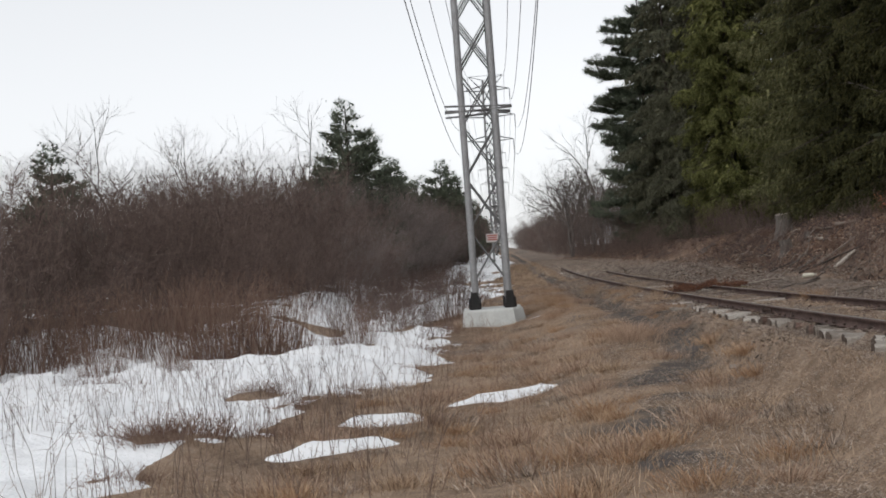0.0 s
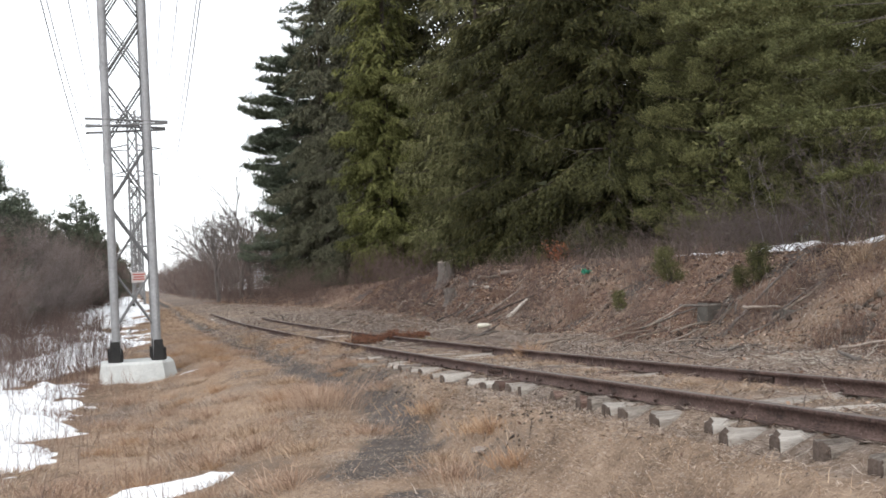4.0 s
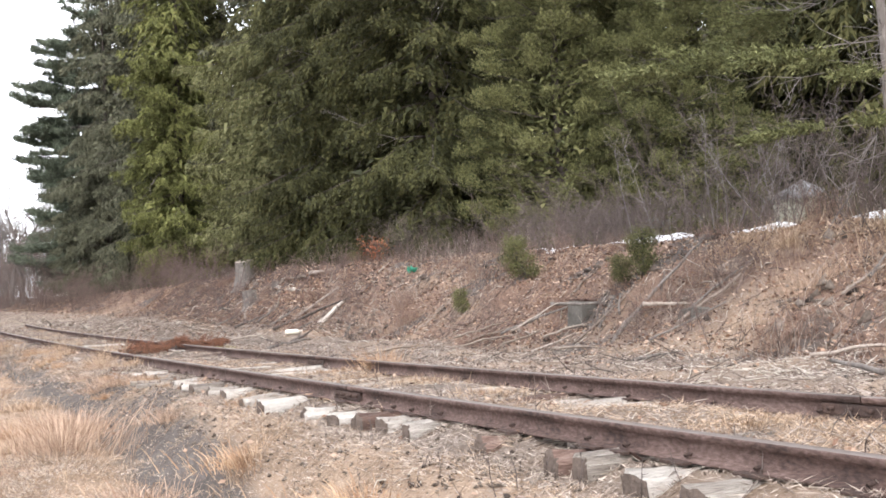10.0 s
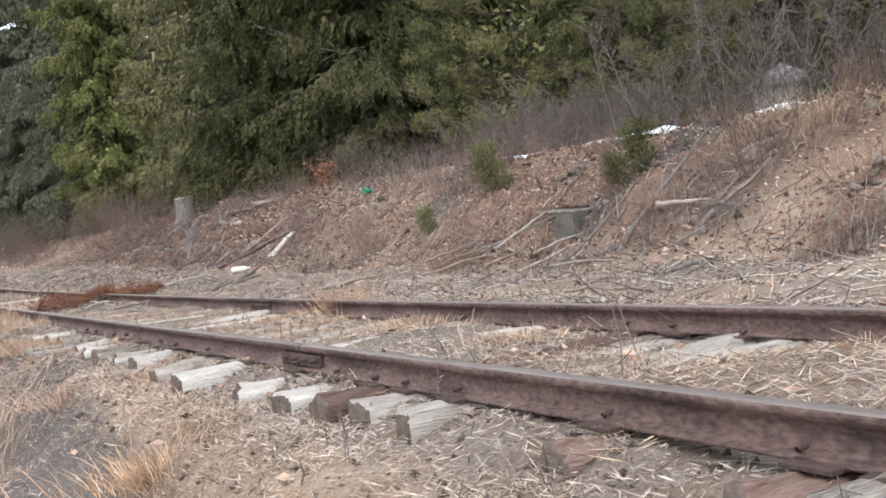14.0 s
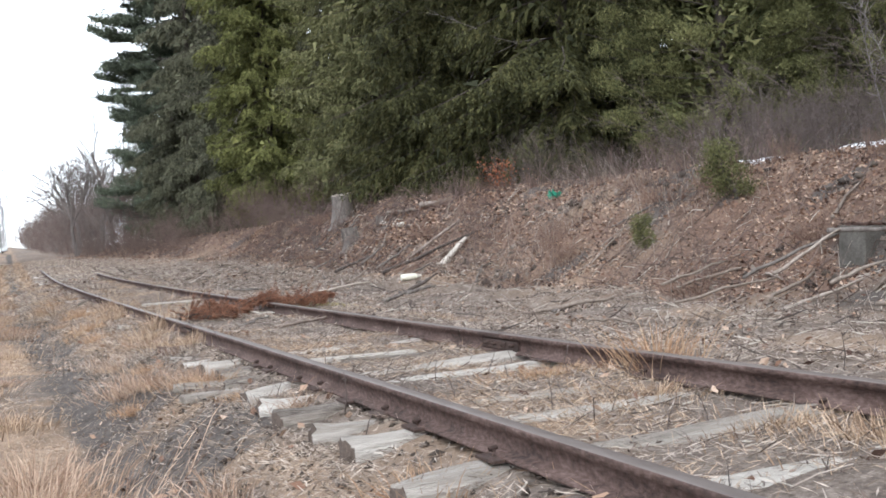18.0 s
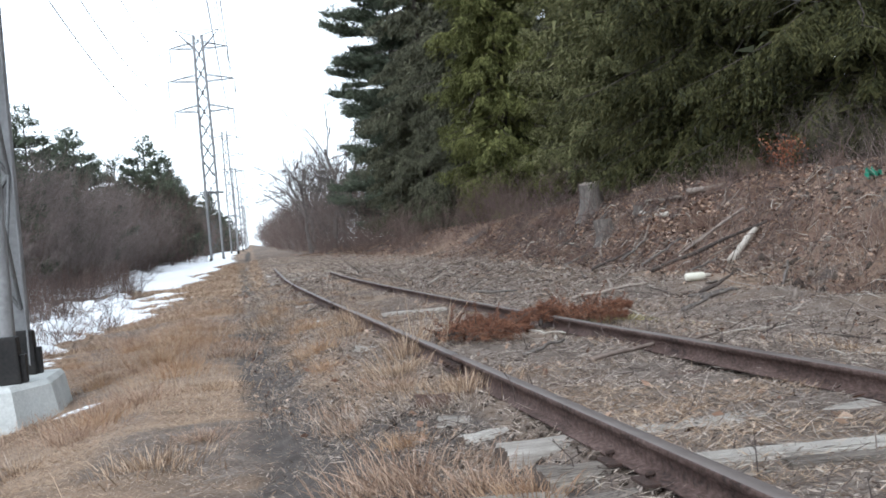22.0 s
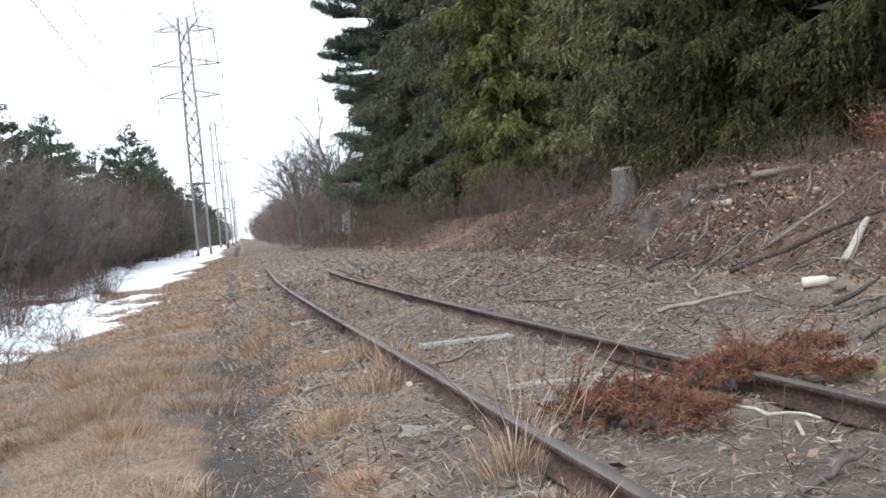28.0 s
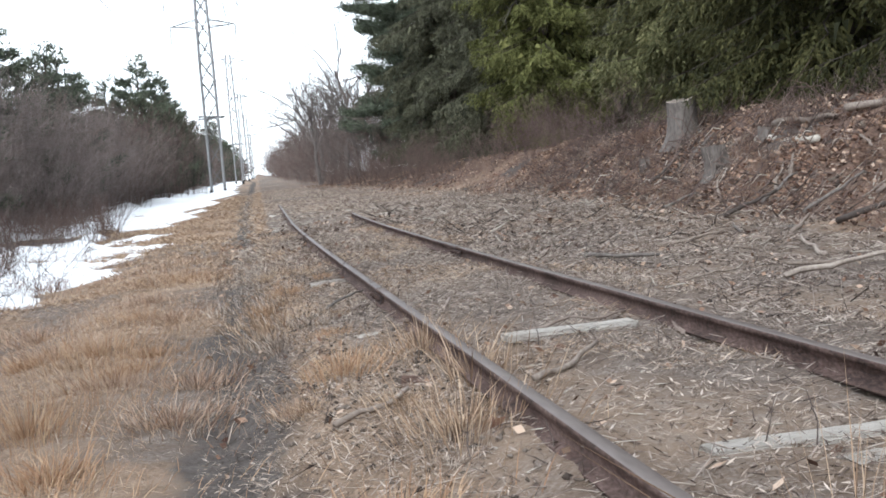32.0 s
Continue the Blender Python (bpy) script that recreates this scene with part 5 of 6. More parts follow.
def mat_grass(name, n, box, mat, r, keep, length=(0.04, 0.12), width=(0.003, 0.007), flat=0.75, label=""):
    x, y = scatter(n, *box, r, keep)
    n = len(x)
    far = np.clip(reach(x, y) / 9, 1, 3)
    p = on_ground(x, y, 0.004)
    a = r.random(n) * 6.283
    d = np.stack([np.cos(a), np.sin(a), r.random(n) * flat], -1)
    V, F = sprays(p, d, r.uniform(*length, n) * 0.8 * np.sqrt(far), r.uniform(*width, n) * 0.5 * far, r)
    V[:, 2] += 0.004
    thing(name, label, "grass", kind="stuff", data=fast_mesh(name, V, [F], [mat]))


def tall_grass(name, n, box, mat, r, keep, height=(0.08, 0.25), width=0.005, lean=0.6, label=""):
    x, y = scatter(n, *box, r, keep)
    n = len(x)
    far = np.clip(reach(x, y) / 9, 1, 3)
    p = on_ground(x, y, -0.01)
    a = r.random(n) * 6.283
    h = r.uniform(*height, n)
    tip = p + np.stack([np.cos(a) * h * lean * r.random(n), np.sin(a) * h * lean * r.random(n), h], -1)
    V, F = blades(p, tip, width * r.uniform(0.6, 1.4, n) * far, r)
    thing(name, label, "grass", kind="stuff", data=fast_mesh(name, V, F, [mat]))


r4 = np.random.default_rng(77)


def rel(x, y):
    return x - rail_x(y)


def no_snow(x, y):
    return (snow_depth(x, y) < 0.02) * 1.0


def verge(x, y):
    d = rel(x, y)
    return (1 - 0.92 * np.clip(dirt_mask(x, y) * 1.1 + bare_shoulder(x, y), 0, 1)) * (d < -0.55) * no_snow(x, y)


mat_grass("matted_straw", 260000, (-8.5, 0, -3.5, 40), STRAW, r4, lambda x, y: verge(x, y) * (0.6 + 0.4 * lump(x, y, 1.6, 51)) * (1 - 0.7 * worn_verge(x, y)), label="flattened straw-coloured grass on the verge")
mat_grass("matted_russet_grass", 120000, (-8.5, 0.2, -3.5, 40), PINKGRASS, r4, lambda x, y: verge(x, y) * smooth(-0.4, 0.5, lump(x, y, 2.6, 52)), label="flattened russet grass on the verge")
mat_grass("matted_grey_grass", 120000, (-8.5, 0.2, -3.5, 44), GREYGRASS, r4, lambda x, y: (rel(x, y) < -0.4) * no_snow(x, y) * (0.35 + 0.5 * lump(x, y, 1.2, 53)) * (1 - 0.85 * np.clip(dirt_mask(x, y), 0, 1)), label="bleached grey grass and trodden bits on the verge")
tall_grass("standing_straw", 50000, (-8.5, 0, -3.5, 40), STRAW, r4, lambda x, y: verge(x, y) * smooth(0.0, 0.7, lump(x, y, 1.1, 54)) * (1 - 0.6 * smooth(17, 20, y)) * (1 - 0.9 * worn_verge(x, y)), (0.04, 0.13), lean=1.1, label="short standing straw grass on the verge")
tall_grass("standing_russet_grass", 40000, (-8.5, -0.7, 5, 46), PINKGRASS, r4, lambda x, y: verge(x, y) * smooth(6, 24, y) * smooth(0.0, 0.8, lump(x, y, 1.4, 55)) * (1 - 0.85 * worn_verge(x, y)), (0.05, 0.17), lean=1.0, label="standing russet grass between path and snow")
mat_grass("track_straw", 150000, (-0.9, 2.6, 1, 44), GREYGRASS, r4, lambda x, y: (0.5 + 0.5 * lump(x, y, 0.8, 56)) * (np.abs(rel(x, y)) > 0.06) * (np.abs(rel(x, y) - GAUGE) > 0.06), (0.05, 0.16), (0.004, 0.009), 0.5, label="bleached grass and bits between the rails")
mat_grass("yellow_track_straw", 70000, (-0.6, 3.6, 1, 44), STRAW, r4, lambda x, y: smooth(0.1, 0.6, lump(x, y, 0.9, 57)), (0.06, 0.18), (0.004, 0.009), 0.7, label="yellow straw tufts between the rails")
mat_grass("gauge_straw", 45000, (0.1, 1.9, 3, 19), STRAW, r4, lambda x, y: smooth(-0.2, 0.5, lump(x, y, 0.6, 17)) * (rel(x, y) > 0.08) * (rel(x, y) < GAUGE - 0.08), (0.03, 0.12), (0.003, 0.007), 0.9, label="yellow straw heaped between the rails")
mat_grass("flat_straw", 110000, (2.2, 9.5, 1, 60), GREYGRASS, r4, lambda x, y: (0.45 + 0.5 * lump(x, y, 1.1, 58)) * (x < bank_foot(y) + 0.8), (0.06, 0.22), (0.005, 0.012), 0.4, label="grey dead grass on the flat beside the track")


mat_grass("near_straw", 130000, (-4.6, -0.5, 2, 25), STRAW, r4, lambda x, y: (1 - 0.9 * np.clip(dirt_mask(x, y) + bare_shoulder(x, y), 0, 1)) * (rel(x, y) < -0.4) * np.clip(0.6 + 0.7 * lump(x, y, 0.9, 76), 0, 1) * (1 - 0.75 * worn_verge(x, y)), (0.03, 0.1), (0.0035, 0.008), 0.6, label="matted straw beside the path")
mat_grass("near_grey_grass", 90000, (-4.6, -0.3, 2, 34), GREYGRASS, r4, lambda x, y: np.clip(0.5 + 0.7 * lump(x, y, 0.6, 77), 0, 1) * (1 - 0.94 * np.clip(dirt_mask(x, y) * 1.2 + 0.6 * bare_shoulder(x, y), 0, 1)), (0.02, 0.07), (0.0035, 0.008), 0.5, label="grey matted grass and bits beside the path")
mat_grass("far_verge_grass", 90000, (-6.5, 1, 38, 95), STRAW, r4, lambda x, y: verge(x, y) * (0.6 + 0.4 * lump(x, y, 2.2, 59)), (0.06, 0.16), (0.006, 0.013), 0.9, label="dry straw grass along the far path")
mat_grass("far_track_grass", 70000, (-0.6, 9, 44, 100), GREYGRASS, r4, lambda x, y: (0.5 + 0.5 * lump(x, y, 1.6, 70)) * (x < bank_foot(y)), (0.06, 0.16), (0.006, 0.013), 0.7, label="bleached grass along the far track")


def litter_leaves(name, n, box, r, keep, label):
    x, y = scatter(n, *box, r, keep)
    n = len(x)
    far = np.clip(reach(x, y) / 12, 1, 1.9)
    a = r.random(n) * 6.283
    V, F = sprays(on_ground(x, y, 0.012), np.stack([np.cos(a), np.sin(a), r.uniform(-0.2, 0.7, n)], -1), r.uniform(0.04, 0.09, n) * far, r.uniform(0.025, 0.05, n) * far, r)
    thing(name, label, "leaves", kind="stuff", data=fast_mesh(name, V, [F], [LEAF]))


litter_leaves("bank_leaf_litter", 190000, (5.2, 17, 3, 66), r4, lambda x, y: smooth(-0.9, 0.8, x - bank_foot(y)) * np.clip(0.5 + 0.8 * lump(x, y, 1.5, 61) + 0.4 * lump(x, y, 0.5, 60), 0.25, 1) * (hill_snow(x, y) < 0.02), "fallen brown leaves covering the bank")
litter_leaves("far_leaf_litter", 14000, (4, 18, 62, 125), r4, lambda x, y: smooth(-3, 0.5, x - bank_foot(y)), "fallen brown leaves on the far bank")
litter_leaves("track_leaf_litter", 5000, (-1.2, 7, 1, 48), r4, lambda x, y: 0.5 + 0.5 * lump(x, y, 0.9, 62), "scattered brown leaves on the track bed")


def litter_twigs(name, n, box, r, keep, length, radius, label, mat=None, lift=0.25, kind="twigs"):
    x, y = scatter(n, *box, r, keep)
    n = len(x)
    far = np.clip(reach(x, y) / 12, 1, 2.6)
    a = r.random(n) * 6.283
    L = r.uniform(*length, n) * r.uniform(0.4, 1, n) * np.sqrt(far)
    p = on_ground(x, y, 0.008)
    mdir = np.stack([np.cos(a), np.sin(a)], -1)
    q = p.copy()
    q[:, :2] += mdir * L[:, None] * 0.5
    e = q.copy()
    b = a + r.normal(size=n) * 0.35
    e[:, :2] += np.stack([np.cos(b), np.sin(b)], -1) * L[:, None] * 0.5
    up = np.abs(r.normal(size=n)) * lift * L
    q[:, 2] = np.maximum(ground_z(q[:, 0], q[:, 1]) + 0.008, p[:, 2]) + up * 0.4
    e[:, 2] = ground_z(e[:, 0], e[:, 1]) + 0.008 + up
    rad = r.uniform(*radius, n) * far
    V, F = merge(tubes(p, q, rad, rad * 0.85, 3), tubes(q, e, rad * 0.85, rad * 0.5, 3))
    thing(name, label, kind, kind="stuff", data=fast_mesh(name, V, [F], [mat or TWIG]))


shoulder = lambda x, y: ((rel(x, y) > -1.0) & (rel(x, y) < 2.6)) * (0.5 + 0.5 * lump(x, y, 0.9, 63)) * np.where((rel(x, y) < -0.1) & (y < 16), 0.35, 1)
flatland = lambda x, y: (rel(x, y) > 2.0) * (x < bank_foot(y) + 2.6) * (0.55 + 0.5 * lump(x, y, 1.3, 64))
litter_twigs("track_twigs", 30000, (-1.0, 3, 1, 46), r4, shoulder, (0.05, 0.28), (0.0012, 0.004), "dead twigs and chips strewn over the track bed")
litter_twigs("flat_twigs", 22000, (2.5, 12, 2, 62), r4, flatland, (0.08, 0.5), (0.0016, 0.0055), "grey cut twigs strewn over the flat ground")
litter_twigs("bank_twigs", 9000, (6, 15, 4, 62), r4, lambda x, y: (x > bank_foot(y)) * 0.8, (0.2, 0.9), (0.003, 0.009), "dead twigs on the leafy bank", BRUSH, lift=0.5)
litter_twigs("pale_chips", 5500, (-0.9, 9, 2, 60), r4, lambda x, y: (0.4 + 0.5 * lump(x, y, 1.6, 65)) * (x < bank_foot(y) + 1.5), (0.04, 0.18), (0.002, 0.006), "pale split wood chips strewn about", PALEWOOD, 0.1, "chips")


litter_twigs("bleached_sticks", 1500, (2.2, 12, 3, 56), r4, lambda x, y: np.clip(0.5 + 0.7 * lump(x, y, 1.4, 81), 0, 1) * (x < bank_foot(y) + 3.0), (0.10, 0.5), (0.004, 0.010), "bleached sticks and split branches strewn over the cleared ground", PALEWOOD, 0.25)
litter_twigs("dark_sticks", 1300, (2.2, 12, 3, 56), r4, lambda x, y: np.clip(0.5 + 0.7 * lump(x, y, 1.4, 82), 0, 1) * (x < bank_foot(y) + 3.0), (0.10, 0.6), (0.004, 0.010), "dark dead sticks strewn over the cleared ground", DARKBARK, 0.3)
litter_twigs("chip_heap", 700, (3.6, 6.4, 8.5, 12.5), r4, lambda x, y: np.exp(-((x - 5.0) / 0.9) ** 2 - ((y - 10.5) / 1.2) ** 2), (0.05, 0.25), (0.004, 0.012), "heap of pale wood chips beside the track", PALEWOOD, 0.2, "chips")


x, y = scatter(90000, -1.1, 6.5, 1, 36, r4, lambda x, y: (0.5 + 0.5 * lump(x, y, 0.6, 69)) * (np.abs(rel(x, y)) > 0.05) * (np.abs(rel(x, y) - GAUGE) > 0.05))
a = r4.random(len(x)) * 6.283
grow = np.clip(reach(x, y) / 10, 1, 1.7)
V, F = sprays(on_ground(x, y, 0.01), np.stack([np.cos(a), np.sin(a), r4.uniform(-0.1, 0.9, len(x))], -1), r4.uniform(0.015, 0.045, len(x)) * grow, r4.uniform(0.003, 0.012, len(x)) * grow, r4)
thing("track_bits", "curled dead leaves, bark bits and chips strewn over the track bed", "debris", kind="stuff", data=fast_mesh("track_bits", V, [F], [TWIG]))


x, y = scatter(90000, 2.2, 9.5, 7, 50, r4, lambda x, y: np.clip(0.45 + 0.7 * lump(x, y, 0.7, 78), 0, 1) * (x < bank_foot(y) + 1.5))
a = r4.random(len(x)) * 6.283
grow = np.clip(reach(x, y) / 10, 1, 1.7)
V, F = sprays(on_ground(x, y, 0.015), np.stack([np.cos(a), np.sin(a), r4.uniform(-0.1, 0.8, len(x))], -1), r4.uniform(0.03, 0.09, len(x)) * grow, r4.uniform(0.004, 0.014, len(x)) * grow, r4)
thing("clearing_bits", "broken bark, chips and curled leaves strewn over the cleared ground", "debris", kind="stuff", data=fast_mesh("clearing_bits", V, [F], [TWIG]))


for name, mat, n, seed in (("bed_leaf_bits", TWIG, 45000, 84), ("bed_straw_bits", GREYGRASS, 90000, 85)):
    x, y = scatter(n, -1.2, 3.6, 15, 42, r4, lambda x, y: np.clip(0.25 + 1.1 * lump(x, y, 0.6, seed) + 0.4 * lump(x, y, 1.9, seed + 3), 0, 1) * (np.abs(rel(x, y)) > 0.05) * (np.abs(rel(x, y) - GAUGE) > 0.05))
    a = r4.random(len(x)) * 6.283
    grow = np.clip(reach(x, y) / 10, 1, 1.7)
    V, F = sprays(on_ground(x, y, 0.012), np.stack([np.cos(a), np.sin(a), r4.uniform(-0.1, 0.9, len(x))], -1), r4.uniform(0.02, 0.06, len(x)) * grow, r4.uniform(0.003, 0.009, len(x)) * grow, r4)
    thing(name, "curled dead leaves and straw lying over the track bed", "debris", kind="stuff", data=fast_mesh(name, V, [F], [mat]))
x, y = scatter(170000, -3.2, -0.1, -1, 14, r4, lambda x, y: np.clip(0.5 + 0.8 * lump(x, y, 0.5, 83), 0, 1) * (rel(x, y) > -2.6) * (rel(x, y) < -0.06) * (1 - 0.75 * np.clip(dirt_mask(x, y), 0, 1)))
a = r4.random(len(x)) * 6.283
V, F = sprays(on_ground(x, y, 0.008), np.stack([np.cos(a), np.sin(a), r4.uniform(-0.1, 0.8, len(x))], -1), r4.uniform(0.02, 0.07, len(x)), r4.uniform(0.002, 0.006, len(x)), r4)
thing("shoulder_litter", "bleached grass stalks, bark bits and chips strewn beside the ties", "debris", kind="stuff", data=fast_mesh("shoulder_litter", V, [F], [GREYGRASS]))


def clods(name, n, box, r, keep, size, mat, label):
    """Small uneven lumps half sunk in the ground."""
    x, y = scatter(n, *box, r, keep)
    n = len(x)
    o = np.array([(1, 0, 0), (-1, 0, 0), (0, 1, 0), (0, -1, 0), (0, 0, 0.8), (0, 0, -0.5)], float)
    s = r.uniform(*size, n)[:, None, None]
    V = on_ground(x, y, 0.0)[:, None] + (o[None] * r.uniform(0.5, 1.3, (n, 6, 1)) + r.normal(size=(n, 6, 3)) * 0.2) * s
    t = np.array([(0, 2, 4), (2, 1, 4), (1, 3, 4), (3, 0, 4), (2, 0, 5), (1, 2, 5), (3, 1, 5), (0, 3, 5)])
    thing(name, label, "clods", kind="stuff", data=fast_mesh(name, V.reshape(-1, 3), [(t[None] + (np.arange(n) * 6)[:, None, None]).reshape(-1, 3)], [mat]))


CLOD = material("dark_earth_clods", [(0.3, (0.045, 0.034, 0.028)), (0.5, (0.10, 0.078, 0.062)), (0.75, (0.19, 0.155, 0.13))], 3, 30, 0.95, 0.4, island=0.6)
clods("shoulder_clods", 15000, (-1.6, 0.2, 6, 46), r4, lambda x, y: (0.5 + 0.5 * lump(x, y, 0.8, 66)) * smooth(-1.15, -0.8, rel(x, y)), (0.010, 0.032), CLOD, "dark earth clods and rotten wood on the track's shoulder")
clods("flat_clods", 4200, (2.2, 10, 3, 60), r4, lambda x, y: (0.35 + 0.6 * lump(x, y, 1.0, 67)) * (x < bank_foot(y) + 2), (0.012, 0.05), CLOD, "dark earth clods on the cleared ground")
clods("bank_clods", 5200, (6, 14, 4, 60), r4, lambda x, y: (x > bank_foot(y)) * smooth(0.1, 0.6, lump(x, y, 0.9, 68)), (0.03, 0.14), CLOD, "dark earth lumps showing through the leaves")


def weeds(name, n, box, mat, r, keep, height, label):
    """Thin bent dead stalks with side twigs."""
    x, y = scatter(n, *box, r, keep)
    n = len(x)
    p = on_ground(x, y, -0.02)
    h = r.uniform(*height, n)
    d = np.stack([r.normal(size=n) * 0.22, r.normal(size=n) * 0.22, np.ones(n)], -1)
    m = p + d * (h * 0.5)[:, None]
    e = m + unit(d + r.normal(size=(n, 3)) * 0.3) * (h * 0.5)[:, None]
    prs = [tubes(p, m, 0.004, 0.003, 3), tubes(m, e, 0.003, 0.0015, 3)]
    for k in range(4):
        u = r.uniform(0.1, 0.9, n)[:, None]
        c = m + (e - m) * u
        prs.append(tubes(c, c + unit(d * 0.7 + r.normal(size=(n, 3)) * 0.7) * (h * r.uniform(0.08, 0.25, n))[:, None], 0.0022, 0.001, 3))
    V, F = merge(*prs)
    thing(name, label, "weeds", kind="stuff", data=fast_mesh(name, V, [F], [mat]))


weeds("snow_weeds", 2600, (-15, -5.2, 1, 30), BRUSH, r4, lambda x, y: smooth(-0.2, 0.6, lump(x, y, 1.7, 71)), (0.25, 1.0), "thin dead weeds sticking out of the snow")
weeds("tall_snow_weeds", 420, (-12.5, -6.8, 1, 14), BRUSH, r4, lambda x, y: smooth(-0.4, 0.6, lump(x, y, 1.3, 75)), (0.6, 1.3), "tall thin dead weeds in the snow")
weeds("edge_weeds", 4200, (-9, -4.2, 1, 60), REED, r4, lambda x, y: smooth(0.0, 0.6, lump(x, y, 1.5, 72)) * (snow_depth(x, y) < 0.08), (0.15, 0.6), "red-brown weeds along the snow's edge")
weeds("bank_weeds", 7000, (5.5, 14, 4, 60), TWIG, r4, lambda x, y: smooth(-0.2, 0.6, lump(x, y, 1.9, 73)), (0.2, 0.9), "thin dead stalks on the bank")
weeds("dark_sprigs", 2600, (-1.3, 7.5, 3, 46), WOODTWIG, r4, lambda x, y: smooth(-0.3, 0.6, lump(x, y, 0.8, 79)), (0.05, 0.26), "small dark dead sprigs on the track bed and flat")
weeds("track_weeds", 500, (-1.2, 4.5, 2, 46), TWIG, r4, lambda x, y: smooth(0.0, 0.6, lump(x, y, 1.3, 74)), (0.1, 0.4), "thin dead stalks beside the rails")


def tuft(x, y, n, h, spread, mat, label, name="grass_tuft", lean=0.95):
    r = np.random.default_rng(int(abs(x * 131 + y * 17) * 10))
    a, q = r.random(n) * 6.283, np.abs(r.normal(size=n)) * spread * 0.5
    px, py = x + np.cos(a) * q, y + np.sin(a) * q
    p = on_ground(px, py, -0.01)
    hh = h * r.uniform(0.4, 1.1, n)
    tip = p + np.stack([np.cos(a) * hh * lean * r.random(n) + r.normal(size=n) * 0.08 * h, np.sin(a) * hh * lean * r.random(n) + r.normal(size=n) * 0.08 * h, hh * r.uniform(0.6, 1, n)], -1)
    V, F = blades(p - np.array([x, y, 0]), tip - np.array([x, y, 0]), r.uniform(0.003, 0.006, n), r)
    thing(name, label, "grass tuft", "grass tufts", "stuff", data=fast_mesh(name, V, F, [mat]), at=Matrix.Translation((x, y, 0)))


for x, y, n, h, sp, m, lab in (
        (-1.85, 13.6, 800, 0.5, 1.0, PINKGRASS, "stand of pinkish dry grass beside the path"), (-1.6, 14.6, 600, 0.45, 0.9, PINKGRASS, "stand of pinkish dry grass beside the path"),
        (0.36, 23.1, 60, 0.7, 0.25, STRAW, "tall straw tuft growing over the rail"), (0.12, 22.3, 300, 0.3, 0.35, STRAW, "straw tuft against the rail"),
        (0.30, 26.8, 160, 0.4, 0.4, STRAW, "straw tuft growing over the rail"), (0.0, 25.7, 420, 0.25, 0.5, STRAW, "straw tuft beside the rail"), (0.2, 28.0, 260, 0.3, 0.35, STRAW, "straw tuft growing over the rail"),
        (1.75, 13.9, 300, 0.36, 0.3, STRAWRED, "russet straw tuft between the rails"), (1.3, 14.4, 500, 0.10, 0.6, STRAWRED, "flattened russet tuft between the rails"),
        (1.0, 9.9, 700, 0.10, 0.8, STRAW, "straw tuft between the rails"), (1.25, 11.6, 500, 0.14, 0.6, STRAW, "straw tuft beside the far rail"), (0.75, 6.6, 700, 0.07, 0.6, STRAW, "pale yellow flattened straw between the rails"),
        (-0.1, 21.3, 300, 0.2, 0.4, STRAW, "straw tuft beside the rail"), (0.1, 19.6, 400, 0.18, 0.5, STRAW, "straw tuft beside the rail"), (-0.35, 27.6, 320, 0.22, 0.4, STRAWRED, "russet tuft beside the rail"),
        (-0.45, 24.6, 320, 0.2, 0.45, STRAWRED, "russet tuft beside the rail"), (2.6, 23.7, 1600, 0.07, 0.9, MOSS, "pale yellow moss and straw beside the far rail"), (2.9, 19.8, 500, 0.1, 0.8, STRAW, "pale straw beside the far rail"),
        (-2.6, 24.0, 400, 0.25, 0.9, PINKGRASS, "russet grass tuft on the verge"), (-2.3, 28.3, 600, 0.32, 0.9, STRAWRED, "russet grass tuft on the verge"), (-2.2, 31.5, 500, 0.3, 0.9, STRAWRED, "russet grass tuft on the verge"),
        (-3.9, 19.5, 500, 0.35, 0.8, GREYGRASS, "bleached grass tuft on the verge"), (-4.0, 2.6, 700, 0.2, 0.8, STRAWRED, "russet grass tuft on the verge"), (-0.9, 10.2, 300, 0.15, 0.5, STRAW, "straw tuft beside the ties"),
        (9.4, 12.9, 900, 0.35, 1.1, STRAW, "pale dry grass on top of the bank"), (9.0, 15.0, 700, 0.4, 0.9, STRAW, "pale dry grass on the bank"), (-2.0, 26.2, 500, 0.18, 1.3, STRAWRED, "orange dry grass on the verge"), (-1.9, 30.0, 600, 0.18, 1.4, STRAWRED, "orange dry grass on the verge"), (-2.0, 34.0, 600, 0.2, 1.5, STRAWRED, "orange dry grass on the verge"), (-1.8, 38.5, 600, 0.22, 1.6, STRAWRED, "orange dry grass on the verge"), (1.35, 13.3, 600, 0.09, 0.7, STRAW, "pale yellow straw between the rails"), (1.2, 12.2, 500, 0.09, 0.6, STRAW, "pale yellow straw between the rails"), (9.9, 13.8, 700, 0.4, 1.0, STRAW, "pale dry grass on the bank"), (8.7, 12.2, 700, 0.35, 1.0, STRAW, "pale dry grass on the bank"), (9.8, 11.4, 700, 0.4, 1.0, PINKGRASS, "pinkish dry grass on the bank"), (8.2, 13.6, 600, 0.3, 1.0, PINKGRASS, "pinkish dry grass on the bank"), (9.6, 16.6, 500, 0.35, 0.9, STRAW, "pale dry grass on the bank")):
    tuft(x, y, n, h, sp, m, lab)


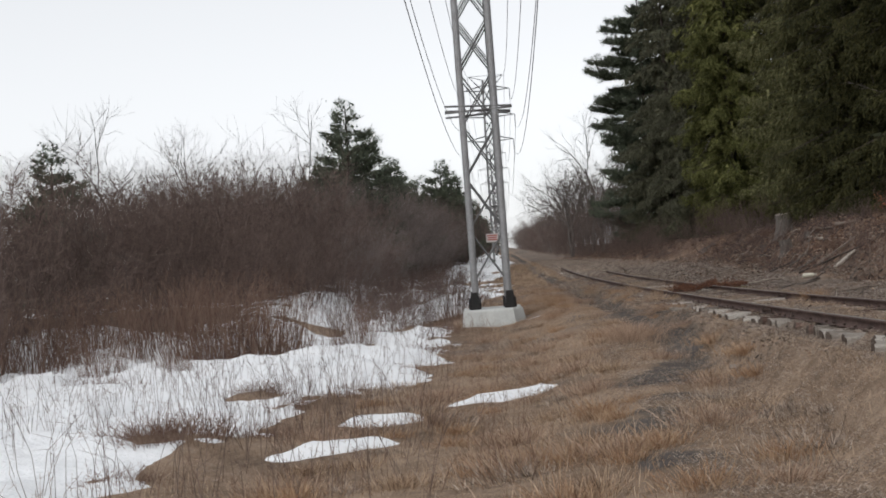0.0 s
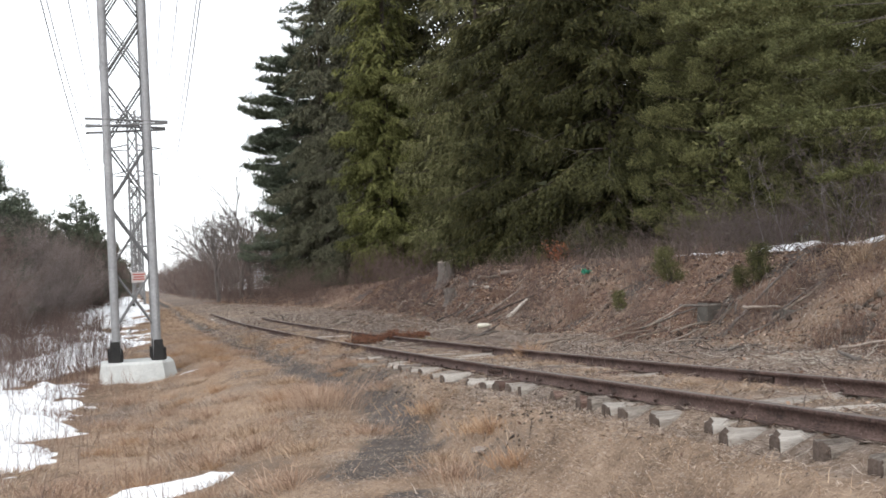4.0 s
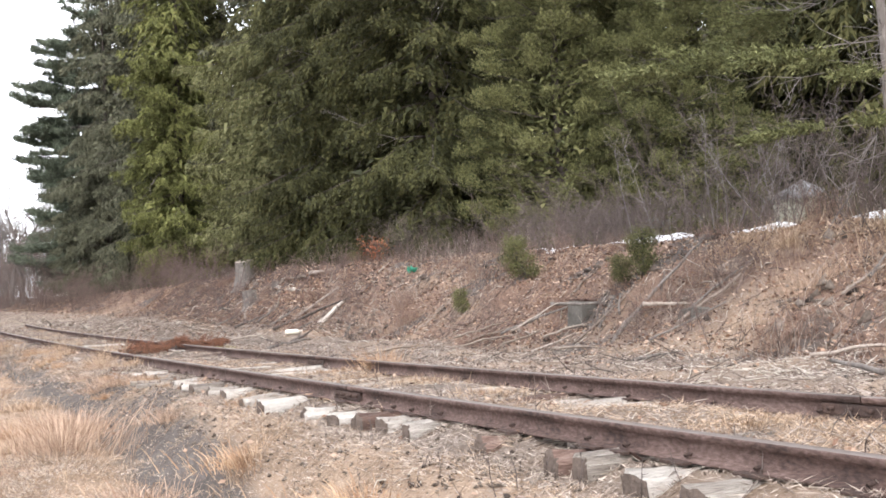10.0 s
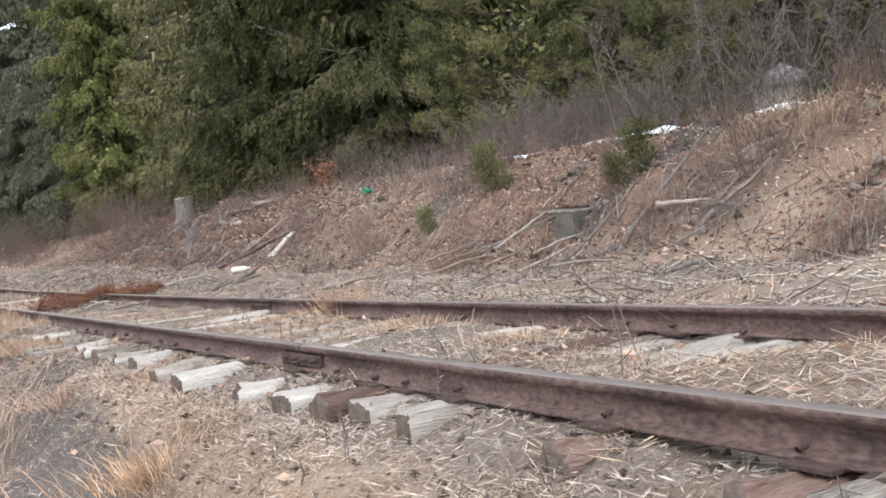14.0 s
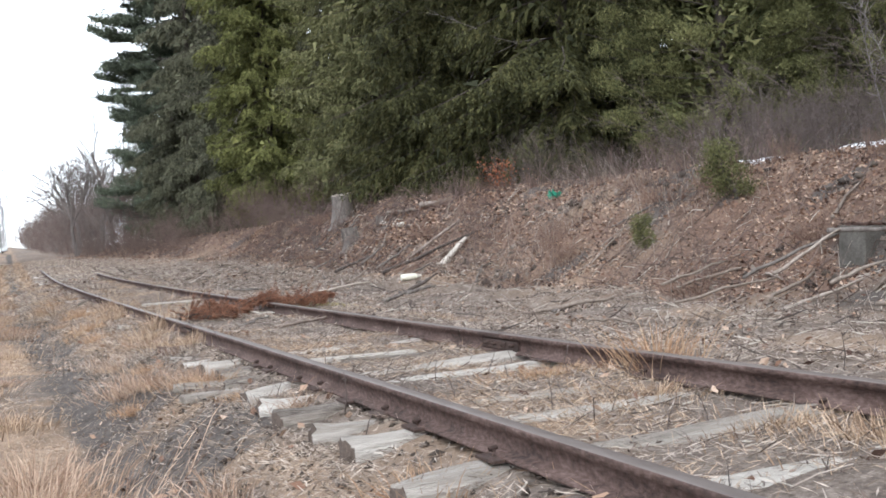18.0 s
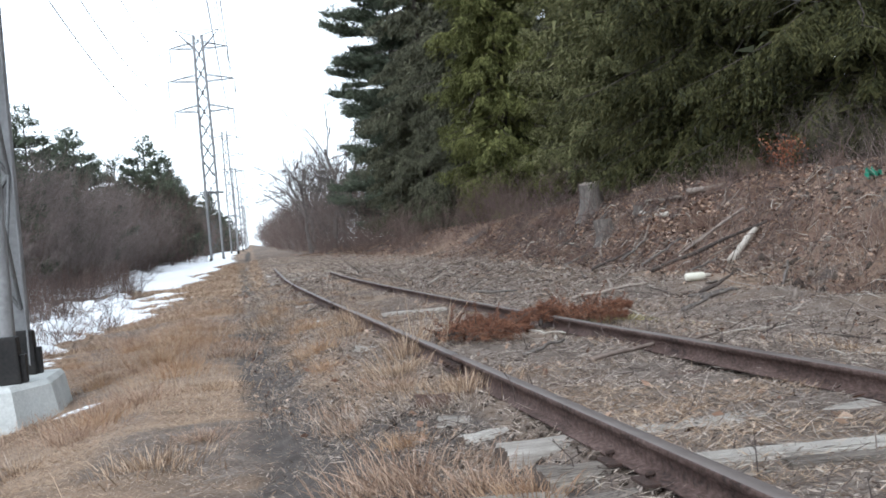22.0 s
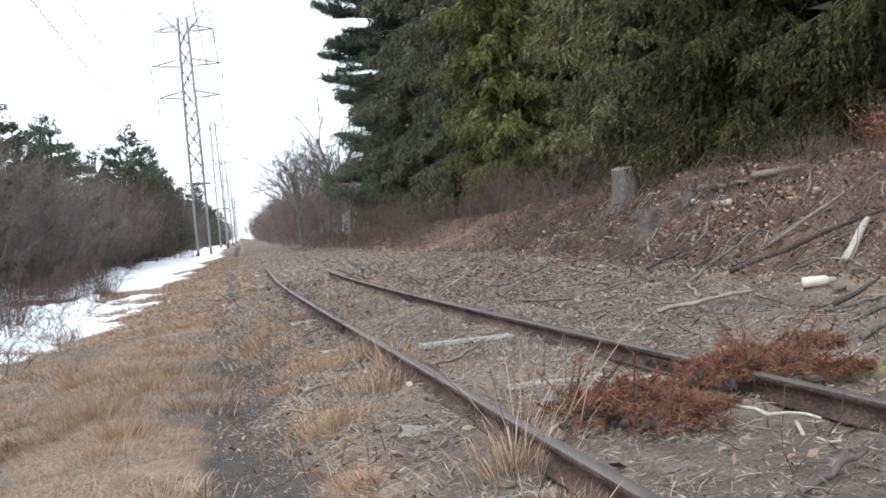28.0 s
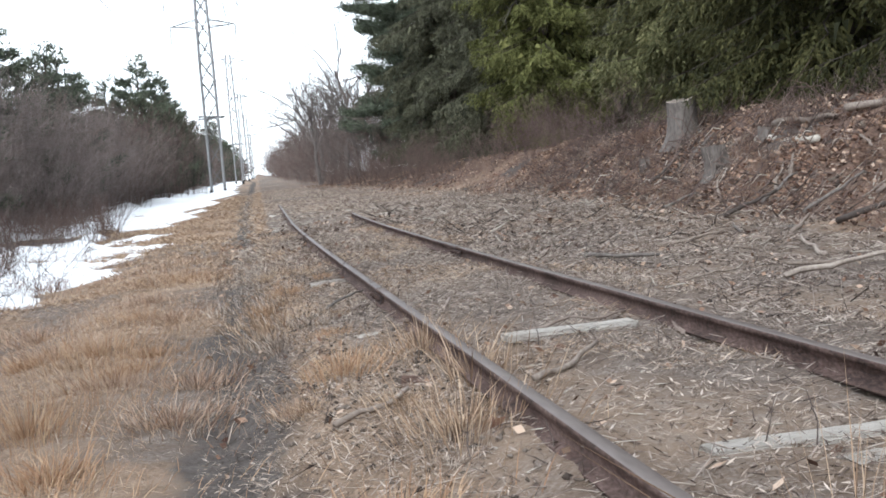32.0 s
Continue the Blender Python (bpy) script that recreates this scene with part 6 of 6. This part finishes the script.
def tuft_mesh(seed, n, h, spread, mat):
    r = np.random.default_rng(seed)
    a, q = r.random(n) * 6.283, np.abs(r.normal(size=n)) * spread * 0.5
    p = np.stack([np.cos(a) * q, np.sin(a) * q, np.full(n, -0.02)], -1)
    hh = h * r.uniform(0.3, 1.1, n)
    tip = p + np.stack([np.cos(a) * hh * 0.9 * r.random(n) + r.normal(size=n) * 0.2 * h, np.sin(a) * hh * 0.9 * r.random(n) + r.normal(size=n) * 0.2 * h, hh * r.uniform(0.4, 1, n)], -1)
    V, F = blades(p, tip, r.uniform(0.003, 0.007, n), r)
    return fast_mesh("grass_clump", V, F, [mat])


CLUMPS = [tuft_mesh(500 + k, 420, (0.16, 0.22, 0.13, 0.2)[k], (0.4, 0.5, 0.5, 0.35)[k], (STRAW, PINKGRASS, GREYGRASS, STRAWRED)[k]) for k in range(4)]
rc = np.random.default_rng(61)
for k in range(230):
    y = rc.uniform(0, 36) if k % 3 else rc.uniform(0, 12)
    x = float(rail_x(y)) + rc.uniform(-6.6, -0.8)
    if float(no_snow(x, y)) < 1 or float(dirt_mask(x, y)) > 0.45:
        continue
    thing("grass_clump", ("pale straw clump on the verge", "pinkish dry grass clump on the verge", "bleached grey grass clump on the verge", "russet grass clump on the verge")[k % 4], "grass tuft", "grass clumps on the verge", "stuff", data=CLUMPS[k % 4], at=pose(x, y, float(ground_z(x, y)), 0, 0, k * 41) @ Matrix.Scale(rc.uniform(0.7, 1.5), 4))


for k in range(44):
    y = rc.uniform(12, 36)
    x = float(rail_x(y)) - rc.uniform(0.12, 0.95)
    thing("grass_clump", ("pale straw clump beside the rail", "pinkish dry grass clump beside the rail", "bleached grey grass clump beside the rail", "russet grass clump beside the rail")[k % 4], "grass tuft", "grass clumps beside the rail", "stuff", data=CLUMPS[k % 4], at=pose(x, y, float(ground_z(x, y)), 0, 0, k * 41) @ Matrix.Scale(rc.uniform(0.5, 1.0), 4))


# ---- dead red-needled branch lying over the rails ----
def dead_branch(x, y, L, az, seed, label, lift=0.25):
    r = np.random.default_rng(seed)
    t = thing("dead_conifer_branch", label, "dead branch", "dead conifer branches on the track", at=Matrix.Translation((x, y, float(ground_z(x, y)) + 0.02)))
    s = np.linspace(0, 1, 7)
    P = np.stack([np.cos(az) * L * s, np.sin(az) * L * s, lift * np.sin(s * 3.0) * 0.8 + 0.05], -1)
    V, F = poly_tube(P, 0.02 * (1.1 - s), 5)
    part("stem", fast_mesh("stem", V, F, [DARKBARK]), t)
    n = 60
    u = r.uniform(0.08, 1, n)
    c = np.stack([np.interp(u, s, P[:, k]) for k in range(3)], -1)
    d = unit(np.stack([np.full(n, np.cos(az)), np.full(n, np.sin(az)), np.full(n, 0.15)], -1) * 0.6 + r.normal(size=(n, 3)) * np.array([0.8, 0.8, 0.2]))
    l2 = r.uniform(0.15, 0.42, n) * (1.15 - u)
    e = c + d * l2[:, None]
    e[:, 2] = np.maximum(e[:, 2], 0.02)
    V, F = tubes(c, e, 0.005, 0.002, 3)
    part("side_twig", tagged_mesh("side_twig", V, [F], [DARKBARK]), t)["kind"] = "stuff"
    m = 5200
    i = r.integers(0, n, m)
    q = r.random(m)[:, None]
    pc = c[i] + (e[i] - c[i]) * q
    V, F = needles3(pc, d[i] * 0.7 + r.normal(size=(m, 3)) * 0.8, r.uniform(0.03, 0.07, m), r.uniform(0.003, 0.007, m), r)
    part("needles", tagged_mesh("needles", V, [F], [RUSTNEEDLE]), t, "rust-red dead needles")["kind"] = "stuff"


def tagged_mesh(name, V, F, mats):
    return fast_mesh(name, V, F, mats)


for k, (x, y, L, az) in enumerate(((0.5, 22.8, 0.8, 0.4), (0.75, 22.6, 0.7, 0.9), (0.6, 23.2, 0.9, 0.1), (1.3, 23.2, 0.8, 0.6), (1.6, 23.2, 0.7, 1.2), (1.9, 23.7, 0.7, 0.6), (2.1, 24.0, 0.6, 0.9), (0.75, 22.4, 0.7, 0.5), (0.6, 23.4, 0.6, -0.6), (2.4, 24.3, 0.6, 0.3), (1.0, 22.6, 0.6, 1.4), (1.9, 23.4, 0.6, 0.0))):
    dead_branch(x, y, L, az, 200 + k, "dead conifer branch with rust-red needles lying across the rails", 0.05 + 0.08 * (k in (3, 4)))


# ---- stumps, logs and fallen branches ----
def log(name, a, b, ra, rb, mat, label, category="log", bend=0.05, sides=9, seed=0, group=""):
    r = np.random.default_rng(seed + int(abs(a[0] * 100 + a[1] * 7)))
    a, b = np.array(a, float), np.array(b, float)
    s = np.linspace(0, 1, 9)
    L = np.linalg.norm(b - a)
    off = np.cumsum(r.normal(size=(9, 3)) * bend * L / 6, 0)
    off -= s[:, None] * off[-1]
    P = (b - a) * s[:, None] + off
    rad = (ra + (rb - ra) * s) * (1 + r.normal(size=9) * 0.06)
    V, F = poly_tube(P, rad, sides)
    V = V + r.normal(size=V.shape) * ra * 0.05
    return thing(name, label, category, group, data=fast_mesh(name, V, F, [mat]), at=Matrix.Translation(a))


def stump(x, y, z, h, rad, label, seed=1, lean=0.0):
    r = np.random.default_rng(seed)
    n, m = 18, 7
    a = np.arange(n) * 2 * np.pi / n
    fl = 1 + 0.10 * np.sin(a * 3 + seed) + r.normal(size=n) * 0.05
    V = []
    for k in range(m):
        u = k / (m - 1)
        flare = 1 + 0.75 * (1 - u) ** 4
        top = (0.06 * np.sin(a + seed) + r.normal(size=n) * 0.02) * h * (u == 1)
        V.append(np.stack([np.cos(a) * rad * fl * flare + lean * u, np.sin(a) * rad * fl * flare, -0.25 + (h + 0.25) * u + top], -1))
    V = np.concatenate(V + [np.array([[lean, 0, h - 0.02]])])
    k = np.arange(n)
    F = np.concatenate([np.stack([k, (k + 1) % n, (k + 1) % n + n, k + n], -1) + n * j for j in range(m - 1)])
    T = np.stack([k + n * (m - 1), (k + 1) % n + n * (m - 1), np.full(n, n * m)], -1)
    t = thing("tree_stump", label, "stump", "stumps on the bank", at=Matrix.Translation((x, y, z)))
    part("bark", fast_mesh("bark", V, [F], [BARK]), t)
    V2 = np.concatenate([V[-1 - n:-1], V[-1:]])
    V2[:, 2] += 0.004
    part("cut_face", fast_mesh("cut_face", V2, [np.stack([k, (k + 1) % n, np.full(n, n)], -1)], [DEADWOOD]), t, "pale sawn top")


stump(11.1, 50.1, 1.15, 1.1, 0.38, "tall grey sawn tree stump on the bank")
for x, y, h, rad, lab, sd, ln in ((10.1, 50.5, 0.35, 0.15, "small grey stump beside the tall one", 2, 0.0), (9.9, 45.2, 0.55, 0.26, "broken pale root stump on the bank", 3, -0.14), (10.5, 44.2, 0.35, 0.14, "small broken stump on the bank", 5, 0.05)):
    stump(x, y, float(ground_z(x, y)) - 0.03, h, rad, lab, sd, ln)
log("white_log", (8.25, 33.3, -0.08), (9.54, 34.7, 0.50), 0.075, 0.055, PALEWOOD, "barkless white log leaning on the bank", bend=0.02)
def lie(x, y, up):
    return (x, y, float(ground_z(x, y)) + up)


log("grey_log", lie(10.55, 44.6, 0.12), lie(10.35, 41.6, 0.12), 0.11, 0.08, PALEWOOD, "long bleached split log lying on the bank")
log("grey_log", lie(10.9, 44.4, 0.2), lie(10.9, 41.8, 0.12), 0.08, 0.05, DEADWOOD, "grey fallen log beside the bleached one")
log("dark_log", lie(11.0, 41.6, 0.2), lie(11.4, 40.2, 0.2), 0.085, 0.06, DEADWOOD, "short dark log propped on the bank")
log("dead_pole", lie(7.9, 36.6, 0.05), lie(9.6, 34.4, 0.16), 0.05, 0.03, DARKBARK, "long thin dead pole lying up the bank", bend=0.03)
log("dead_pole", lie(8.9, 37.2, 0.06), lie(9.9, 36.0, 0.25), 0.04, 0.03, TWIG, "bleached dead pole lying on the bank", bend=0.03)
for k, (x, y, az, L) in enumerate(((8.6, 40.5, 0.3, 0.9), (8.9, 43.0, 1.2, 0.7), (9.3, 46.0, 2.0, 0.8), (8.4, 38.6, -0.5, 1.0), (9.4, 41.0, 0.9, 0.6), (9.0, 47.5, 0.2, 0.9), (8.2, 44.5, -0.2, 0.8), (9.8, 38.6, 1.4, 0.7), (7.6, 40.0, 0.1, 1.1), (10.2, 47.6, 0.4, 0.9), (6.9, 36.2, 0.7, 0.8), (6.3, 30.4, -0.3, 0.6), (5.6, 28.6, 0.3, 0.7), (5.9, 26.4, 1.0, 0.6))):
    log("dead_root", lie(x, y, 0.04), lie(x + math.cos(az) * L, y + math.sin(az) * L, 0.12 + 0.1 * (k % 3)), 0.045, 0.02, (BARK, DEADWOOD, DARKBARK)[k % 3], "broken dead root lying on the cleared bank", "root", 0.09, 6, k, "broken roots on the bank")
log("leaning_branch", (6.9, 16.8, -0.12), (9.0, 17.0, 1.42), 0.04, 0.015, BARK, "thin dead branch leaning against the bank", "branch", 0.06)
log("leaning_branch", (8.0, 16.9, 0.55), (8.2, 17.0, 0.95), 0.02, 0.01, BARK, "dead side branch leaning against the bank", "branch", 0.06)
POSTB = ((6.0, 18.3, 0.08, 7.0, 18.4, 0.50, 0.03), (6.9, 18.5, 0.48, 7.7, 18.2, 0.47, 0.045), (7.5, 18.0, 0.0, 8.3, 18.6, 0.55, 0.035), (5.4, 17.6, -0.1, 6.6, 18.4, 0.05, 0.03), (6.3, 17.8, -0.05, 7.3, 18.0, 0.12, 0.03), (7.9, 17.9, 0.1, 8.2, 18.3, 0.6, 0.03),
         (6.4, 19.4, 0.0, 8.3, 19.6, 0.5, 0.03), (5.2, 19.0, -0.15, 6.5, 18.9, 0.0, 0.025), (6.7, 15.6, 0.48, 7.4, 15.4, 0.45, 0.05), (7.4, 15.3, 0.42, 8.9, 15.6, 0.55, 0.03), (6.4, 15.0, 0.0, 7.5, 14.7, 0.3, 0.025), (6.2, 20.8, -0.1, 7.5, 21.2, 0.1, 0.03),
         (5.6, 16.4, -0.12, 6.0, 15.6, -0.1, 0.035), (4.9, 13.4, -0.15, 6.1, 13.9, -0.1, 0.03), (7.9, 12.4, 0.75, 9.2, 12.9, 1.4, 0.035), (8.6, 11.5, 1.0, 9.7, 12.8, 1.55, 0.05), (7.6, 12.6, 0.55, 8.9, 12.3, 1.25, 0.03))
for k, (a, b, c, d, e, f, rad) in enumerate(POSTB):
    za, zb = float(ground_z(a, b)) + 0.02, float(ground_z(d, e)) + 0.02
    log("fallen_branch", (a, b, max(c, za)), (d, e, max(f, zb)), rad * 0.75, rad * 0.45, (DEADWOOD, BARK, BARK, DEADWOOD)[k % 4], "fallen dead branch lying at the foot of the bank", "branch", 0.06, 6, k, "fallen branches")
rb = np.random.default_rng(15)
for k in range(70):
    y = rb.uniform(8, 56)
    x = rb.uniform(3.2, float(bank_foot(y)) + 2.8)
    L, az = rb.uniform(0.4, 1.5), rb.normal() * 0.8 + (0 if k % 3 else 1.5)
    x2, y2 = x + math.cos(az) * L, y + math.sin(az) * L
    rad = rb.uniform(0.012, 0.04)
    log("fallen_branch", (x, y, float(ground_z(x, y)) + rad), (x2, y2, float(ground_z(x2, y2)) + rad + rb.uniform(0, 0.12)), rad, rad * 0.55, (DEADWOOD, DEADWOOD, BARK, DEADWOOD)[k % 4], "fallen dead branch on the cleared ground", "branch", 0.07, 5, k, "fallen branches")
for k, (xa, ya, xb, yb, rad, m) in enumerate(((1.31, 22.95, 1.55, 22.2, 0.012, PALEWOOD), (1.5, 22.32, 1.3, 21.6, 0.012, PALEWOOD), (0.55, 26.47, 1.07, 27.07, 0.02, DEADWOOD), (0.8, 27.9, 1.6, 28.1, 0.012, TWIG),
                                              (0.25, 28.9, 0.75, 29.9, 0.02, TWIG), (0.0, 30.5, 0.4, 31.2, 0.015, TWIG), (-0.2, 30.9, 0.2, 31.3, 0.015, BARK), (1.1, 20.2, 2.4, 20.9, 0.02, TWIG), (0.9, 21.2, 1.3, 21.4, 0.016, BARK), (-0.5, 26.3, -0.1, 26.6, 0.018, DEADWOOD), (1.7, 27.4, 1.95, 28.6, 0.02, TWIG))):
    log("stick", (xa, ya, float(ground_z(xa, ya)) + rad + 0.02), (xb, yb, float(ground_z(xb, yb)) + rad + 0.05), rad, rad * 0.6, m, "dead stick lying on the track bed", "stick", 0.13, 6, k, "sticks on the track")
PLANK = bm_mesh("plank", box_bm(1.0, 0.13, 0.045, 0.008, 0.004, rng, 3), TIEWOOD)
for x, y, rz, L in ((1.12, 24.74, 3, 0.8), (1.34, 24.33, 4, 0.6), (1.12, 27.77, 10, 0.9), (0.85, 16.65, -4, 0.9), (1.15, 16.35, -9, 1.0), (-0.32, 16.75, -6, 0.4), (-0.35, 16.1, 8, 0.45), (1.0, 8.3, -5, 0.8), (1.35, 10.4, -8, 0.6)):
    p = thing("plank", "split bleached plank lying between the rails", "plank", "split planks on the track", data=PLANK, at=pose(x, y, float(ground_z(x, y)) - 0.012, 2, 1, rz) @ Matrix.Diagonal((L, 1, 1, 1)))
# a twiggy heap against the rail
for k, (x, y, az) in enumerate(((0.12, 30.6, 2.4), (0.2, 30.9, 2.0), (0.0, 31.1, 2.7), (0.15, 30.2, 1.2), (-0.1, 30.8, 0.6))):
    b = thing("brush_heap_branch", "forked grey dead branch heaped against the rail", "branch", "brush heap at the rail", data=STEMS[k], at=pose(x, y, float(ground_z(x, y)), 78, 0, math.degrees(az)) @ Matrix.Scale(0.32, 4))

# concrete blocks at the foot of the bank
blk = thing("concrete_block", "square grey concrete block among fallen branches", "concrete block", data=bm_mesh("concrete_block", box_bm(0.42, 0.40, 0.5, 0.025, 0.003, rng, 1), OLDCONC))
blk.matrix_world = pose(8.0, 19.2, float(ground_z(8.0, 18.95)) - 0.2, 2, 3, 8)
bmx = box_bm(0.36, 0.34, 0.03, 0.012, 0.012, rng, 3)
cap = thing("leaf_cap", "cap of dead leaves and bark on the concrete block", "leaves", data=bm_mesh("leaf_cap", bmx, LEAF))
cap.matrix_world = blk.matrix_world @ Matrix.Translation((0, 0, 0.495))
blk = thing("concrete_slab", "half-buried pale grey concrete slab", "concrete block", data=bm_mesh("concrete_slab", box_bm(0.66, 0.5, 0.42, 0.03, 0.01, rng, 1), OLDCONC))
blk.matrix_world = pose(7.5, 15.15, -0.06, -8, 5, -6)


def rock(x, y, z, s, seed):
    r = np.random.default_rng(seed)
    bm = bmesh.new()
    bmesh.ops.create_icosphere(bm, subdivisions=2, radius=s)
    k = r.normal(size=(6, 3))
    flat = r.uniform(0.5, 0.8)
    for v in bm.verts:
        n = v.co.normalized()
        v.co *= 1 + 0.28 * sum(math.sin(2.6 * n.dot(Vector(q)) + i) for i, q in enumerate(k)) / 2.4
        for q in k[:3]:
            d = v.co.dot(Vector(q).normalized()) - s * 0.75
            if d > 0:
                v.co -= Vector(q).normalized() * d
        v.co.z *= flat
    t = thing("rock", "rough grey-brown field stone in a heap", "rock", "heap of field stones", data=bm_mesh("rock", bm, ROCK))
    t.matrix_world = pose(x, y, z, 0, 0, seed * 40)


ROCK = material("grey_field_stone", [(0.3, (0.17, 0.155, 0.135)), (0.55, (0.31, 0.285, 0.25)), (0.8, (0.50, 0.47, 0.43))], 5, 40, 0.9, 0.5, spread=0.5)
for k in range(48):
    u, v = rb.random(), rb.normal() * 0.3
    x, y = 6.85 + 1.1 * u, 8.95 - 0.8 * u + v
    s = rb.uniform(0.04, 0.11)
    rock(x, y, float(ground_z(x, y)) + s * 0.3, s, 300 + k)

# pale canister lying on the flat
CREAM = material("dull_cream_plastic", [(0.3, (0.60, 0.57, 0.47)), (0.7, (0.76, 0.73, 0.63))], 5, 30, 0.5, 0.1)
can = thing("plastic_canister", "cream plastic canister lying on dead grass", "canister", at=pose(6.6, 31.65, float(ground_z(6.8, 31.65)) + 0.065, 0, 90, -6))
V, F = poly_tube([(0, 0, 0), (0, 0, 0.015), (0, 0, 0.05), (0, 0, 0.32), (0, 0, 0.36)], [0.04, 0.065, 0.072, 0.072, 0.05], 14)
part("body", fast_mesh("body", V, F, [CREAM], smooth=True), can)
V, F = poly_tube([(0, 0, 0.36), (0, 0, 0.375), (0, 0, 0.46), (0, 0, 0.465)], [0.05, 0.042, 0.038, 0.025], 12)
part("neck", fast_mesh("neck", V, F, [PALEWOOD], smooth=True), can, "greyed tapering neck")

# young pines on the bank
for x, y, s, rz in ((8.96, 18.7, 0.62, 0), (9.35, 23.5, 0.7, 80), (8.4, 24.7, 0.42, 30), (8.1, 8.1, 0.7, 120), (8.4, 7.6, 0.6, 200), (8.75, 18.9, 0.4, 140), (12.5, 41, 0.5, 10)):
    place_tree("pine_seedling", C_BUSH, x, y, s, rz, "small green pine seedling growing on the bank", "seedling", "pine seedlings on the bank", 0.02)

# torn green plastic and a red-leaved bush
GREEN = material("green_plastic", [(0.3, (0.02, 0.16, 0.10)), (0.7, (0.05, 0.28, 0.18))], 4, 20, 0.5, 0.2)
bmx = bmesh.new()
bmesh.ops.create_grid(bmx, x_segments=9, y_segments=6, size=0.19)
for v in bmx.verts:
    v.co = Vector((v.co.x, v.co.y * 0.5, 0.07 * math.sin(v.co.x * 17) + 0.06 * math.sin(v.co.y * 23 + 1)))
rag = thing("plastic_scrap", "crumpled green plastic scrap on the bank", "litter", data=bm_mesh("plastic_scrap", bmx, GREEN))
rag.matrix_world = pose(10.75, 32.2, float(ground_z(10.75, 32.2)) + 0.12, -30, 25, 20)
rag.modifiers.new("sheet", "SOLIDIFY").thickness = 0.008
REDLEAF = material("red_brown_leaves", [(0.2, (0.15, 0.05, 0.025)), (0.5, (0.27, 0.095, 0.048)), (0.8, (0.38, 0.17, 0.09))], 1, 8, 0.8, 0, island=0.6)
for x, y, s in ((12.2, 38.3, 1.0), (12.9, 39.6, 0.7)):
    b = thing("red_leaved_bush", "small bush with withered orange-red leaves", "bush", "red-leaved bushes", at=pose(x, y, float(ground_z(x, y)), 0, 0, x * 30) @ Matrix.Scale(s, 4))
    part("stem", SHRUB, b)["kind"] = "stuff"
    c = rb.normal(size=(260, 3)) * np.array([0.28, 0.28, 0.2]) + np.array([0, 0, 0.55])
    V, F = sprays(c, rb.normal(size=(260, 3)), rb.uniform(0.06, 0.12, 260), rb.uniform(0.03, 0.06, 260), rb)
    part("leaves", fast_mesh("leaves", V, [F], [REDLEAF]), b, "withered orange-red leaves")["kind"] = "stuff"

# flat grey stone in the dirt
st = thing("flat_stone", "flat grey stone lying on bare dirt", "stone", data=bm_mesh("flat_stone", box_bm(0.22, 0.15, 0.045, 0.018, 0.008, rng, 1), DEADWOOD))
st.matrix_world = pose(-1.22, 7.46, float(ground_z(-1.22, 7.46)) - 0.015, 3, 2, 25)

# pale buildings glimpsed through the saplings
WALLY = material("pale_yellow_siding", [(0.3, (0.30, 0.30, 0.235)), (0.7, (0.44, 0.43, 0.35))], 1, 12, 0.8, 0.1, stretch=(0.3, 0.3, 8))
ROOF = material("grey_shingle_roof", [(0.3, (0.20, 0.20, 0.21)), (0.7, (0.34, 0.34, 0.35))], 3, 30, 0.9, 0.3)


def shed(x, y, z, w, d, h, rz, label):
    t = thing("shed", label, "shed", at=pose(x, y, z, 0, 0, rz))
    part("wall", bm_mesh("wall", box_bm(w, d, h, 0.01), WALLY), t, "pale yellow siding")
    V = np.array([(-w / 2 - 0.2, -d / 2 - 0.2, h + 0.003), (w / 2 + 0.2, -d / 2 - 0.2, h + 0.003), (w / 2 + 0.2, d / 2 + 0.2, h + 0.003), (-w / 2 - 0.2, d / 2 + 0.2, h + 0.003), (-w / 2 - 0.2, 0, h + w * 0.3), (w / 2 + 0.2, 0, h + w * 0.3)])
    part("roof", fast_mesh("roof", V, [np.array([[0, 1, 5, 4], [2, 3, 4, 5], [3, 2, 1, 0]]), np.array([[0, 4, 3], [1, 2, 5]])], [ROOF]), t)


shed(24.6, 30.6, 1.5, 2.0, 1.9, 1.6, 40, "small pale yellow shed with a grey roof behind the saplings")
shed(21.5, 33.5, 1.6, 2.2, 1.6, 0.7, 20, "low pale hutch behind the saplings")
